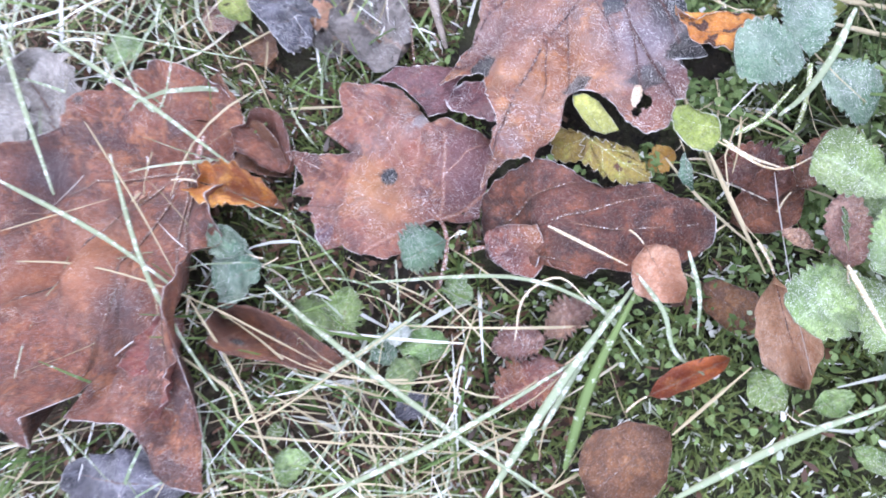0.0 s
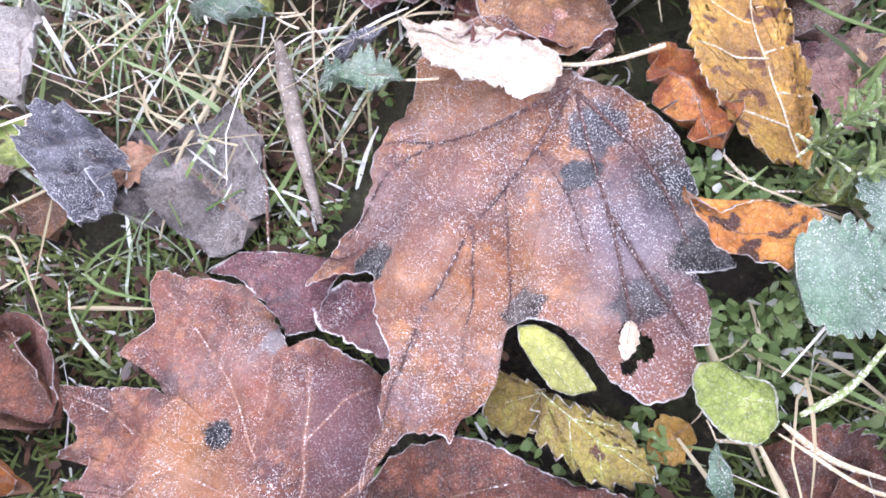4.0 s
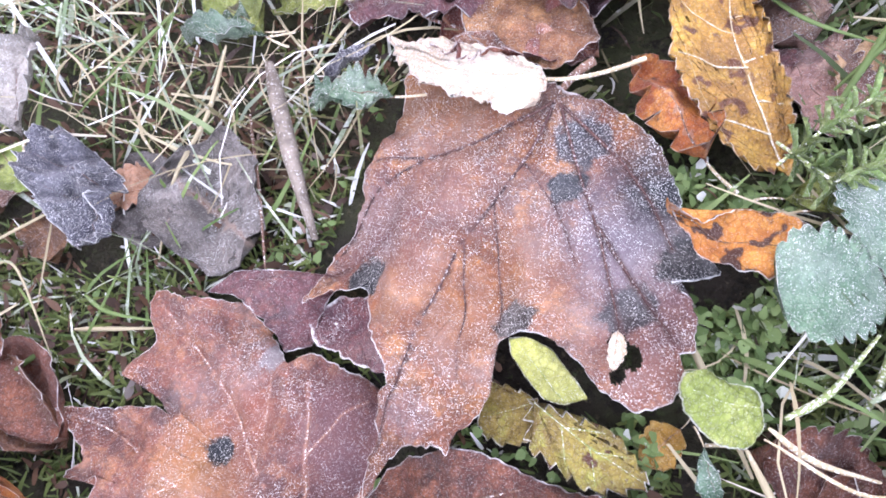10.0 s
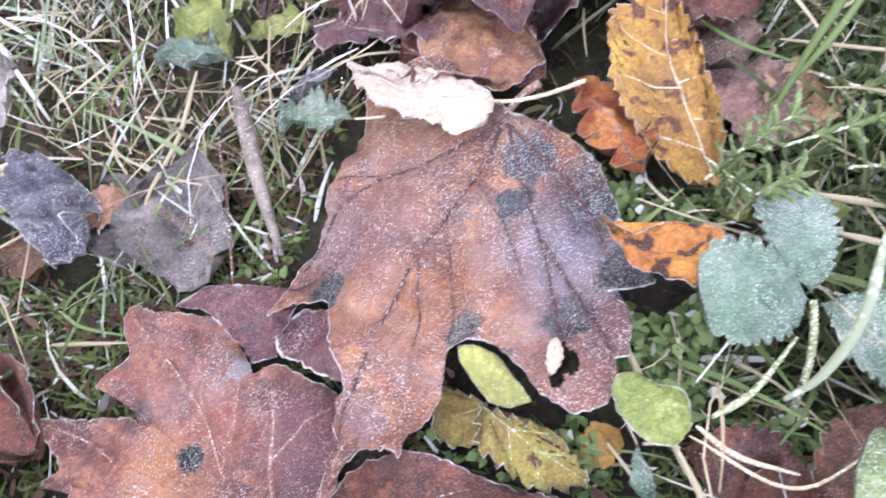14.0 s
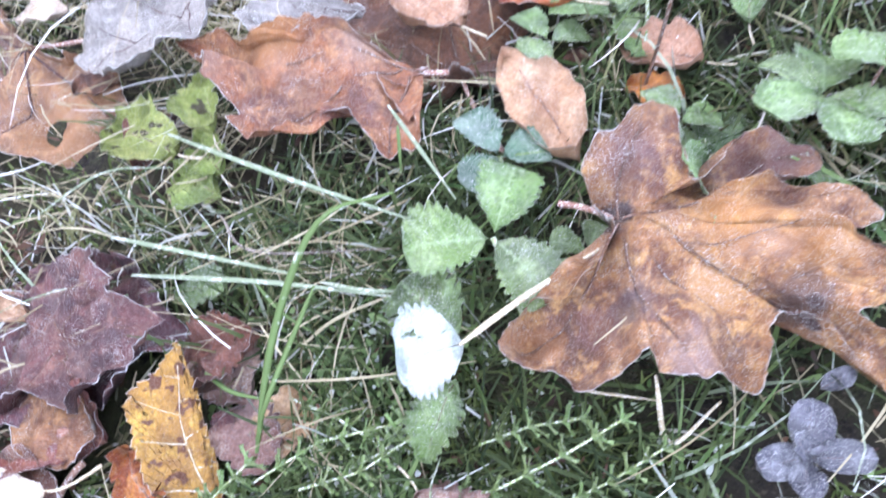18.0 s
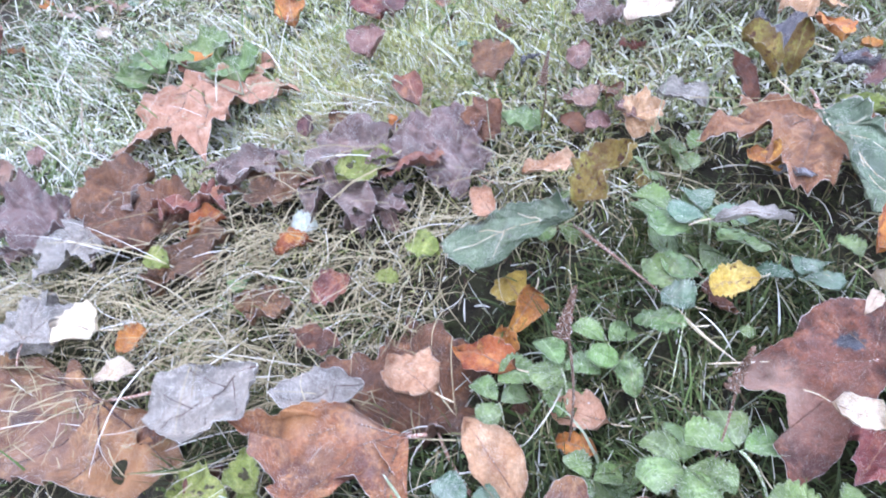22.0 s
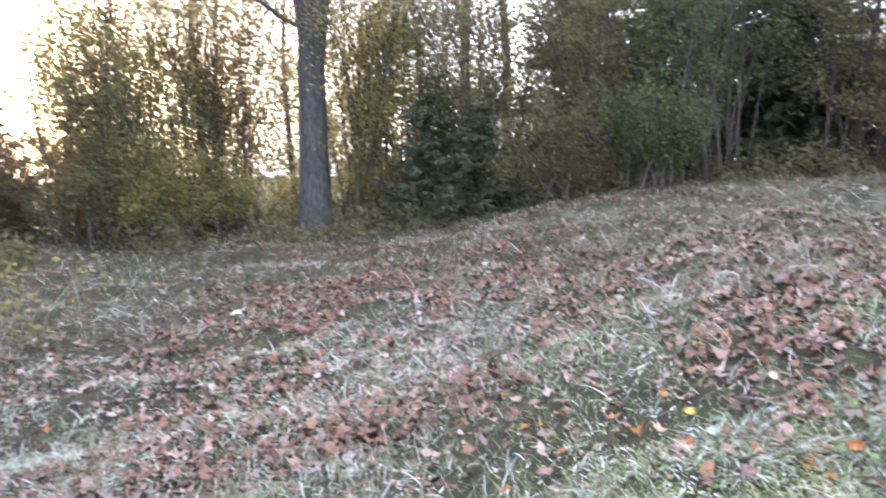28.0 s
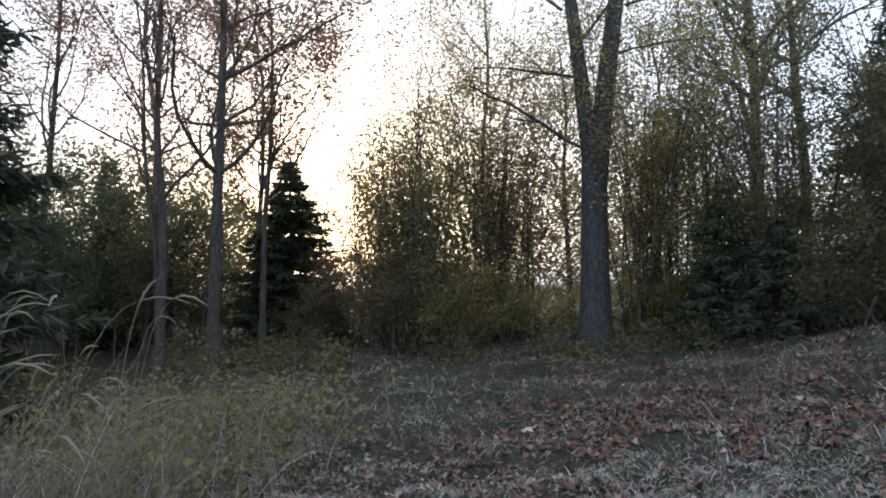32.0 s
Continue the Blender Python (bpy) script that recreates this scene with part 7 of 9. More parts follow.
long_blade("grass_blade", ((0.1877, 0.4485, 0.050), (0.2936, 0.3632, 0.050)), 0.0038, GRASS_FROST, "long green grass blade with frost flecks")
long_blade("grass_blade", ((0.1981, 0.4134, 0.050), (0.2753, 0.3643, 0.055), (0.3425, 0.3272, 0.050)), 0.0036, GRASS_FROST, "long grass blade white with frost")
long_blade("grass_blade", ((0.2572, 0.4351, 0.030), (0.2727, 0.3980, 0.035), (0.3513, 0.3673, 0.030)), 0.0022, WOOD, "crooked twig furred with frost")
long_blade("grass_blade", ((0.3546, 0.2744, 0.085), (0.3980, 0.2910, 0.070), (0.4550, 0.3048, 0.060)), 0.0036, STALK_PALE, "thick strawberry stalk furred with frost")
long_blade("grass_blade", ((0.4188, 0.2453, 0.030), (0.4501, 0.2249, 0.030)), 0.0018, STALK_PALE, "pale bare stalk on leaves")
long_blade("grass_blade", ((0.4440, 0.2329, 0.050), (0.4492, 0.2059, 0.020), (0.4695, 0.2114, 0.040)), 0.003, STALK_PALE, "bent bare pale stalk")
long_blade("grass_blade", ((0.3672, 0.4176, 0.070), (0.3655, 0.4000, 0.050)), 0.0024, GRASS, "long green grass blade with frost flecks")
long_blade("grass_blade", ((0.1370, 0.5034, 0.050), (0.1898, 0.4929, 0.060), (0.2346, 0.4717, 0.050)), 0.0018, GRASS_FROST, "long grass blade white with frost")
long_blade("grass_blade", ((0.3689, 0.4421, 0.060), (0.3901, 0.3707, 0.050)), 0.003, GRASS_FROST, "long grass blade white with frost")
long_blade("grass_blade", ((0.3658, 0.2036, 0.020), (0.3961, 0.1860, 0.020), (0.4224, 0.1669, 0.010)), 0.0018, STRAW, "pale dry straw stalk lying across the grass")
long_blade("grass_blade", ((0.3753, 0.1813, 0.030), (0.3949, 0.1999, 0.030)), 0.003, GRASS_FROST, "long green grass blade with frost flecks")
long_blade("grass_blade", ((0.1356, 0.8246, 0.060), (0.2863, 0.8460, 0.070), (0.3477, 0.8466, 0.070), (0.4580, 0.8483, 0.050)), 0.0012, STRAW, "pale dry straw stalk lying across the grass")
long_blade("grass_blade", ((0.3353, 0.8633, 0.070), (0.4426, 0.7423, 0.060), (0.5127, 0.6862, 0.040)), 0.0012, STRAW, "pale dry straw stalk lying across the grass")
long_blade("grass_blade", ((0.6169, 0.5870, 0.100), (0.6261, 0.5252, 0.090), (0.6498, 0.4723, 0.060)), 0.0036, STALK_BROWN, "thick brown leaf stalk")
long_blade("grass_blade", ((0.6498, 0.4723, 0.060), (0.6562, 0.4304, 0.050), (0.6771, 0.3947, 0.030)), 0.0034, STALK_PALE, "pale leaf stalk with frost")
long_blade("grass_blade", ((0.8331, 0.7577, 0.060), (0.9699, 0.6564, 0.060)), 0.0014, STRAW, "pale dry straw stalk lying across the grass")
long_blade("grass_blade", ((0.1564, 0.7991, 0.060), (0.2671, 0.8136, 0.070), (0.3880, 0.7578, 0.060)), 0.0012, STRAW, "pale dry straw stalk lying across the grass")
long_blade("grass_blade", ((0.3292, 0.6827, 0.060), (0.4222, 0.6512, 0.060), (0.5121, 0.6485, 0.050)), 0.0012, STRAW, "pale dry straw stalk lying across the grass")
long_blade("grass_blade", ((0.6074, 0.5753, 0.100), (0.5987, 0.5411, 0.060), (0.5980, 0.4975, 0.030)), 0.0008, STRAW, "pale dry straw stalk lying across the grass")
long_blade("grass_blade", ((0.1941, 0.9074, 0.080), (0.3121, 0.9024, 0.090), (0.3452, 0.9617, 0.080)), 0.001, STRAW, "pale dry straw stalk lying across the grass")
long_blade("grass_blade", ((0.3671, 0.6223, 0.030), (0.4030, 0.6789, 0.070), (0.4423, 0.6941, 0.070)), 0.0014, STRAW, "pale dry straw stalk lying across the grass")
long_blade("grass_blade", ((0.6252, 0.4049, 0.020), (0.6403, 0.4359, 0.080)), 0.0014, STALK_GREEN, "green leaf stalk with frost")
long_blade("grass_blade", ((0.6450, 0.3976, 0.050), (0.6865, 0.3715, 0.050)), 0.002, STALK_PALE, "pale leaf stalk with frost")
seed_head(0.5409, 0.4178, 0.4725, 0.3906, 0.24, "dry brown seed head on a thin black stalk")
seed_head(0.6036, 0.3232, 0.6130, 0.3485, 0.12, "small dry seed head on a leaning stalk")
seed_head(0.7353, 0.8622, 0.7025, 0.8248, 0.12, "dry brown seed head in grass")
bedstraw(((0.3296, 0.2277, 0.030), (0.3569, 0.2137, 0.040), (0.3959, 0.2165, 0.045), (0.4317, 0.2227, 0.040)), "bedstraw with whorls of narrow green leaves")
bedstraw(((0.3621, 0.2414, 0.025), (0.3882, 0.2388, 0.030), (0.4154, 0.2314, 0.030)), "bedstraw with whorls of narrow green leaves")
bedstraw(((0.2910, 0.2560, 0.020), (0.3141, 0.2559, 0.030), (0.3296, 0.2684, 0.030)), "bedstraw with whorls of narrow green leaves")
bedstraw(((0.3911, 0.1990, 0.020), (0.4135, 0.1993, 0.025), (0.4449, 0.2038, 0.030)), "bedstraw with whorls of narrow green leaves")
bedstraw(((0.2458, 0.2652, 0.030), (0.2826, 0.2721, 0.035), (0.3261, 0.2674, 0.030)), "bedstraw with whorls of narrow green leaves")
bedstraw(((0.2671, 0.2529, 0.030), (0.2998, 0.2490, 0.035), (0.3473, 0.2616, 0.030)), "bedstraw with whorls of narrow green leaves")
bedstraw(((0.2736, 0.3083, 0.020), (0.2948, 0.2840, 0.030), (0.3157, 0.2561, 0.030)), "bedstraw with whorls of narrow green leaves")
bedstraw(((0.3208, 0.3018, 0.020), (0.3390, 0.2867, 0.030), (0.3498, 0.2693, 0.030)), "bedstraw with whorls of narrow green leaves")
bedstraw(((0.2092, 0.2512, 0.030), (0.2217, 0.2594, 0.040), (0.2470, 0.2742, 0.040)), "bedstraw with whorls of narrow green leaves")
bedstraw(((0.2123, 0.2615, 0.030), (0.2189, 0.2377, 0.040), (0.2367, 0.2442, 0.040)), "bedstraw with whorls of narrow green leaves")
bedstraw(((0.2790, 0.3066, 0.020), (0.2976, 0.2693, 0.020), (0.3056, 0.2445, 0.020)), "bedstraw with whorls of narrow green leaves")
long_blade("grass_blade", ((-0.2026, 0.1963, 0.050), (-0.1662, 0.1172, 0.060), (-0.1362, 0.0684, 0.060), (-0.1021, 0.0236, 0.050)), 0.0034, GRASS_FROST, "long grass blade white with frost")
long_blade("grass_blade", ((-0.2232, 0.3081, 0.050), (-0.1692, 0.2262, 0.050), (-0.1604, 0.3233, 0.050)), 0.0018, GRASS_FROST, "long green grass blade with frost flecks")
long_blade("grass_blade", ((-0.0522, 0.0227, 0.030), (-0.0080, 0.0486, 0.040), (0.0235, 0.0694, 0.040)), 0.004, GRASS_FROST, "long grass blade white with frost")
long_blade("grass_blade", ((0.1169, 0.0743, 0.040), (0.1302, 0.0568, 0.040), (0.1460, 0.0346, 0.030)), 0.0026, GRASS_FROST, "long green grass blade with frost flecks")
long_blade("grass_blade", ((0.1392, 0.0831, 0.050), (0.1512, 0.0616, 0.050), (0.1591, 0.0403, 0.040), (0.1784, 0.0271, 0.030)), 0.003, GRASS_FROST, "long grass blade white with frost")
long_blade("grass_blade", ((0.1667, 0.0949, 0.045), (0.1708, 0.0709, 0.045), (0.1743, 0.0506, 0.030)), 0.003, GRASS_FROST, "long grass blade white with frost")
long_blade("grass_blade", ((0.0791, 0.0514, 0.030), (0.0820, 0.0746, 0.045), (0.1017, 0.0844, 0.045), (0.1243, 0.0668, 0.030)), 0.0016, STALK_PALE, "thin pinkish stalk among the leaves")
long_blade("grass_blade", ((0.5366, 1.0573, 0.050), (0.4909, 0.7099, 0.060), (0.6364, 0.8597, 0.050)), 0.0009, STRAW, "pale dry straw stalk lying across the grass")
long_blade("grass_blade", ((0.2081, 0.8249, 0.060), (0.3376, 0.8292, 0.080), (0.4831, 0.7299, 0.060)), 0.001, STRAW, "pale dry straw stalk lying across the grass")
long_blade("grass_blade", ((0.1465, 0.7568, 0.050), (0.2292, 0.7979, 0.070), (0.3722, 0.8138, 0.080)), 0.001, STRAW, "pale dry straw stalk lying across the grass")
long_blade("grass_blade", ((0.2181, 0.7048, 0.050), (0.3319, 0.7642, 0.070), (0.4531, 0.7774, 0.060)), 0.0009, STRAW, "pale dry straw stalk lying across the grass")
long_blade("grass_blade", ((0.6230, 0.5941, 0.050), (0.6869, 0.4833, 0.050), (0.7298, 0.4226, 0.040)), 0.001, GRASS_FROST, "long green grass blade with frost flecks")
long_blade("grass_blade", ((0.5805, 0.4467, 0.030), (0.6462, 0.4491, 0.070), (0.7007, 0.4651, 0.080)), 0.0011, GRASS_FROST, "long green grass blade with frost flecks")
long_blade("grass_blade", ((0.8608, 0.6848, 0.050), (0.8627, 0.6522, 0.090), (0.9549, 0.6491, 0.070)), 0.0012, STRAW, "pale dry straw stalk lying across the grass")
long_blade("grass_blade", ((0.7004, 0.9879, 0.050), (0.6109, 0.7363, 0.080), (0.7161, 0.7972, 0.050)), 0.0009, GRASS_FROST, "long green grass blade with frost flecks")
long_blade("grass_blade", ((0.7824, 0.6124, 0.050), (0.8044, 0.6490, 0.130), (0.8198, 0.6749, 0.160)), 0.0009, GRASS_FROST, "long green grass blade with frost flecks")
long_blade("grass_blade", ((0.7423, 0.6517, 0.050), (0.7520, 0.6592, 0.120), (0.7997, 0.7191, 0.150)), 0.0009, GRASS_FROST, "long green grass blade with frost flecks")


# ---- grass ----
def blades(name, x, y, base, heading, length, width, rise, droop, material, label, category="grass", steps=5, wave=.12, seed=0, kind="stuff", free=0.0):
    """Many blades as one mesh, free: the share kept off the leaves: each a tapering strip that leaves the ground at the angle rise (degrees) and droops by that many on its way."""
    rs = np.random.RandomState(seed)
    n = len(x)
    s = np.linspace(0, 1, steps)
    ang = np.radians(rise)[:, None] - np.radians(droop)[:, None] * s[None, :]
    ds = (length / (steps - 1))[:, None]
    run = np.cumsum(np.cos(ang) * ds, 1) - np.cos(ang) * ds
    up = np.cumsum(np.sin(ang) * ds, 1) - np.sin(ang) * ds
    turn = heading[:, None] + wave * rs.randn(n, 1) * s[None, :] * 3
    hx, hy = np.cumsum(np.cos(turn) * np.cos(ang) * ds, 1), np.cumsum(np.sin(turn) * np.cos(ang) * ds, 1)
    hx, hy = hx - hx[:, :1], hy - hy[:, :1]
    cx, cy, cz = x[:, None] + hx, y[:, None] + hy, base[:, None] + up
    if free:
        k = ~under_leaf(cx, cy, BARE).any(1) & (~under_leaf(cx, cy, COVERED).any(1) | (rs.rand(n) > free))
        cx, cy, cz, turn, width = cx[k], cy[k], cz[k], turn[k], width[k]
        n = len(cx)
    w = width[:, None] * (np.clip(1.25 - s, .12, 1) * np.clip(.55 + s * 2, 0, 1))[None, :]
    roll = rs.rand(n, 1) * 2 - 1
    px, py, pz = -np.sin(turn) * w, np.cos(turn) * w, roll * w
    L = np.stack([cx - px, cy - py, cz - pz], -1)
    R = np.stack([cx + px, cy + py, cz + pz], -1)
    V = np.stack([L, R], 2).reshape(-1, 3)
    k = (np.arange(n)[:, None] * steps * 2 + np.arange(steps - 1)[None, :] * 2).ravel()
    F = np.stack([k, k + 1, k + 3, k + 2], -1)
    ob = part(name, raw_mesh(name, V, F), material)
    return tagged(ob, label, category, kind=kind)


def strew(n, x0, x1, y0, y1, seed, keep=None):
    rs = np.random.RandomState(seed)
    x, y = rs.uniform(x0, x1, n), rs.uniform(y0, y1, n)
    if keep is not None:
        k = rs.rand(n) < keep(x, y)
        x, y = x[k], y[k]
    return x, y, rs


def near_sward():
    # thin pale straw lying in drifts, each drift combed one way
    drift = lambda x, y: .04 + .96 * (vnoise(x * 5, y * 5, 7) > .56 - .10 * (y > .42) * (y < 1.3) * (x < .62) - .14 * (x < .06) * (y > .22) + .12 * (x > .15) * (y < .5) + .06 * (y < .10))
    x, y, rs = strew(26000, -.55, 1.6, -.3, 2.2, 11, drift)
    n = len(x)
    comb = 9 * vnoise(x * 2.1, y * 2.1, 41) + rs.randn(n) * .9
    blades("straw", x, y, rough_z(x, y) + rs.uniform(.0, .026, n), comb, rs.uniform(.03, .12, n), rs.uniform(.0003, .0009, n), rs.uniform(-2, 24, n), rs.uniform(0, 60, n), STRAW, "tangle of thin pale dry straw on the ground", wave=.26, steps=6, seed=1, free=.7)
    # dry grass hanging over the hummock
    rs = np.random.RandomState(17)
    n = 420
    x, y = rs.uniform(.10, .58, n), rs.normal(.86, .09, n)
    y = y - .25 * (x - .34)
    blades("straw", x, y, rough_z(x, y) + rs.uniform(.01, .06, n), radians(225) + rs.randn(n) * .75, rs.uniform(.06, .22, n), rs.uniform(.0004, .0009, n), rs.uniform(0, 35, n), rs.uniform(25, 70, n), STRAW, "dry pale grass combed down over a hummock", seed=7, steps=6, free=.7)
    # green blades
    x, y, rs = strew(15000, -.5, 1.7, -.3, 2.2, 12, lambda x, y: .08 + .92 * (vnoise(x * 5, y * 5, 8) > .48 + .16 * (y > .55) * (y < 1.0) * (x < .6)))
    n = len(x)
    comb = 9 * vnoise(x * 3, y * 3, 42) + rs.randn(n) * .7
    blades("grass", x, y, rough_z(x, y), comb, rs.uniform(.03, .085, n), rs.uniform(.0006, .0016, n), rs.uniform(20, 75, n), rs.uniform(10, 90, n), GRASS, "short green grass between the fallen leaves", seed=2, free=.7)
    west = lambda x, y: .05 + .95 * (vnoise(x * 4, y * 4, 9) > .56 - .3 * (x < .0) * (y > .2) - .3 * (x < -.12) - .25 * (y > .95) + .12 * (y > .5) * (y < .95) + .12 * (y < .10))
    x, y, rs = strew(21000, -.6, 1.7, -.3, 2.2, 13, west)
    n = len(x)
    comb = 9 * vnoise(x * 2.6, y * 2.6, 43) + rs.randn(n) * 1.0
    blades("frosted_grass", x, y, rough_z(x, y), comb, rs.uniform(.04, .12, n), rs.uniform(.0004, .0011, n) * (1 + .5 * (x < -.1)), rs.uniform(10, 60, n), rs.uniform(20, 110, n), GRASS_FROST, "thin grass white with hoar frost", wave=.2, seed=3, free=.7)
    # green blades thick by the bank, its shade put into their dark colour
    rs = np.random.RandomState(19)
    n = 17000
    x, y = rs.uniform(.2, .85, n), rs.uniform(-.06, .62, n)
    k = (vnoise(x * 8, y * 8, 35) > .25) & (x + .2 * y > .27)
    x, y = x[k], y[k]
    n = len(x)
    blades("shade_grass", x, y, rough_z(x, y), rs.uniform(0, 6.28, n), rs.uniform(.018, .06, n), rs.uniform(.0005, .0014, n), rs.uniform(15, 75, n), rs.uniform(0, 90, n), SHADE_TINTED_GRASS, "fine green grass, coloured darker for shade", seed=9, free=.7)
    # round-leaved herb carpet east of the big leaf
    rs = np.random.RandomState(18)
    n = 15000
    x, y = rs.normal(.25, .085, n), rs.normal(.19, .085, n)
    k = (vnoise(x * 16, y * 16, 33) > .25)
    x, y = x[k], y[k]
    n = len(x)
    blades("herb_carpet", x, y, rough_z(x, y) + rs.uniform(0, .010, n), rs.uniform(0, 6.28, n), rs.uniform(.0035, .007, n), rs.uniform(.0014, .0026, n), rs.uniform(0, 50, n), rs.uniform(0, 60, n), HERB, "carpet of tiny round green leaves", "herb", steps=4, seed=8, free=.7)
    # moss and the smallest herbs, a carpet under all
    rs = np.random.RandomState(14)
    n = 110000
    x, y = rs.uniform(-.5, 1.5, n), rs.uniform(-.3, 1.7, n)
    k = (rs.rand(n) < .3 + .7 * (vnoise(x * 9, y * 9, 21) > .40))
    x, y = x[k], y[k]
    n = len(x)
    blades("moss", x, y, rough_z(x, y) - .002, rs.uniform(0, 6.28, n), rs.uniform(.005, .016, n), rs.uniform(.0006, .0018, n), rs.uniform(10, 90, n), rs.uniform(0, 80, n), MOSS, "cushions of green moss on the soil", "moss", steps=3, seed=4, free=.7)
    # thicker moss in the hollow south of the big leaf
    rs = np.random.RandomState(20)
    n = 42000
    x, y = rs.uniform(-.16, .46, n), rs.uniform(-.2, .30, n)
    k = (vnoise(x * 11, y * 11, 28) > .34)
    x, y = x[k], y[k]
    n = len(x)
    blades("moss", x, y, rough_z(x, y) - .001, rs.uniform(0, 6.28, n), rs.uniform(.005, .014, n), rs.uniform(.0005, .0013, n), rs.uniform(20, 90, n), rs.uniform(0, 90, n), MOSS, "fine moss in the hollow under the leaves", "moss", steps=3, seed=10, free=.7)
    # bright moss hummock in the clearing
    rs = np.random.RandomState(15)
    n = 26000
    x, y = rs.normal(.66, .17, n), rs.normal(1.20, .20, n)
    k = rs.rand(n) < .2 + .8 * (vnoise(x * 12, y * 12, 25) > .38)
    x, y = x[k], y[k]
    n = len(x)
    blades("bright_moss", x, y, rough_z(x, y) + .004, rs.uniform(0, 6.28, n), rs.uniform(.010, .032, n), rs.uniform(.0010, .0022, n), rs.uniform(30, 90, n), rs.uniform(0, 80, n), MOSS_BRIGHT, "bright yellow-green moss hummock", "moss", steps=3, seed=5, free=.7)
    # crumbs of dead leaf
    rs = np.random.RandomState(16)
    n = 24000
    x, y = rs.uniform(-.5, 1.6, n), rs.uniform(-.3, 2.0, n)
    x[:9000], y[:9000] = rs.uniform(-.35, .12, 9000), rs.uniform(-.2, .55, 9000)
    n = len(x)
    blades("leaf_crumbs", x, y, rough_z(x, y) + rs.uniform(0, .010, n), rs.uniform(0, 6.28, n), rs.uniform(.005, .014, n), rs.uniform(.0006, .0022, n), rs.uniform(-15, 50, n), rs.uniform(-60, 120, n), CRUMB, "crumbs of brown dead leaf", "leaves", steps=4, seed=6, free=.7)
    # fine straw matted over the hummock, and short grass between the litter
    rs = np.random.RandomState(61)
    n = 9000
    x, y = rs.uniform(-.1, .85, n), rs.uniform(.5, 1.12, n)
    k = vnoise(x * 6, y * 6, 52) > .34 + .5 * np.clip((x - .5) * 3, 0, 1)
    x, y = x[k], y[k]
    n = len(x)
    blades("straw", x, y, rough_z(x, y) + rs.uniform(.0, .03, n), radians(205) + rs.randn(n) * .6, rs.uniform(.03, .12, n), rs.uniform(.0004, .0009, n), rs.uniform(-5, 30, n), rs.uniform(0, 60, n), STRAW, "fine pale straw matted over the hummock", wave=.22, steps=5, seed=62, free=.75)
    n = 22000
    x, y = rs.uniform(.0, 1.35, n), rs.uniform(.3, 1.25, n)
    k = vnoise(x * 7, y * 7, 53) > .28
    x, y = x[k], y[k]
    n = len(x)
    blades("grass", x, y, rough_z(x, y), rs.uniform(0, 6.28, n), rs.uniform(.015, .05, n), rs.uniform(.0006, .0014, n), rs.uniform(10, 80, n), rs.uniform(0, 90, n), WILTED, "short grass, green and withered, between the fallen leaves", seed=63, free=.7)


WILTED = blade_material("wilted_grass", (.11, .08, .045), (.26, .27, .12), .26, whole=.6)
# grass green darkened to stand in for the shade by the bank
SHADE_TINTED_GRASS = blade_material("shade_grass", (.025, .045, .014), (.11, .145, .05), .08)
CRUMB = blade_material("leaf_crumbs", (.03, .015, .010), (.14, .07, .04), .10, .1, whole=.2)
HERB = blade_material("tiny_green_leaves", (.08, .14, .04), (.24, .34, .13), .14, scale=400)
LITTER_BROWN = blade_material("litter_brown", (.075, .034, .026), (.24, .12, .075), .26, .1, whole=.15)
near_sward()


STRAW_PINK = blade_material("weathered_straw", (.24, .19, .14), (.42, .35, .28), .3)


MOSS_HOAR = blade_material("hoar_moss", (.20, .25, .09), (.46, .48, .24), .42, scale=300)


FAR_FROST = blade_material("far_frosted_grass", (.14, .17, .10), (.32, .34, .25), .42, whole=.7)
WITHERED_FAR = blade_material("far_withered_grass", (.13, .11, .07), (.27, .22, .15), .2)


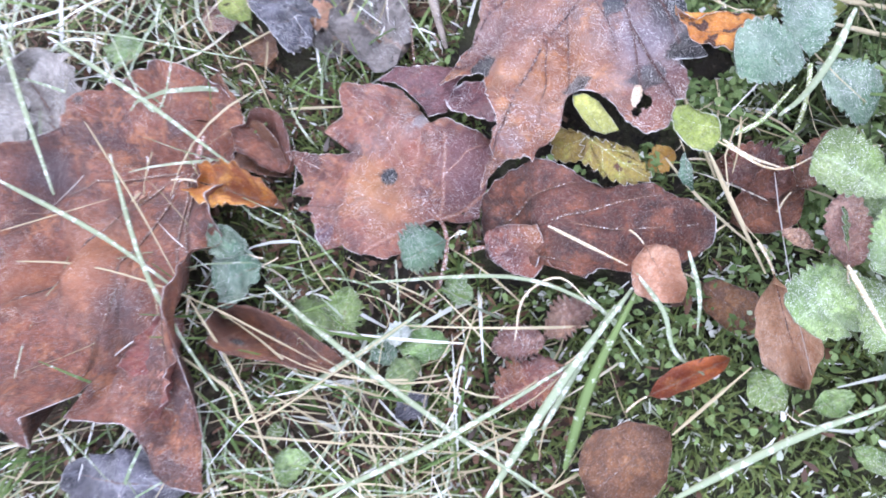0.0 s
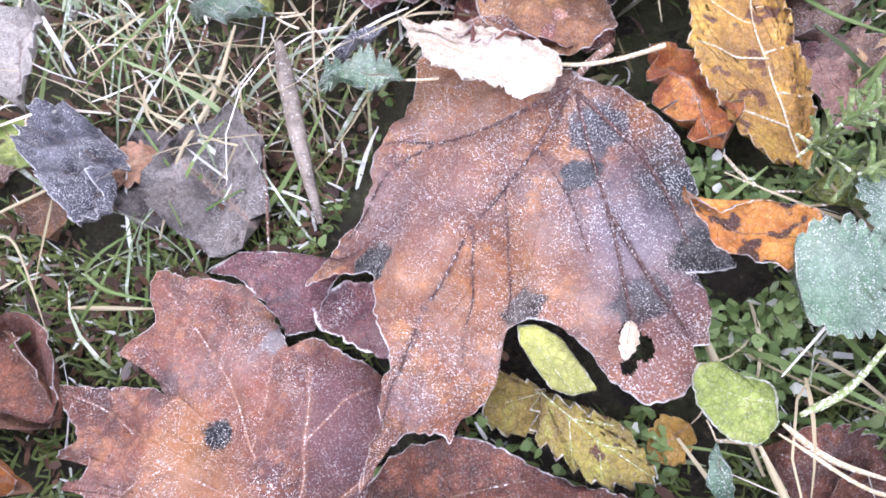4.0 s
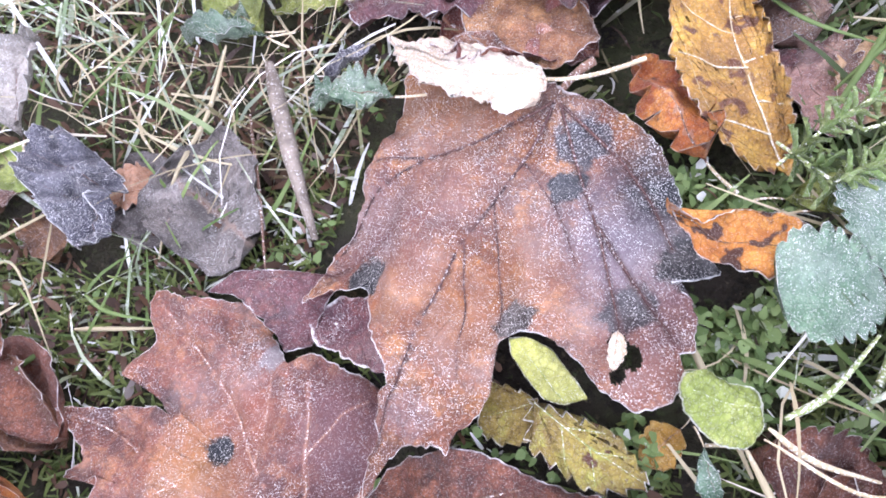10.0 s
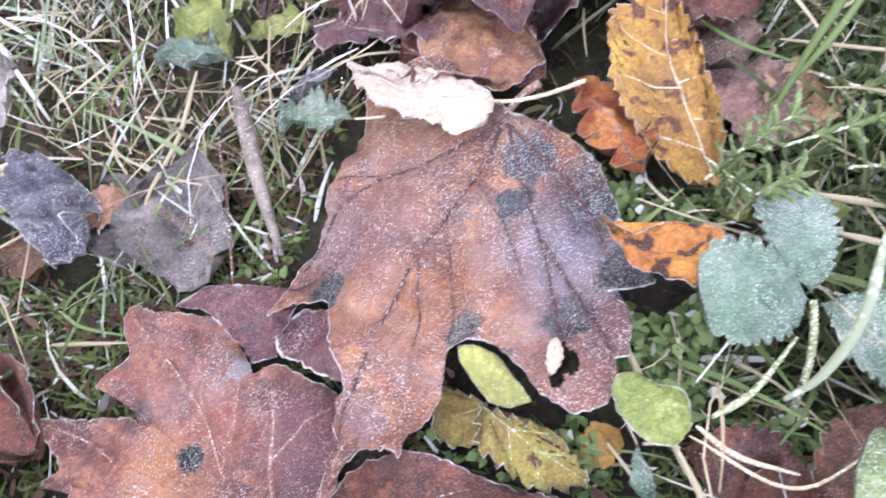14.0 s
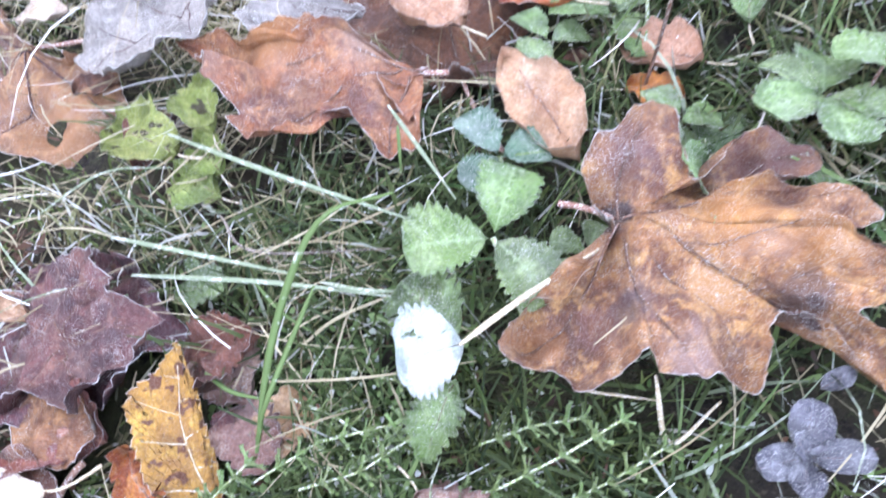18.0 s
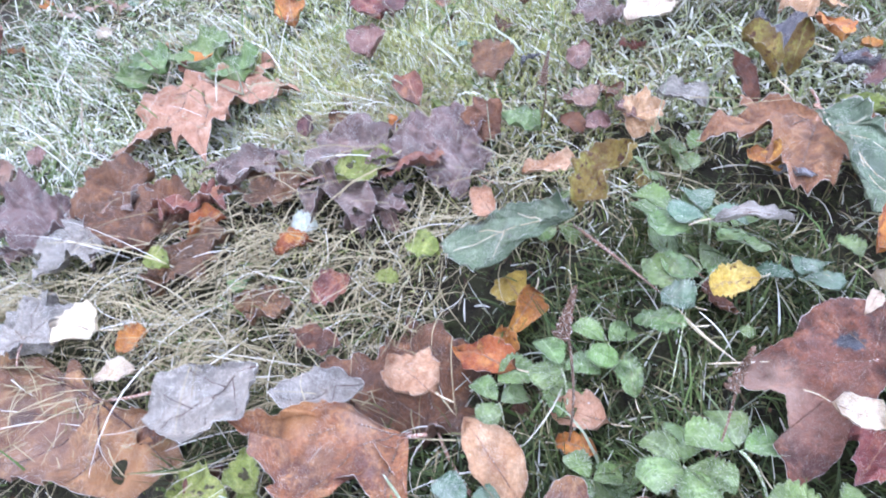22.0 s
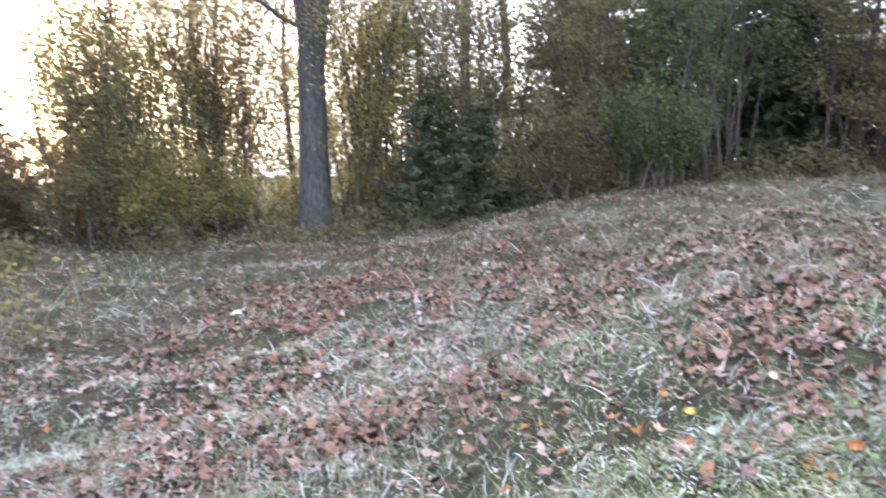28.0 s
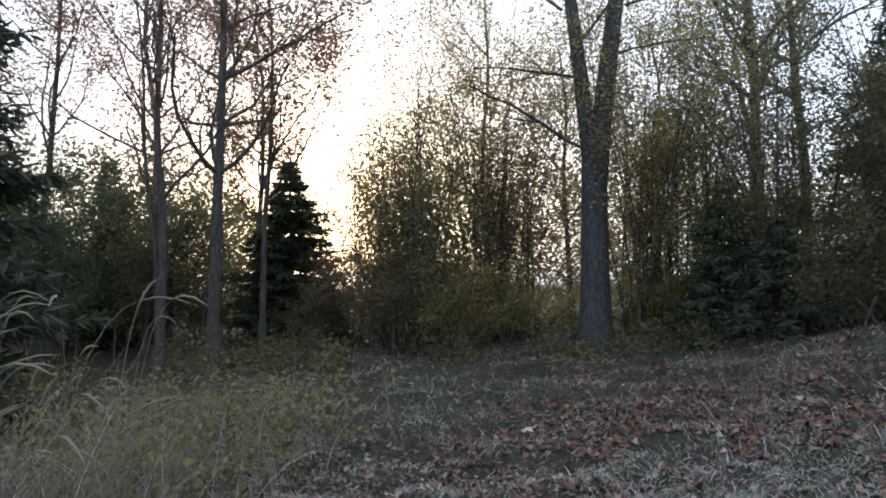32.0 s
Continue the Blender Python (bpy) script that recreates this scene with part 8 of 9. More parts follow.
def meadow():
    # the middle distance and beyond
    for name, count, r0, r1, lo, hi, wide, mat, label, seed in (
            ("meadow_moss", 170000, .95, 6.5, .010, .040, .0028, MOSS_HOAR, "low moss and herbs grey-green with frost", 30),
            ("meadow_grass", 30000, 1.0, 4.4, .05, .15, .0015, GRASS_HOAR, "short meadow grass grey with frost", 31),
            ("meadow_grass", 26000, 1.2, 4.5, .04, .12, .0018, GRASS, "green meadow grass in patches", 32),
            ("meadow_straw", 15000, 1.2, 5.0, .06, .18, .0014, STRAW_PINK, "dry straw lying in the meadow", 33),
            ("far_meadow_straw", 45000, 7.0, 17.0, .05, .19, .0036, WITHERED_FAR, "far withered grass before the wood", 37),
            ("far_meadow_grass", 64000, 3.6, 17.0, .04, .13, .0028, FAR_FROST, "far meadow grass under hoar frost", 34),
            ("far_meadow_grass", 40000, 3.6, 17.0, .03, .11, .0024, GRASS, "far green meadow grass", 35),
            ("far_meadow_straw", 46000, 3.2, 17.0, .04, .15, .0020, STRAW_PINK, "far bleached straw in the meadow", 36)):
        rs = np.random.RandomState(seed)
        r = np.sqrt(rs.uniform(r0 ** 2, r1 ** 2, count)) if r1 < 6 else r0 * (r1 / r0) ** rs.uniform(0, 1, count)
        a = rs.uniform(radians(20), radians(185), count)
        x, y = .2 + r * np.cos(a), .1 + r * np.sin(a)
        k = rs.rand(count) < (.2 + .8 * (vnoise(x * 1.7, y * 1.7, seed) > .42)) * (1 - .3 * (vnoise(x * 1.1, y * 1.1, 77) > .52) * (r > 2.2))
        bank = np.clip((x + .6 - .1 * y) / 1.2, 0, 1) * np.clip((r - 1.1) / .8, 0, 1)
        k &= rs.rand(count) < (.45 + .55 * bank if mat is GRASS else 1 - .72 * bank)
        x, y, r = x[k], y[k], r[k]
        n = len(x)
        blades(name, x, y, rough_z(x, y) - .005, rs.uniform(0, 6.28, n), rs.uniform(lo, hi, n), wide * rs.uniform(.6, 1.3, n), rs.uniform(15, 80, n), rs.uniform(20, 110, n), mat, label, steps=4, seed=seed)


    # the same sward goes on behind and beside
    for name, count, mat, label, seed in (("meadow_grass", 22000, GRASS_HOAR, "short meadow grass grey with frost", 38), ("meadow_grass", 18000, GRASS, "green meadow grass in patches", 39), ("meadow_straw", 12000, STRAW_PINK, "dry straw lying in the meadow", 40)):
        rs = np.random.RandomState(seed)
        r = .75 * 20 ** rs.uniform(0, 1, count)
        a = rs.uniform(radians(180), radians(385), count)
        x, y = .2 + r * np.cos(a), .1 + r * np.sin(a)
        blades(name, x, y, rough_z(x, y) - .005, rs.uniform(0, 6.28, count), rs.uniform(.05, .15, count), .0018 * (1 + .25 * r), rs.uniform(15, 80, count), rs.uniform(20, 110, count), mat, label, steps=4, seed=seed)


meadow()


def litter(name, count, r0, r1, size, material, label, seed, a0=20, a1=185, clump=.45, soft=False):
    """Fallen leaves too many to count, as one mesh of small curled five-point blades."""
    rs = np.random.RandomState(seed)
    r = r0 * (r1 / r0) ** rs.uniform(0, 1, count)
    a = rs.uniform(radians(a0), radians(a1), count)
    x, y = .2 + r * np.cos(a), .1 + r * np.sin(a)
    k = rs.rand(count) < .12 + .88 * (vnoise(x * 1.1, y * 1.1, 77) > clump)
    if soft:
        k &= rs.rand(count) < np.exp(-((a - radians(a0 + a1) / 2) / radians(a1 - a0) * 3.2) ** 2) * np.exp(-((np.log(r) - math.log(r0 * r1) / 2) / math.log(r1 / r0) * 3.0) ** 2)
    x, y = x[k], y[k]
    n = len(x)
    th = np.linspace(0, 2 * np.pi, 10, endpoint=False)
    rad = np.where(np.arange(10) % 2 == 0, 1.0, .55)[None, :] * rs.uniform(.75, 1.2, (n, 10))
    sz = size * rs.uniform(.5, 1.2, n)
    turn = rs.uniform(0, 6.28, n)
    lx, ly = rad * np.cos(th) * sz[:, None], rad * np.sin(th) * sz[:, None] * .8
    lz = rs.uniform(-1, 1.2, (n, 1)) * (lx ** 2) / sz[:, None] * .8 + rs.uniform(-.35, .35, (n, 10)) * sz[:, None]
    tx, ty = rs.uniform(-.5, .5, (n, 1)), rs.uniform(-.5, .5, (n, 1))
    X = x[:, None] + lx * np.cos(turn)[:, None] - ly * np.sin(turn)[:, None]
    Y = y[:, None] + lx * np.sin(turn)[:, None] + ly * np.cos(turn)[:, None]
    base = rough_z(x, y) + sz * rs.uniform(.2, .9, n)
    Z = base[:, None] + lz + tx * lx + ty * ly
    C = np.stack([x, y, base + sz * rs.uniform(-.1, .2, n)], -1)[:, None]
    V = np.concatenate([np.stack([X, Y, Z], -1), C], 1).reshape(-1, 3)
    k = np.arange(n)[:, None] * 11
    j = np.arange(10)[None, :]
    F = np.stack([k + j, k + (j + 1) % 10, k + 10 + 0 * j], -1).reshape(-1, 3)
    me = raw_mesh(name, V, F)
    return tagged(part(name, me, material), label, "leaves", kind="stuff")


LITTER_PALE = blade_material("litter_pale", (.20, .10, .075), (.36, .23, .18), .35, .1, whole=.2)
LITTER_ORANGE = blade_material("litter_orange", (.26, .08, .02), (.46, .19, .04), .2, .15, whole=.2)
litter("leaf_litter", 700, 2.0, 5.0, .040, LITTER_BROWN, "brown fallen maple leaves lying thick in the meadow", 51, 20, 76, .36)
litter("leaf_litter", 560, 2.4, 5.0, .036, LITTER_BROWN, "brown fallen maple leaves scattered in the meadow", 56, 76, 185, .30)
litter("leaf_litter", 1500, 2.6, 6.5, .038, LITTER_BROWN, "brown fallen leaves among tussocks on the bank", 57, 30, 78, .2)
litter("leaf_litter", 650, 1.9, 5.0, .036, LITTER_PALE, "pale frosted fallen leaves in the meadow", 52)
litter("leaf_litter", 180, 1.3, 6.0, .036, LITTER_ORANGE, "bright orange fallen leaves in the meadow", 53)
litter("far_leaf_litter", 11500, 3.2, 14.0, .044, LITTER_BROWN, "far carpet of brown fallen leaves", 54, 55, 140, .40)
LITTER_RUST = blade_material("litter_rust", (.08, .034, .026), (.25, .105, .06), .15, .1, whole=.1)
litter("far_leaf_litter", 9000, 4.5, 16.0, .05, LITTER_RUST, "rusty carpet of fallen leaves before the forked tree", 59, 76, 122, .42, True)
litter("far_leaf_litter", 3200, 3.5, 14.0, .042, LITTER_PALE, "far pale frosted leaves", 55, 55, 150, .20)


def scatter_leaves():
    """More fallen leaves of the same kinds over the bank, each where the litter lies thick."""
    rs = np.random.RandomState(58)
    kinds = [ob for ob in scene.objects if ob.parent is None and ob.name.split(".")[0] in ("fallen_leaf", "maple_leaf", "green_leaf") and ob.children and ob.children[0].dimensions.y < .085]
    sprouts = [ob for ob in scene.objects if ob.parent is None and ob.name.split(".")[0] == "strawberry_leaf"]
    done = 0
    while done < 300:
        x, y = rs.uniform(-.5, 1.7), rs.uniform(.45, 2.3)
        if 170 < done <= 280:
            x, y = rs.uniform(-1.2, 2.2), rs.uniform(1.3, 3.4)
        if done > 280:
            x, y = rs.uniform(.5, .95), rs.uniform(.3, .72)
        near = min((x - a) ** 2 + (y - b) ** 2 - (r * .8) ** 2 for a, b, r, lift in SPREAD)
        if near < 0 or (x < .75 and y > 1.05 and rs.rand() < .65) or (done <= 280 and vnoise(np.array(x * 3), np.array(y * 3), 31) < .3):
            done += .02
            continue
        done += 1
        z = float(ground_z(x, y))
        turn = pose(x, y, z + rs.uniform(.012, .04), rs.uniform(-28, 28), rs.uniform(-28, 28) - 15, rs.uniform(0, 360))
        pool = sprouts if done > 280 else kinds
        copy_thing(pool[rs.randint(len(pool))], turn)
        SPREAD.append((x, y, .02, .02))


scatter_leaves()


# ---- the wood ----
CROWN_YELLOW = crown_material("yellowing_leaves", (.22, .19, .07), (.44, .37, .15), .62)
CROWN_GREEN = crown_material("dull_green_leaves", (.13, .125, .06), (.28, .26, .13), .6)
CROWN_BROWN = crown_material("russet_leaves", (.17, .10, .06), (.34, .21, .12), .5)
CROWN_RUSSET = crown_material("brown_green_leaves", (.18, .13, .07), (.36, .27, .14), .58)
CROWN_DARK = crown_material("dark_green_leaves", (.065, .09, .035), (.16, .18, .075), .5)
NEEDLES = crown_material("spruce_needles", (.05, .065, .04), (.11, .12, .07), .3)
TWIG = bark_material("twig_bark", (.05, .042, .036), (.12, .10, .088), 20, .0)


def grow(rs, start, way, length, radius, depth, lines, tips, wander=.16, spread=38, children=3, upward=.12, sides=6):
    """One limb with its side limbs; gathers lines for tubes and points for leaves."""
    n = 7
    p, d = np.array(start, float), np.array(way, float)
    pts = [p.copy()]
    for i in range(n - 1):
        d = d + rs.randn(3) * wander + V3(0, 0, upward)
        d /= np.linalg.norm(d)
        p = p + d * length / (n - 1)
        pts.append(p.copy())
    pts = np.array(pts)
    lines.append((pts, np.linspace(radius, radius * .45, n), sides))
    if depth <= 1:
        tips.extend(pts[2:])
    if depth <= 0:
        return
    for c in range(children):
        k = rs.randint(2, n)
        t = pts[min(k, n - 1)] - pts[min(k, n - 1) - 1]
        t /= np.linalg.norm(t)
        side = rs.randn(3)
        side -= side.dot(t) * t
        side /= np.linalg.norm(side)
        a = radians(spread * rs.uniform(.6, 1.3))
        grow(rs, pts[k - 1] * .4 + pts[k] * .6, t * math.cos(a) + side * math.sin(a), length * rs.uniform(.45, .7), radius * .5 * (1 - .06 * k), depth - 1, lines, tips, wander, spread, children, upward, max(3, sides - 1))


def leaf_cloud(rs, points, per, scatter, size, squash=1.0):
    """Small folded leaves about the given points: arrays."""
    P = np.repeat(np.asarray(points), per, 0)
    P = P + rs.randn(len(P), 3) * scatter * V3(1, 1, squash)
    n = len(P)
    a = rs.randn(n, 3)
    a[:, 2] = -np.abs(a[:, 2]) * .7
    a /= np.linalg.norm(a, axis=1)[:, None]
    b = np.cross(a, rs.randn(n, 3))
    b /= np.linalg.norm(b, axis=1)[:, None]
    c = np.cross(a, b)
    s = size * rs.uniform(.5, 1.25, (n, 1))
    V = np.stack([P, P + a * s * .5 + b * s * .32 + c * s * .1, P + a * s, P + a * s * .5 - b * s * .32 + c * s * .1], 1).reshape(-1, 3)
    k = np.arange(n)[:, None] * 4
    return V, np.concatenate([np.concatenate([k, k + 1, k + 2], 1), np.concatenate([k, k + 2, k + 3], 1)])


def tree_base(x, y):
    return V3(x, y, float(rough_z(x, y)) - .08)


def broad_tree(name, x, y, trunks, label, bark, crown, per=5, scatter=.16, size=.075, seed=1, category="tree", keep=1.0):
    """trunks: (lean x, lean y, height, radius, depth, children) each, from one foot."""
    rs = np.random.RandomState(seed)
    tree = new(name)
    base = tree_base(x, y)
    tree.location = base
    tagged(tree, label, category, "slender trees")
    tips = []
    for lx, ly, height, radius, depth, children in trunks:
        n = 12
        s = np.linspace(0, 1, n)
        pts = np.stack([lx * s * height + .03 * height * (vnoise(s * 4, s * 0 + seed, seed) - .5) * s * 2, ly * s * height + .03 * height * (vnoise(s * 4, s * 0 + seed + 9, seed) - .5) * s * 2, s * height], -1)
        rad = radius * (1 - .72 * s) * (1 + .5 * np.exp(-s * height / .25))
        part("trunk", tubes_mesh("trunk", [(pts, rad, 12 if radius > .08 else 7)]), bark, tree)
        for c in range(children):
            k = rs.randint(int(n * .38), n)
            d = rs.randn(3)
            d[2] = abs(d[2]) * .6 + .25
            d /= np.linalg.norm(d)
            lines = []
            grow(rs, pts[k], d, height * rs.uniform(.16, .30), rad[k] * .5, depth, lines, tips)
            part("branch", tubes_mesh("branch", lines), bark, tree)
    if crown and tips:
        tips = np.array(tips)
        tips = tips[rs.rand(len(tips)) < keep]
        V, F = leaf_cloud(rs, tips, per, scatter, size)
        tagged(part("crown", raw_mesh("crown", V, F, smooth=False), crown, tree), kind="stuff")
    return tree


def spruce(x, y, height, spread, label, seed=1, name="spruce", thick=45):
    rs = np.random.RandomState(seed)
    tree = new(name)
    tree.location = tree_base(x, y)
    tagged(tree, label, "tree", "spruces")
    s = np.linspace(0, 1, 10)
    part("trunk", tubes_mesh("trunk", [(np.stack([0 * s, 0 * s, s * height], -1), height * .016 * (1.05 - s), 8)]), BARK_DARK, tree)
    lines, starts, ways, sizes = [], [], [], []
    levels = int(height / .085)
    for i in range(levels):
        q = min(.99, .03 + .95 * (i + rs.rand()) / levels)
        reach = spread * (1 - q) ** .85 * rs.uniform(.7, 1.1)
        for j in range(rs.randint(6, 10)):
            a = rs.uniform(0, 6.28)
            ln = reach * rs.uniform(.6, 1.1) + .05
            u = np.linspace(0, 1, 6)
            pts = np.stack([np.cos(a) * ln * u, np.sin(a) * ln * u, q * height + ln * (-.38 * u + .25 * u * u) * (1.1 - .8 * q)], -1)
            lines.append((pts, np.linspace(.012, .003, 6) * (.4 + ln), 3))
            m = max(8, int(ln * thick))
            w = rs.uniform(.12, 1, m)
            P = np.stack([np.interp(w, u, pts[:, c]) for c in range(3)], -1)
            side = np.where(rs.rand(m) < .5, 1, -1) * rs.uniform(.5, 1.2, m)
            D = np.stack([np.cos(a + side), np.sin(a + side), rs.uniform(-1.0, .5, m)], -1)
            starts.append(P)
            ways.append(D)
            sizes.append(rs.uniform(.12, .28, m) * (.7 + .4 * ln))
    tagged(part("branchwork", tubes_mesh("branchwork", lines), BARK_DARK, tree), kind="stuff")
    P, D, S = np.concatenate(starts), np.concatenate(ways), np.concatenate(sizes)[:, None]
    D /= np.linalg.norm(D, axis=1)[:, None]
    B = np.cross(D, rs.randn(len(D), 3))
    B /= np.linalg.norm(B, axis=1)[:, None]
    V = np.stack([P, P + D * S * .4 + B * .024, P + D * S, P + D * S * .4 - B * .024], 1).reshape(-1, 3)
    k = np.arange(len(P))[:, None] * 4
    tagged(part("needles", raw_mesh("needles", V, np.concatenate([k, k + 1, k + 2, k + 3], 1), smooth=False), NEEDLES, tree), kind="stuff")
    return tree


def forked_tree():
    """The grey tree at the meadow's edge: one stem that parts into two."""
    rs = np.random.RandomState(5)
    x, y = -3.27, 14.52
    tree = new("forked_tree")
    tree.location = tree_base(x, y)
    tagged(tree, "grey-barked forked tree, nearly bare, at the meadow's edge", "tree")
    ex, ey = .92, .40    # across the view
    s = np.linspace(0, 1, 10)

    def across(u, z, d=0.0):
        return np.stack([ex * u - ey * d, ey * u + ex * d, z], -1)
    part("trunk", tubes_mesh("trunk", [(across(.10 * s, 4.2 * s), .33 * (1 - .18 * s) * (1 + .35 * np.exp(-s * 9)), 14)]), BARK, tree)
    part("limb", tubes_mesh("limb", [(across(.05 - .62 * s - .12 * s * s, 3.7 + 7.5 * s), .20 * (1 - .6 * s), 10)]), BARK, tree)
    part("limb", tubes_mesh("limb", [(across(.13 + .95 * s + .3 * s * s, 3.6 + 7.8 * s), .25 * (1 - .6 * s), 10)]), BARK, tree)
    tips = []
    for u, z, way, ln, r in ((-.02, 4.25, (-1, .05, .12), 3.0, .05), (-.3, 5.9, (-1, .2, .28), 2.6, .04), (.35, 6.2, (.5, .3, .6), 1.5, .04), (-.35, 6.3, (.6, -.3, .8), 1.6, .05), (-.5, 7.4, (-.8, .2, .6), 2.2, .04), (.9, 7.5, (.9, .2, .4), 2.4, .04), (.7, 6.4, (.8, -.3, .2), 2.0, .03), (-.6, 8.5, (-.6, -.4, .7), 2.2, .04), (1.1, 8.6, (.3, .5, .8), 2.2, .04)):
        d = V3(ex * way[0] - ey * way[1], ey * way[0] + ex * way[1], way[2])
        lines = []
        grow(rs, across(np.array(u), np.array(z)), d / np.linalg.norm(d), ln, r, 2, lines, tips, .13, 40, 3, .03, 6)
        part("branch", tubes_mesh("branch", lines), BARK, tree)
    V, F = leaf_cloud(rs, np.array(tips)[::3], 2, .10, .07)
    tagged(part("leaves", raw_mesh("leaves", V, F, smooth=False), CROWN_BROWN, tree), kind="stuff")


forked_tree()


def thicket(name, x, y, stems, height, reach, crown, per, label, seed, size=.075, foot=.35, lean=.35, bark=TWIG, low=.25):
    """Many thin stems from one stool, with leaves along their upper parts."""
    rs = np.random.RandomState(seed)
    bush = new(name)
    bush.location = tree_base(x, y)
    tagged(bush, label, "bush", "bushes at the edge of the wood")
    tips = []
    s = np.linspace(0, 1, 9)
    for i in range(stems):
        lines = []
        a = rs.uniform(0, 6.28)
        h = height * rs.uniform(.55, 1.05)
        out = reach * rs.uniform(.15, 1)
        fx, fy = rs.randn(2) * foot
        u = out * (s ** 1.5) + rs.randn() * .05 * s
        pts = np.stack([fx + np.cos(a) * u, fy + np.sin(a) * u, h * (s - .12 * lean * s * s)], -1)
        lines.append((pts, np.linspace(.028, .006, 9) * rs.uniform(.6, 1.2), 5))
        for c in range(6):
            k = rs.randint(3, 9)
            d = rs.randn(3) * .6 + V3(np.cos(a) * .4, np.sin(a) * .4, .7)
            d /= np.linalg.norm(d)
            grow(rs, pts[k], d, h * rs.uniform(.12, .24), .008, 1, lines, tips, .2, 40, 2, .05, 3)
        part("stem", tubes_mesh("stem", lines), bark, bush)
    tips = np.array(tips)
    tips = tips[tips[:, 2] > low * height * rs.rand(len(tips))]
    V, F = leaf_cloud(rs, tips, per, .13, size)
    tagged(part("leaves", raw_mesh("leaves", V, F, smooth=False), crown, bush), kind="stuff")


# bushes west and east of the forked tree
thicket("hazel_bush", -7.5, 13.9, 30, 6.8, 2.1, CROWN_YELLOW, 4, "tall hazel bush with thinning yellow-green leaves", 61)
thicket("hazel_bush", -5.8, 14.8, 34, 8.0, 2.2, CROWN_YELLOW, 4, "tall hazel bush, half bare at its top", 62)
thicket("hazel_bush", -5.2, 15.2, 24, 5.4, 1.8, CROWN_RUSSET, 5, "dense lower bush of dull green leaves", 63)
thicket("russet_bush", -8.6, 14.9, 26, 5.0, 1.7, CROWN_RUSSET, 5, "russet bush at the edge of the gap", 64)
thicket("hazel_bush", -6.5, 13.2, 22, 3.6, 1.6, CROWN_GREEN, 5, "dense lower bush of dull green leaves", 161)
thicket("willow_bush", -2.2, 15.2, 50, 7.4, 1.9, CROWN_YELLOW, 5, "many-stemmed willow bush with few leaves", 65, lean=.2, low=.2)
thicket("willow_bush", -1.0, 16.2, 36, 7.4, 1.9, CROWN_YELLOW, 4, "many-stemmed willow bush behind the young spruces", 66, low=.2)
thicket("alder_bush", .6, 13.8, 32, 5.6, 1.8, CROWN_GREEN, 5, "dense green alder bush", 67)
thicket("alder_bush", 2.4, 13.4, 32, 6.4, 2.0, CROWN_GREEN, 5, "dark dense alder bush", 68)
thicket("alder_bush", 4.6, 12.8, 30, 6.0, 2.0, CROWN_DARK, 5, "dark dense alder bush on the bank", 69)
thicket("alder_bush", 7.0, 12.2, 28, 5.6, 2.0, CROWN_GREEN, 5, "green alder bush on the bank", 70)
thicket("alder_bush", -12.2, 11.2, 26, 4.0, 1.6, CROWN_GREEN, 9, "green bush under the bare trees", 71)
thicket("alder_bush", -13.6, 9.4, 26, 4.2, 1.8, CROWN_DARK, 9, "dark bush under the bare trees", 72)
thicket("alder_bush", 8.8, 10.2, 26, 5.0, 1.9, CROWN_DARK, 6, "dark alder bush on the bank", 74)
thicket("alder_bush", 10.6, 9.6, 26, 5.2, 2.0, CROWN_GREEN, 6, "green alder bush on the bank", 75)
thicket("russet_bush", 7.6, 10.4, 20, 2.4, 1.5, CROWN_RUSSET, 7, "low russet bush on the bank", 76, low=0)
# low bushes that close the foot of the wood
for k, (x, y, h, crown) in enumerate(((-8.1, 13.4, 2.2, CROWN_BROWN), (-7.0, 12.9, 1.9, CROWN_GREEN), (-5.8, 13.0, 2.1, CROWN_YELLOW), (-5.0, 14.6, 1.8, CROWN_YELLOW), (-2.0, 15.6, 1.3, CROWN_YELLOW), (-1.5, 15.2, 1.6, CROWN_YELLOW), (1.6, 12.6, 1.9, CROWN_GREEN), (3.4, 12.0, 1.8, CROWN_DARK), (-9.6, 13.2, 1.5, CROWN_GREEN), (-12.8, 13.2, 2.4, CROWN_GREEN))):
    thicket("low_bush", x, y, 16, h, 1.2, crown, 5, "low dense bush at the foot of the wood", 260 + k, low=0, size=.07)
# spruces
spruce(-11.0, 14.2, 4.9, 2.3, "young spruce standing alone in the gap", 81, thick=80)
spruce(-.6, 13.7, 2.9, 1.5, "young dark spruce beneath the trees", 82)
spruce(.3, 13.0, 2.3, 1.3, "young dark spruce beneath the trees", 83)
spruce(-9.75, 4.62, 10.5, 2.3, "large spruce with hanging branches", 84, thick=55)
spruce(3.2, 17.5, 7.5, 2.2, "tall dark spruce in the wood", 85)
spruce(5.2, 16.8, 9.0, 2.6, "tall dark spruce in the wood", 86)
spruce(7.0, 15.0, 9.5, 2.6, "tall dark spruce in the wood", 87)
spruce(10.5, 13.5, 9.0, 2.6, "tall dark spruce on the bank", 88)
spruce(-15.5, 12.5, 5.0, 1.5, "young spruce under the bare trees", 89)
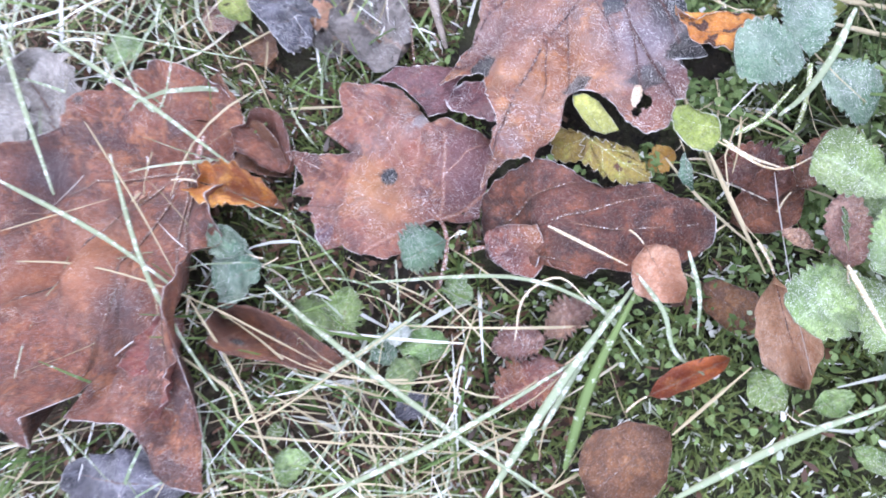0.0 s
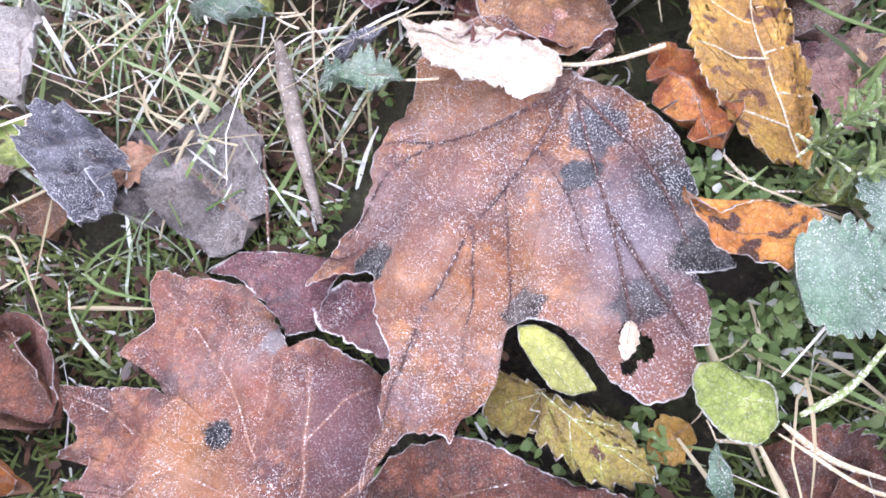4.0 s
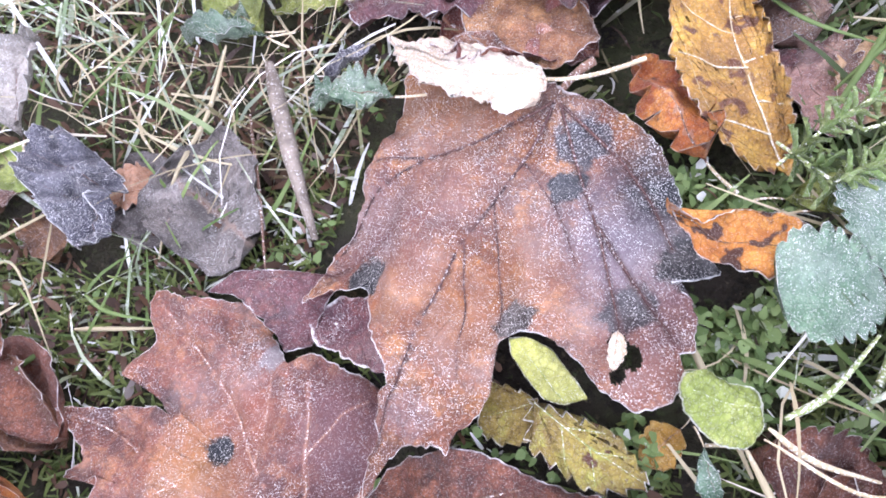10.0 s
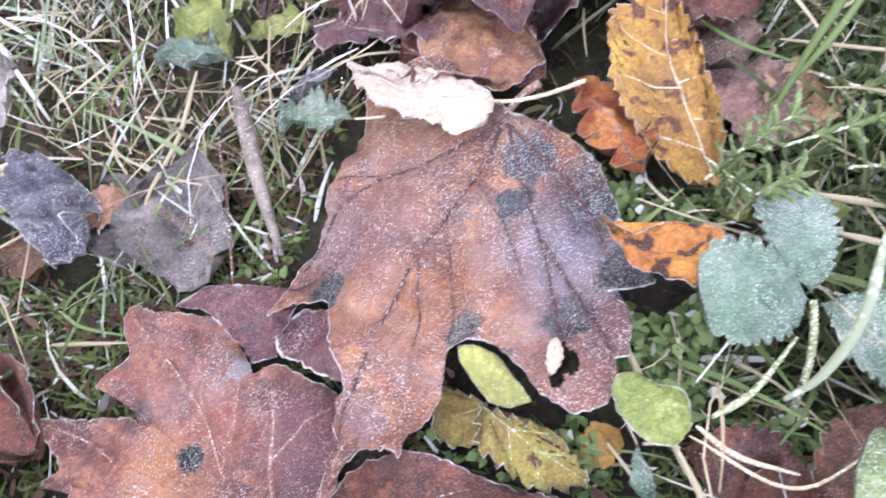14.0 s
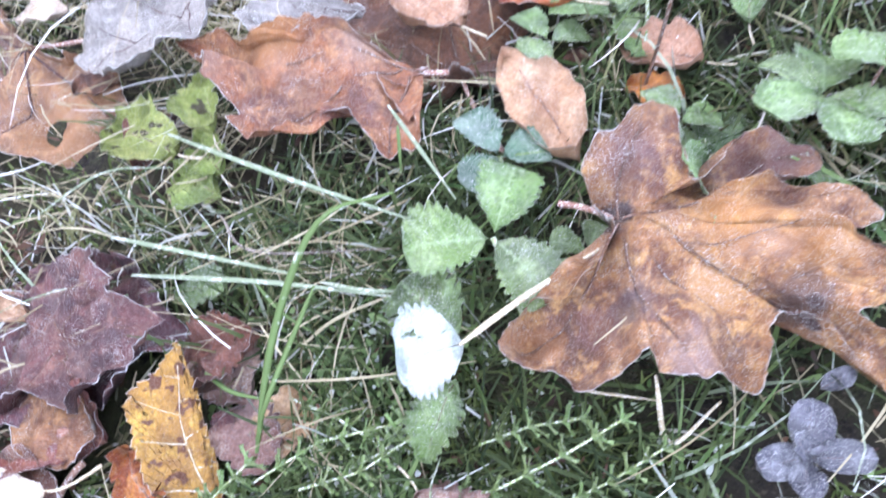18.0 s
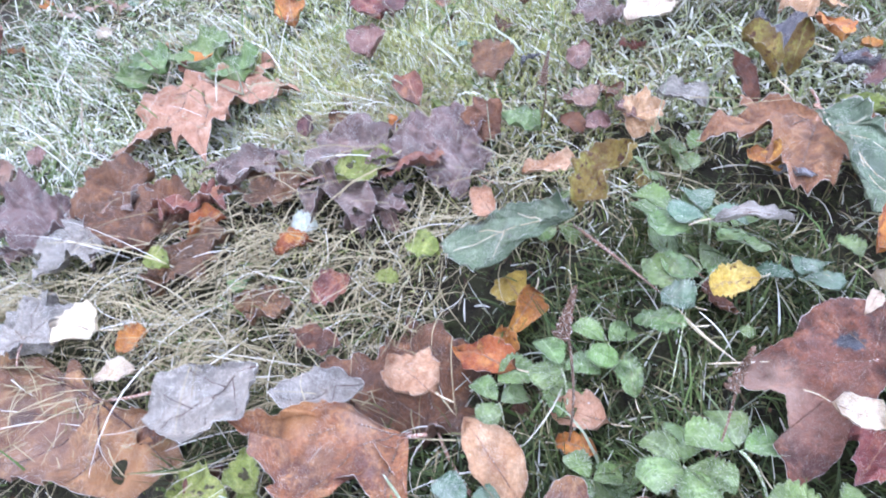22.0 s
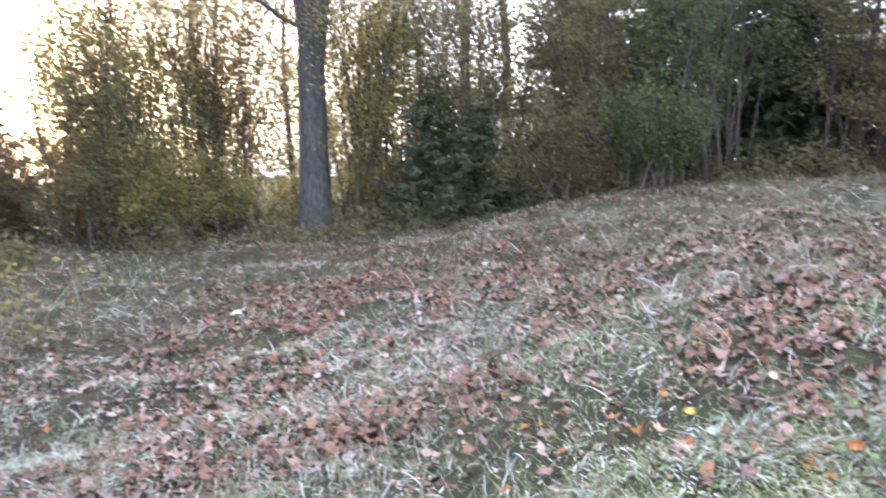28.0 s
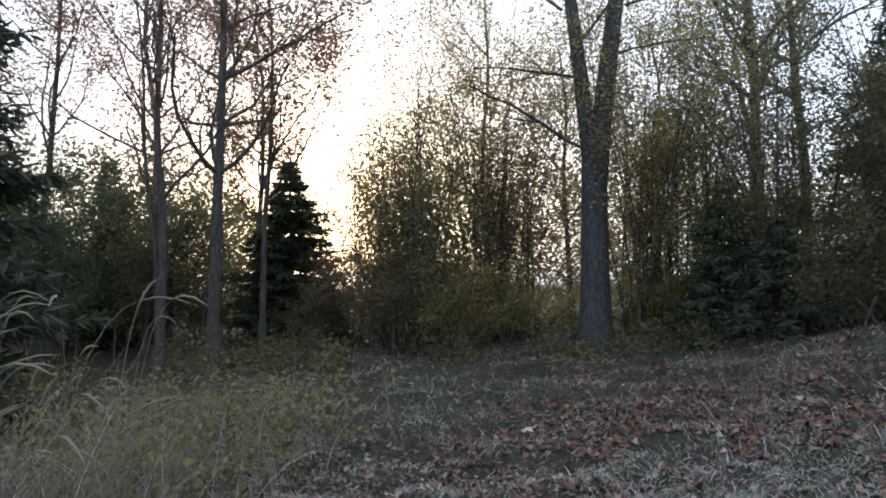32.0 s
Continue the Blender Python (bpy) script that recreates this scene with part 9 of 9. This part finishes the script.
# trees
broad_tree("alder_tree", -10.6, 9.5, [(-.02, .02, 9.5, .10, 2, 12), (-.14, .06, 8.5, .06, 2, 9)], "slender tree, bare but for a few leaves", BARK_DARK, CROWN_BROWN, 4, .12, .06, 91, keep=.4)
broad_tree("aspen_tree", -9.85, 10.1, [(.01, .0, 10.5, .13, 2, 20)], "slender aspen with thin russet leaves", BARK_DARK, CROWN_BROWN, 5, .2, .10, 92)
broad_tree("aspen_tree", -10.2, 12.0, [(.03, .02, 9.5, .08, 2, 18)], "thin aspen with russet leaves", BARK_DARK, CROWN_BROWN, 5, .2, .10, 93)
broad_tree("birch_tree", -14.5, 13.0, [(.0, .0, 11.0, .12, 2, 18)], "birch in the mist, almost bare", BARK, CROWN_BROWN, 9, .2, .09, 94)
broad_tree("birch_tree", -16.0, 11.0, [(.02, .0, 10.0, .11, 2, 18)], "birch in the mist, almost bare", BARK, CROWN_BROWN, 9, .2, .09, 95)
broad_tree("birch_tree", -13.2, 15.5, [(.02, .0, 9.0, .10, 2, 18)], "birch in the mist, almost bare", BARK, CROWN_BROWN, 9, .2, .09, 195)
broad_tree("pine_tree", .14, 19.8, [(.0, .0, 13.0, .20, 2, 22)], "tall straight tree with ragged leaves", BARK_DARK, CROWN_GREEN, 5, .28, .10, 96)
broad_tree("pine_tree", 1.45, 21.7, [(.0, .0, 13.0, .18, 2, 22)], "tall straight tree with ragged leaves", BARK_DARK, CROWN_GREEN, 5, .28, .10, 97)
for k, (x, y) in enumerate(((-5.0, 20.0), (-2.6, 21.5), (-7.6, 19.5), (3.5, 19.5), (6.0, 18.5), (9.0, 17.0), (12.0, 15.0), (14.0, 11.0))):
    broad_tree("alder_tree", x, y, [(.02 * (k % 3 - 1), .01, 8.5 + k % 4, .10, 2, 18)], "tree in the wood behind, leaves half fallen", BARK_DARK, (CROWN_YELLOW, CROWN_GREEN, CROWN_DARK)[0 if k < 3 else 1 + k % 2], 5, .25, .10, 100 + k)


def low_growth():
    """Nettles and brambles along the foot of the wood."""
    rs = np.random.RandomState(44)
    n = 1100
    a = rs.uniform(radians(48), radians(152), n)
    r = rs.uniform(12.6, 16.0, n)
    x, y = .2 + r * np.cos(a), r * np.sin(a)
    k = (vnoise(x * .8, y * .8, 5) > .48) & ((np.hypot(x + 3.27, y - 14.5) > 1.2) | (y > 14.7))
    x, y = x[k], y[k]
    P = np.repeat(np.stack([x, y, rough_z(x, y)], -1), 8, 0)
    P[:, 2] += rs.uniform(.02, .8, len(P)) * vnoise(P[:, 0] * 1.2, P[:, 1] * 1.2, 6)
    V, F = leaf_cloud(rs, P, 4, .13, .10)
    tagged(part("undergrowth", raw_mesh("undergrowth", V, F, smooth=False), CROWN_GREEN), "low green nettles and brambles along the wood", "undergrowth", kind="stuff")


low_growth()


def tall_grass():
    """Bleached tall grass west of the path, with arching seed heads, and the withered herbs about its foot."""
    rs = np.random.RandomState(45)
    n = 2600
    x, y = rs.normal(-5.3, 1.1, n), rs.normal(4.0, 1.5, n)
    k = (x < -3.6 - .10 * (y - 3)) & (y > 1.6)
    x, y = x[k], y[k]
    n = len(x)
    blades("withered_grass", x, y, rough_z(x, y), rs.uniform(0, 6.28, n), rs.uniform(.4, 1.1, n), rs.uniform(.0016, .0034, n), rs.uniform(55, 90, n), rs.uniform(10, 100, n), WITHERED, "withered brown grass beside the path", steps=7, seed=46, wave=.08)
    n = 620
    x, y = rs.normal(-3.95, .36, n), rs.normal(2.0, .45, n)
    blades("tall_grass", x, y, rough_z(x, y), radians(20) + rs.randn(n) * .9, rs.uniform(.8, 1.7, n), rs.uniform(.0014, .0028, n), rs.uniform(72, 90, n), rs.uniform(15, 85, n), STRAW_DIM, "bleached tall reed grass beside the path", steps=9, seed=47, wave=.06)
    for k in range(44):
        x, y = rs.normal(-3.9, .35), rs.normal(2.05, .4)
        h, out, a = rs.uniform(1.0, 1.85), rs.uniform(.1, .8), radians(20) + rs.randn() * .7
        s = np.linspace(0, 1, 14)
        up = h * np.sin(s * rs.uniform(1.3, 2.0))
        pts = np.stack([np.cos(a) * out * s ** 2.2, np.sin(a) * out * s ** 2.2, up], -1)
        stem = new("reed_grass")
        stem.location = (x, y, float(rough_z(x, y)) - .02)
        tagged(stem, "bleached reed grass stem with a nodding seed head", "grass", "reed grass stems")
        part("stem", tubes_mesh("stem", [(pts[:11], .0020, 5)]), STRAW_DIM, stem)
        part("seed_head", tubes_mesh("seed_head", [(pts[10:], np.array([.003, .0075, .006, .0015]), 6)]), STRAW_DIM, stem)
    n = 520
    x, y = rs.normal(-5.2, 1.2, n), rs.normal(4.6, 1.5, n)
    k = (x < -3.8) & (y > 2)
    P = np.stack([x[k], y[k], rough_z(x[k], y[k]) + rs.uniform(.1, .7, k.sum())], -1)
    V, F = leaf_cloud(rs, P, 7, .12, .07)
    tagged(part("withered_herbs", raw_mesh("withered_herbs", V, F, smooth=False), CROWN_YELLOW), "withered yellowing herbs in the tall grass", "herbs", kind="stuff")


WITHERED = blade_material("withered_grass", (.12, .10, .06), (.24, .20, .13), .15)
STRAW_DIM = blade_material("bleached_grass", (.17, .145, .09), (.30, .255, .17), .1)
tall_grass()


TUSSOCK = blade_material("tussock_grass", (.085, .08, .05), (.22, .20, .14), .12)


def tussocks():
    """Tussocks of long frosted grass on the bank, each combed over."""
    rs = np.random.RandomState(48)
    cx, cy = rs.uniform(-1.2, 6.0, 260), rs.uniform(3.5, 10.5, 260)
    k = cx > -.2 - .15 * (cy - 4) + rs.randn(260) * .4
    cx, cy = cx[k], cy[k]
    m = 34
    x = np.repeat(cx, m) + rs.randn(len(cx) * m) * .06
    y = np.repeat(cy, m) + rs.randn(len(cx) * m) * .06
    n = len(x)
    lean = np.repeat(rs.uniform(0, 6.28, len(cx)), m) + rs.randn(n) * .6
    blades("tussock_grass", x, y, rough_z(x, y), lean, rs.uniform(.15, .42, n), rs.uniform(.0012, .0028, n), rs.uniform(35, 85, n), rs.uniform(60, 140, n), TUSSOCK, "frosted tussocks of long grass on the bank", steps=6, seed=49)


tussocks()


def far_wood():
    """The far line of trees in the mist, beyond the field."""
    rs = np.random.RandomState(47)
    n = 1000
    a = rs.uniform(radians(8), radians(178), n)
    r = rs.uniform(18.5, 40, n)
    x, y = r * np.cos(a), r * np.sin(a)
    gap = np.abs(a - math.atan2(SUN_WAY.y, SUN_WAY.x) - .05) > .075
    x, y, r = x[gap], y[gap], r[gap]
    P = []
    for i in range(len(x)):
        h = rs.uniform(2.2, 5.5) * (.6 + r[i] / 40)
        m = 70
        q = rs.rand(m)
        w = 1.2 * np.sin(np.clip(q * 1.1 + .08, 0, 1) * np.pi) + .3
        P.append(np.stack([x[i] + rs.randn(m) * w * .6, y[i] + rs.randn(m) * w * .6, .2 + q * h], -1))
    V, F = leaf_cloud(rs, np.concatenate(P), 4, .28, .16)
    tagged(part("far_wood", raw_mesh("far_wood", V, F, smooth=False), CROWN_GREEN), "far misty line of trees beyond the field", "trees", kind="stuff")


far_wood()

# the pale leaf that shines in the meadow
maple_leaf((-2.56, 6.84, .05, -2.42, 6.90, .06, 0), CREAM, "large pale leaf shining in the far meadow", seed=71)
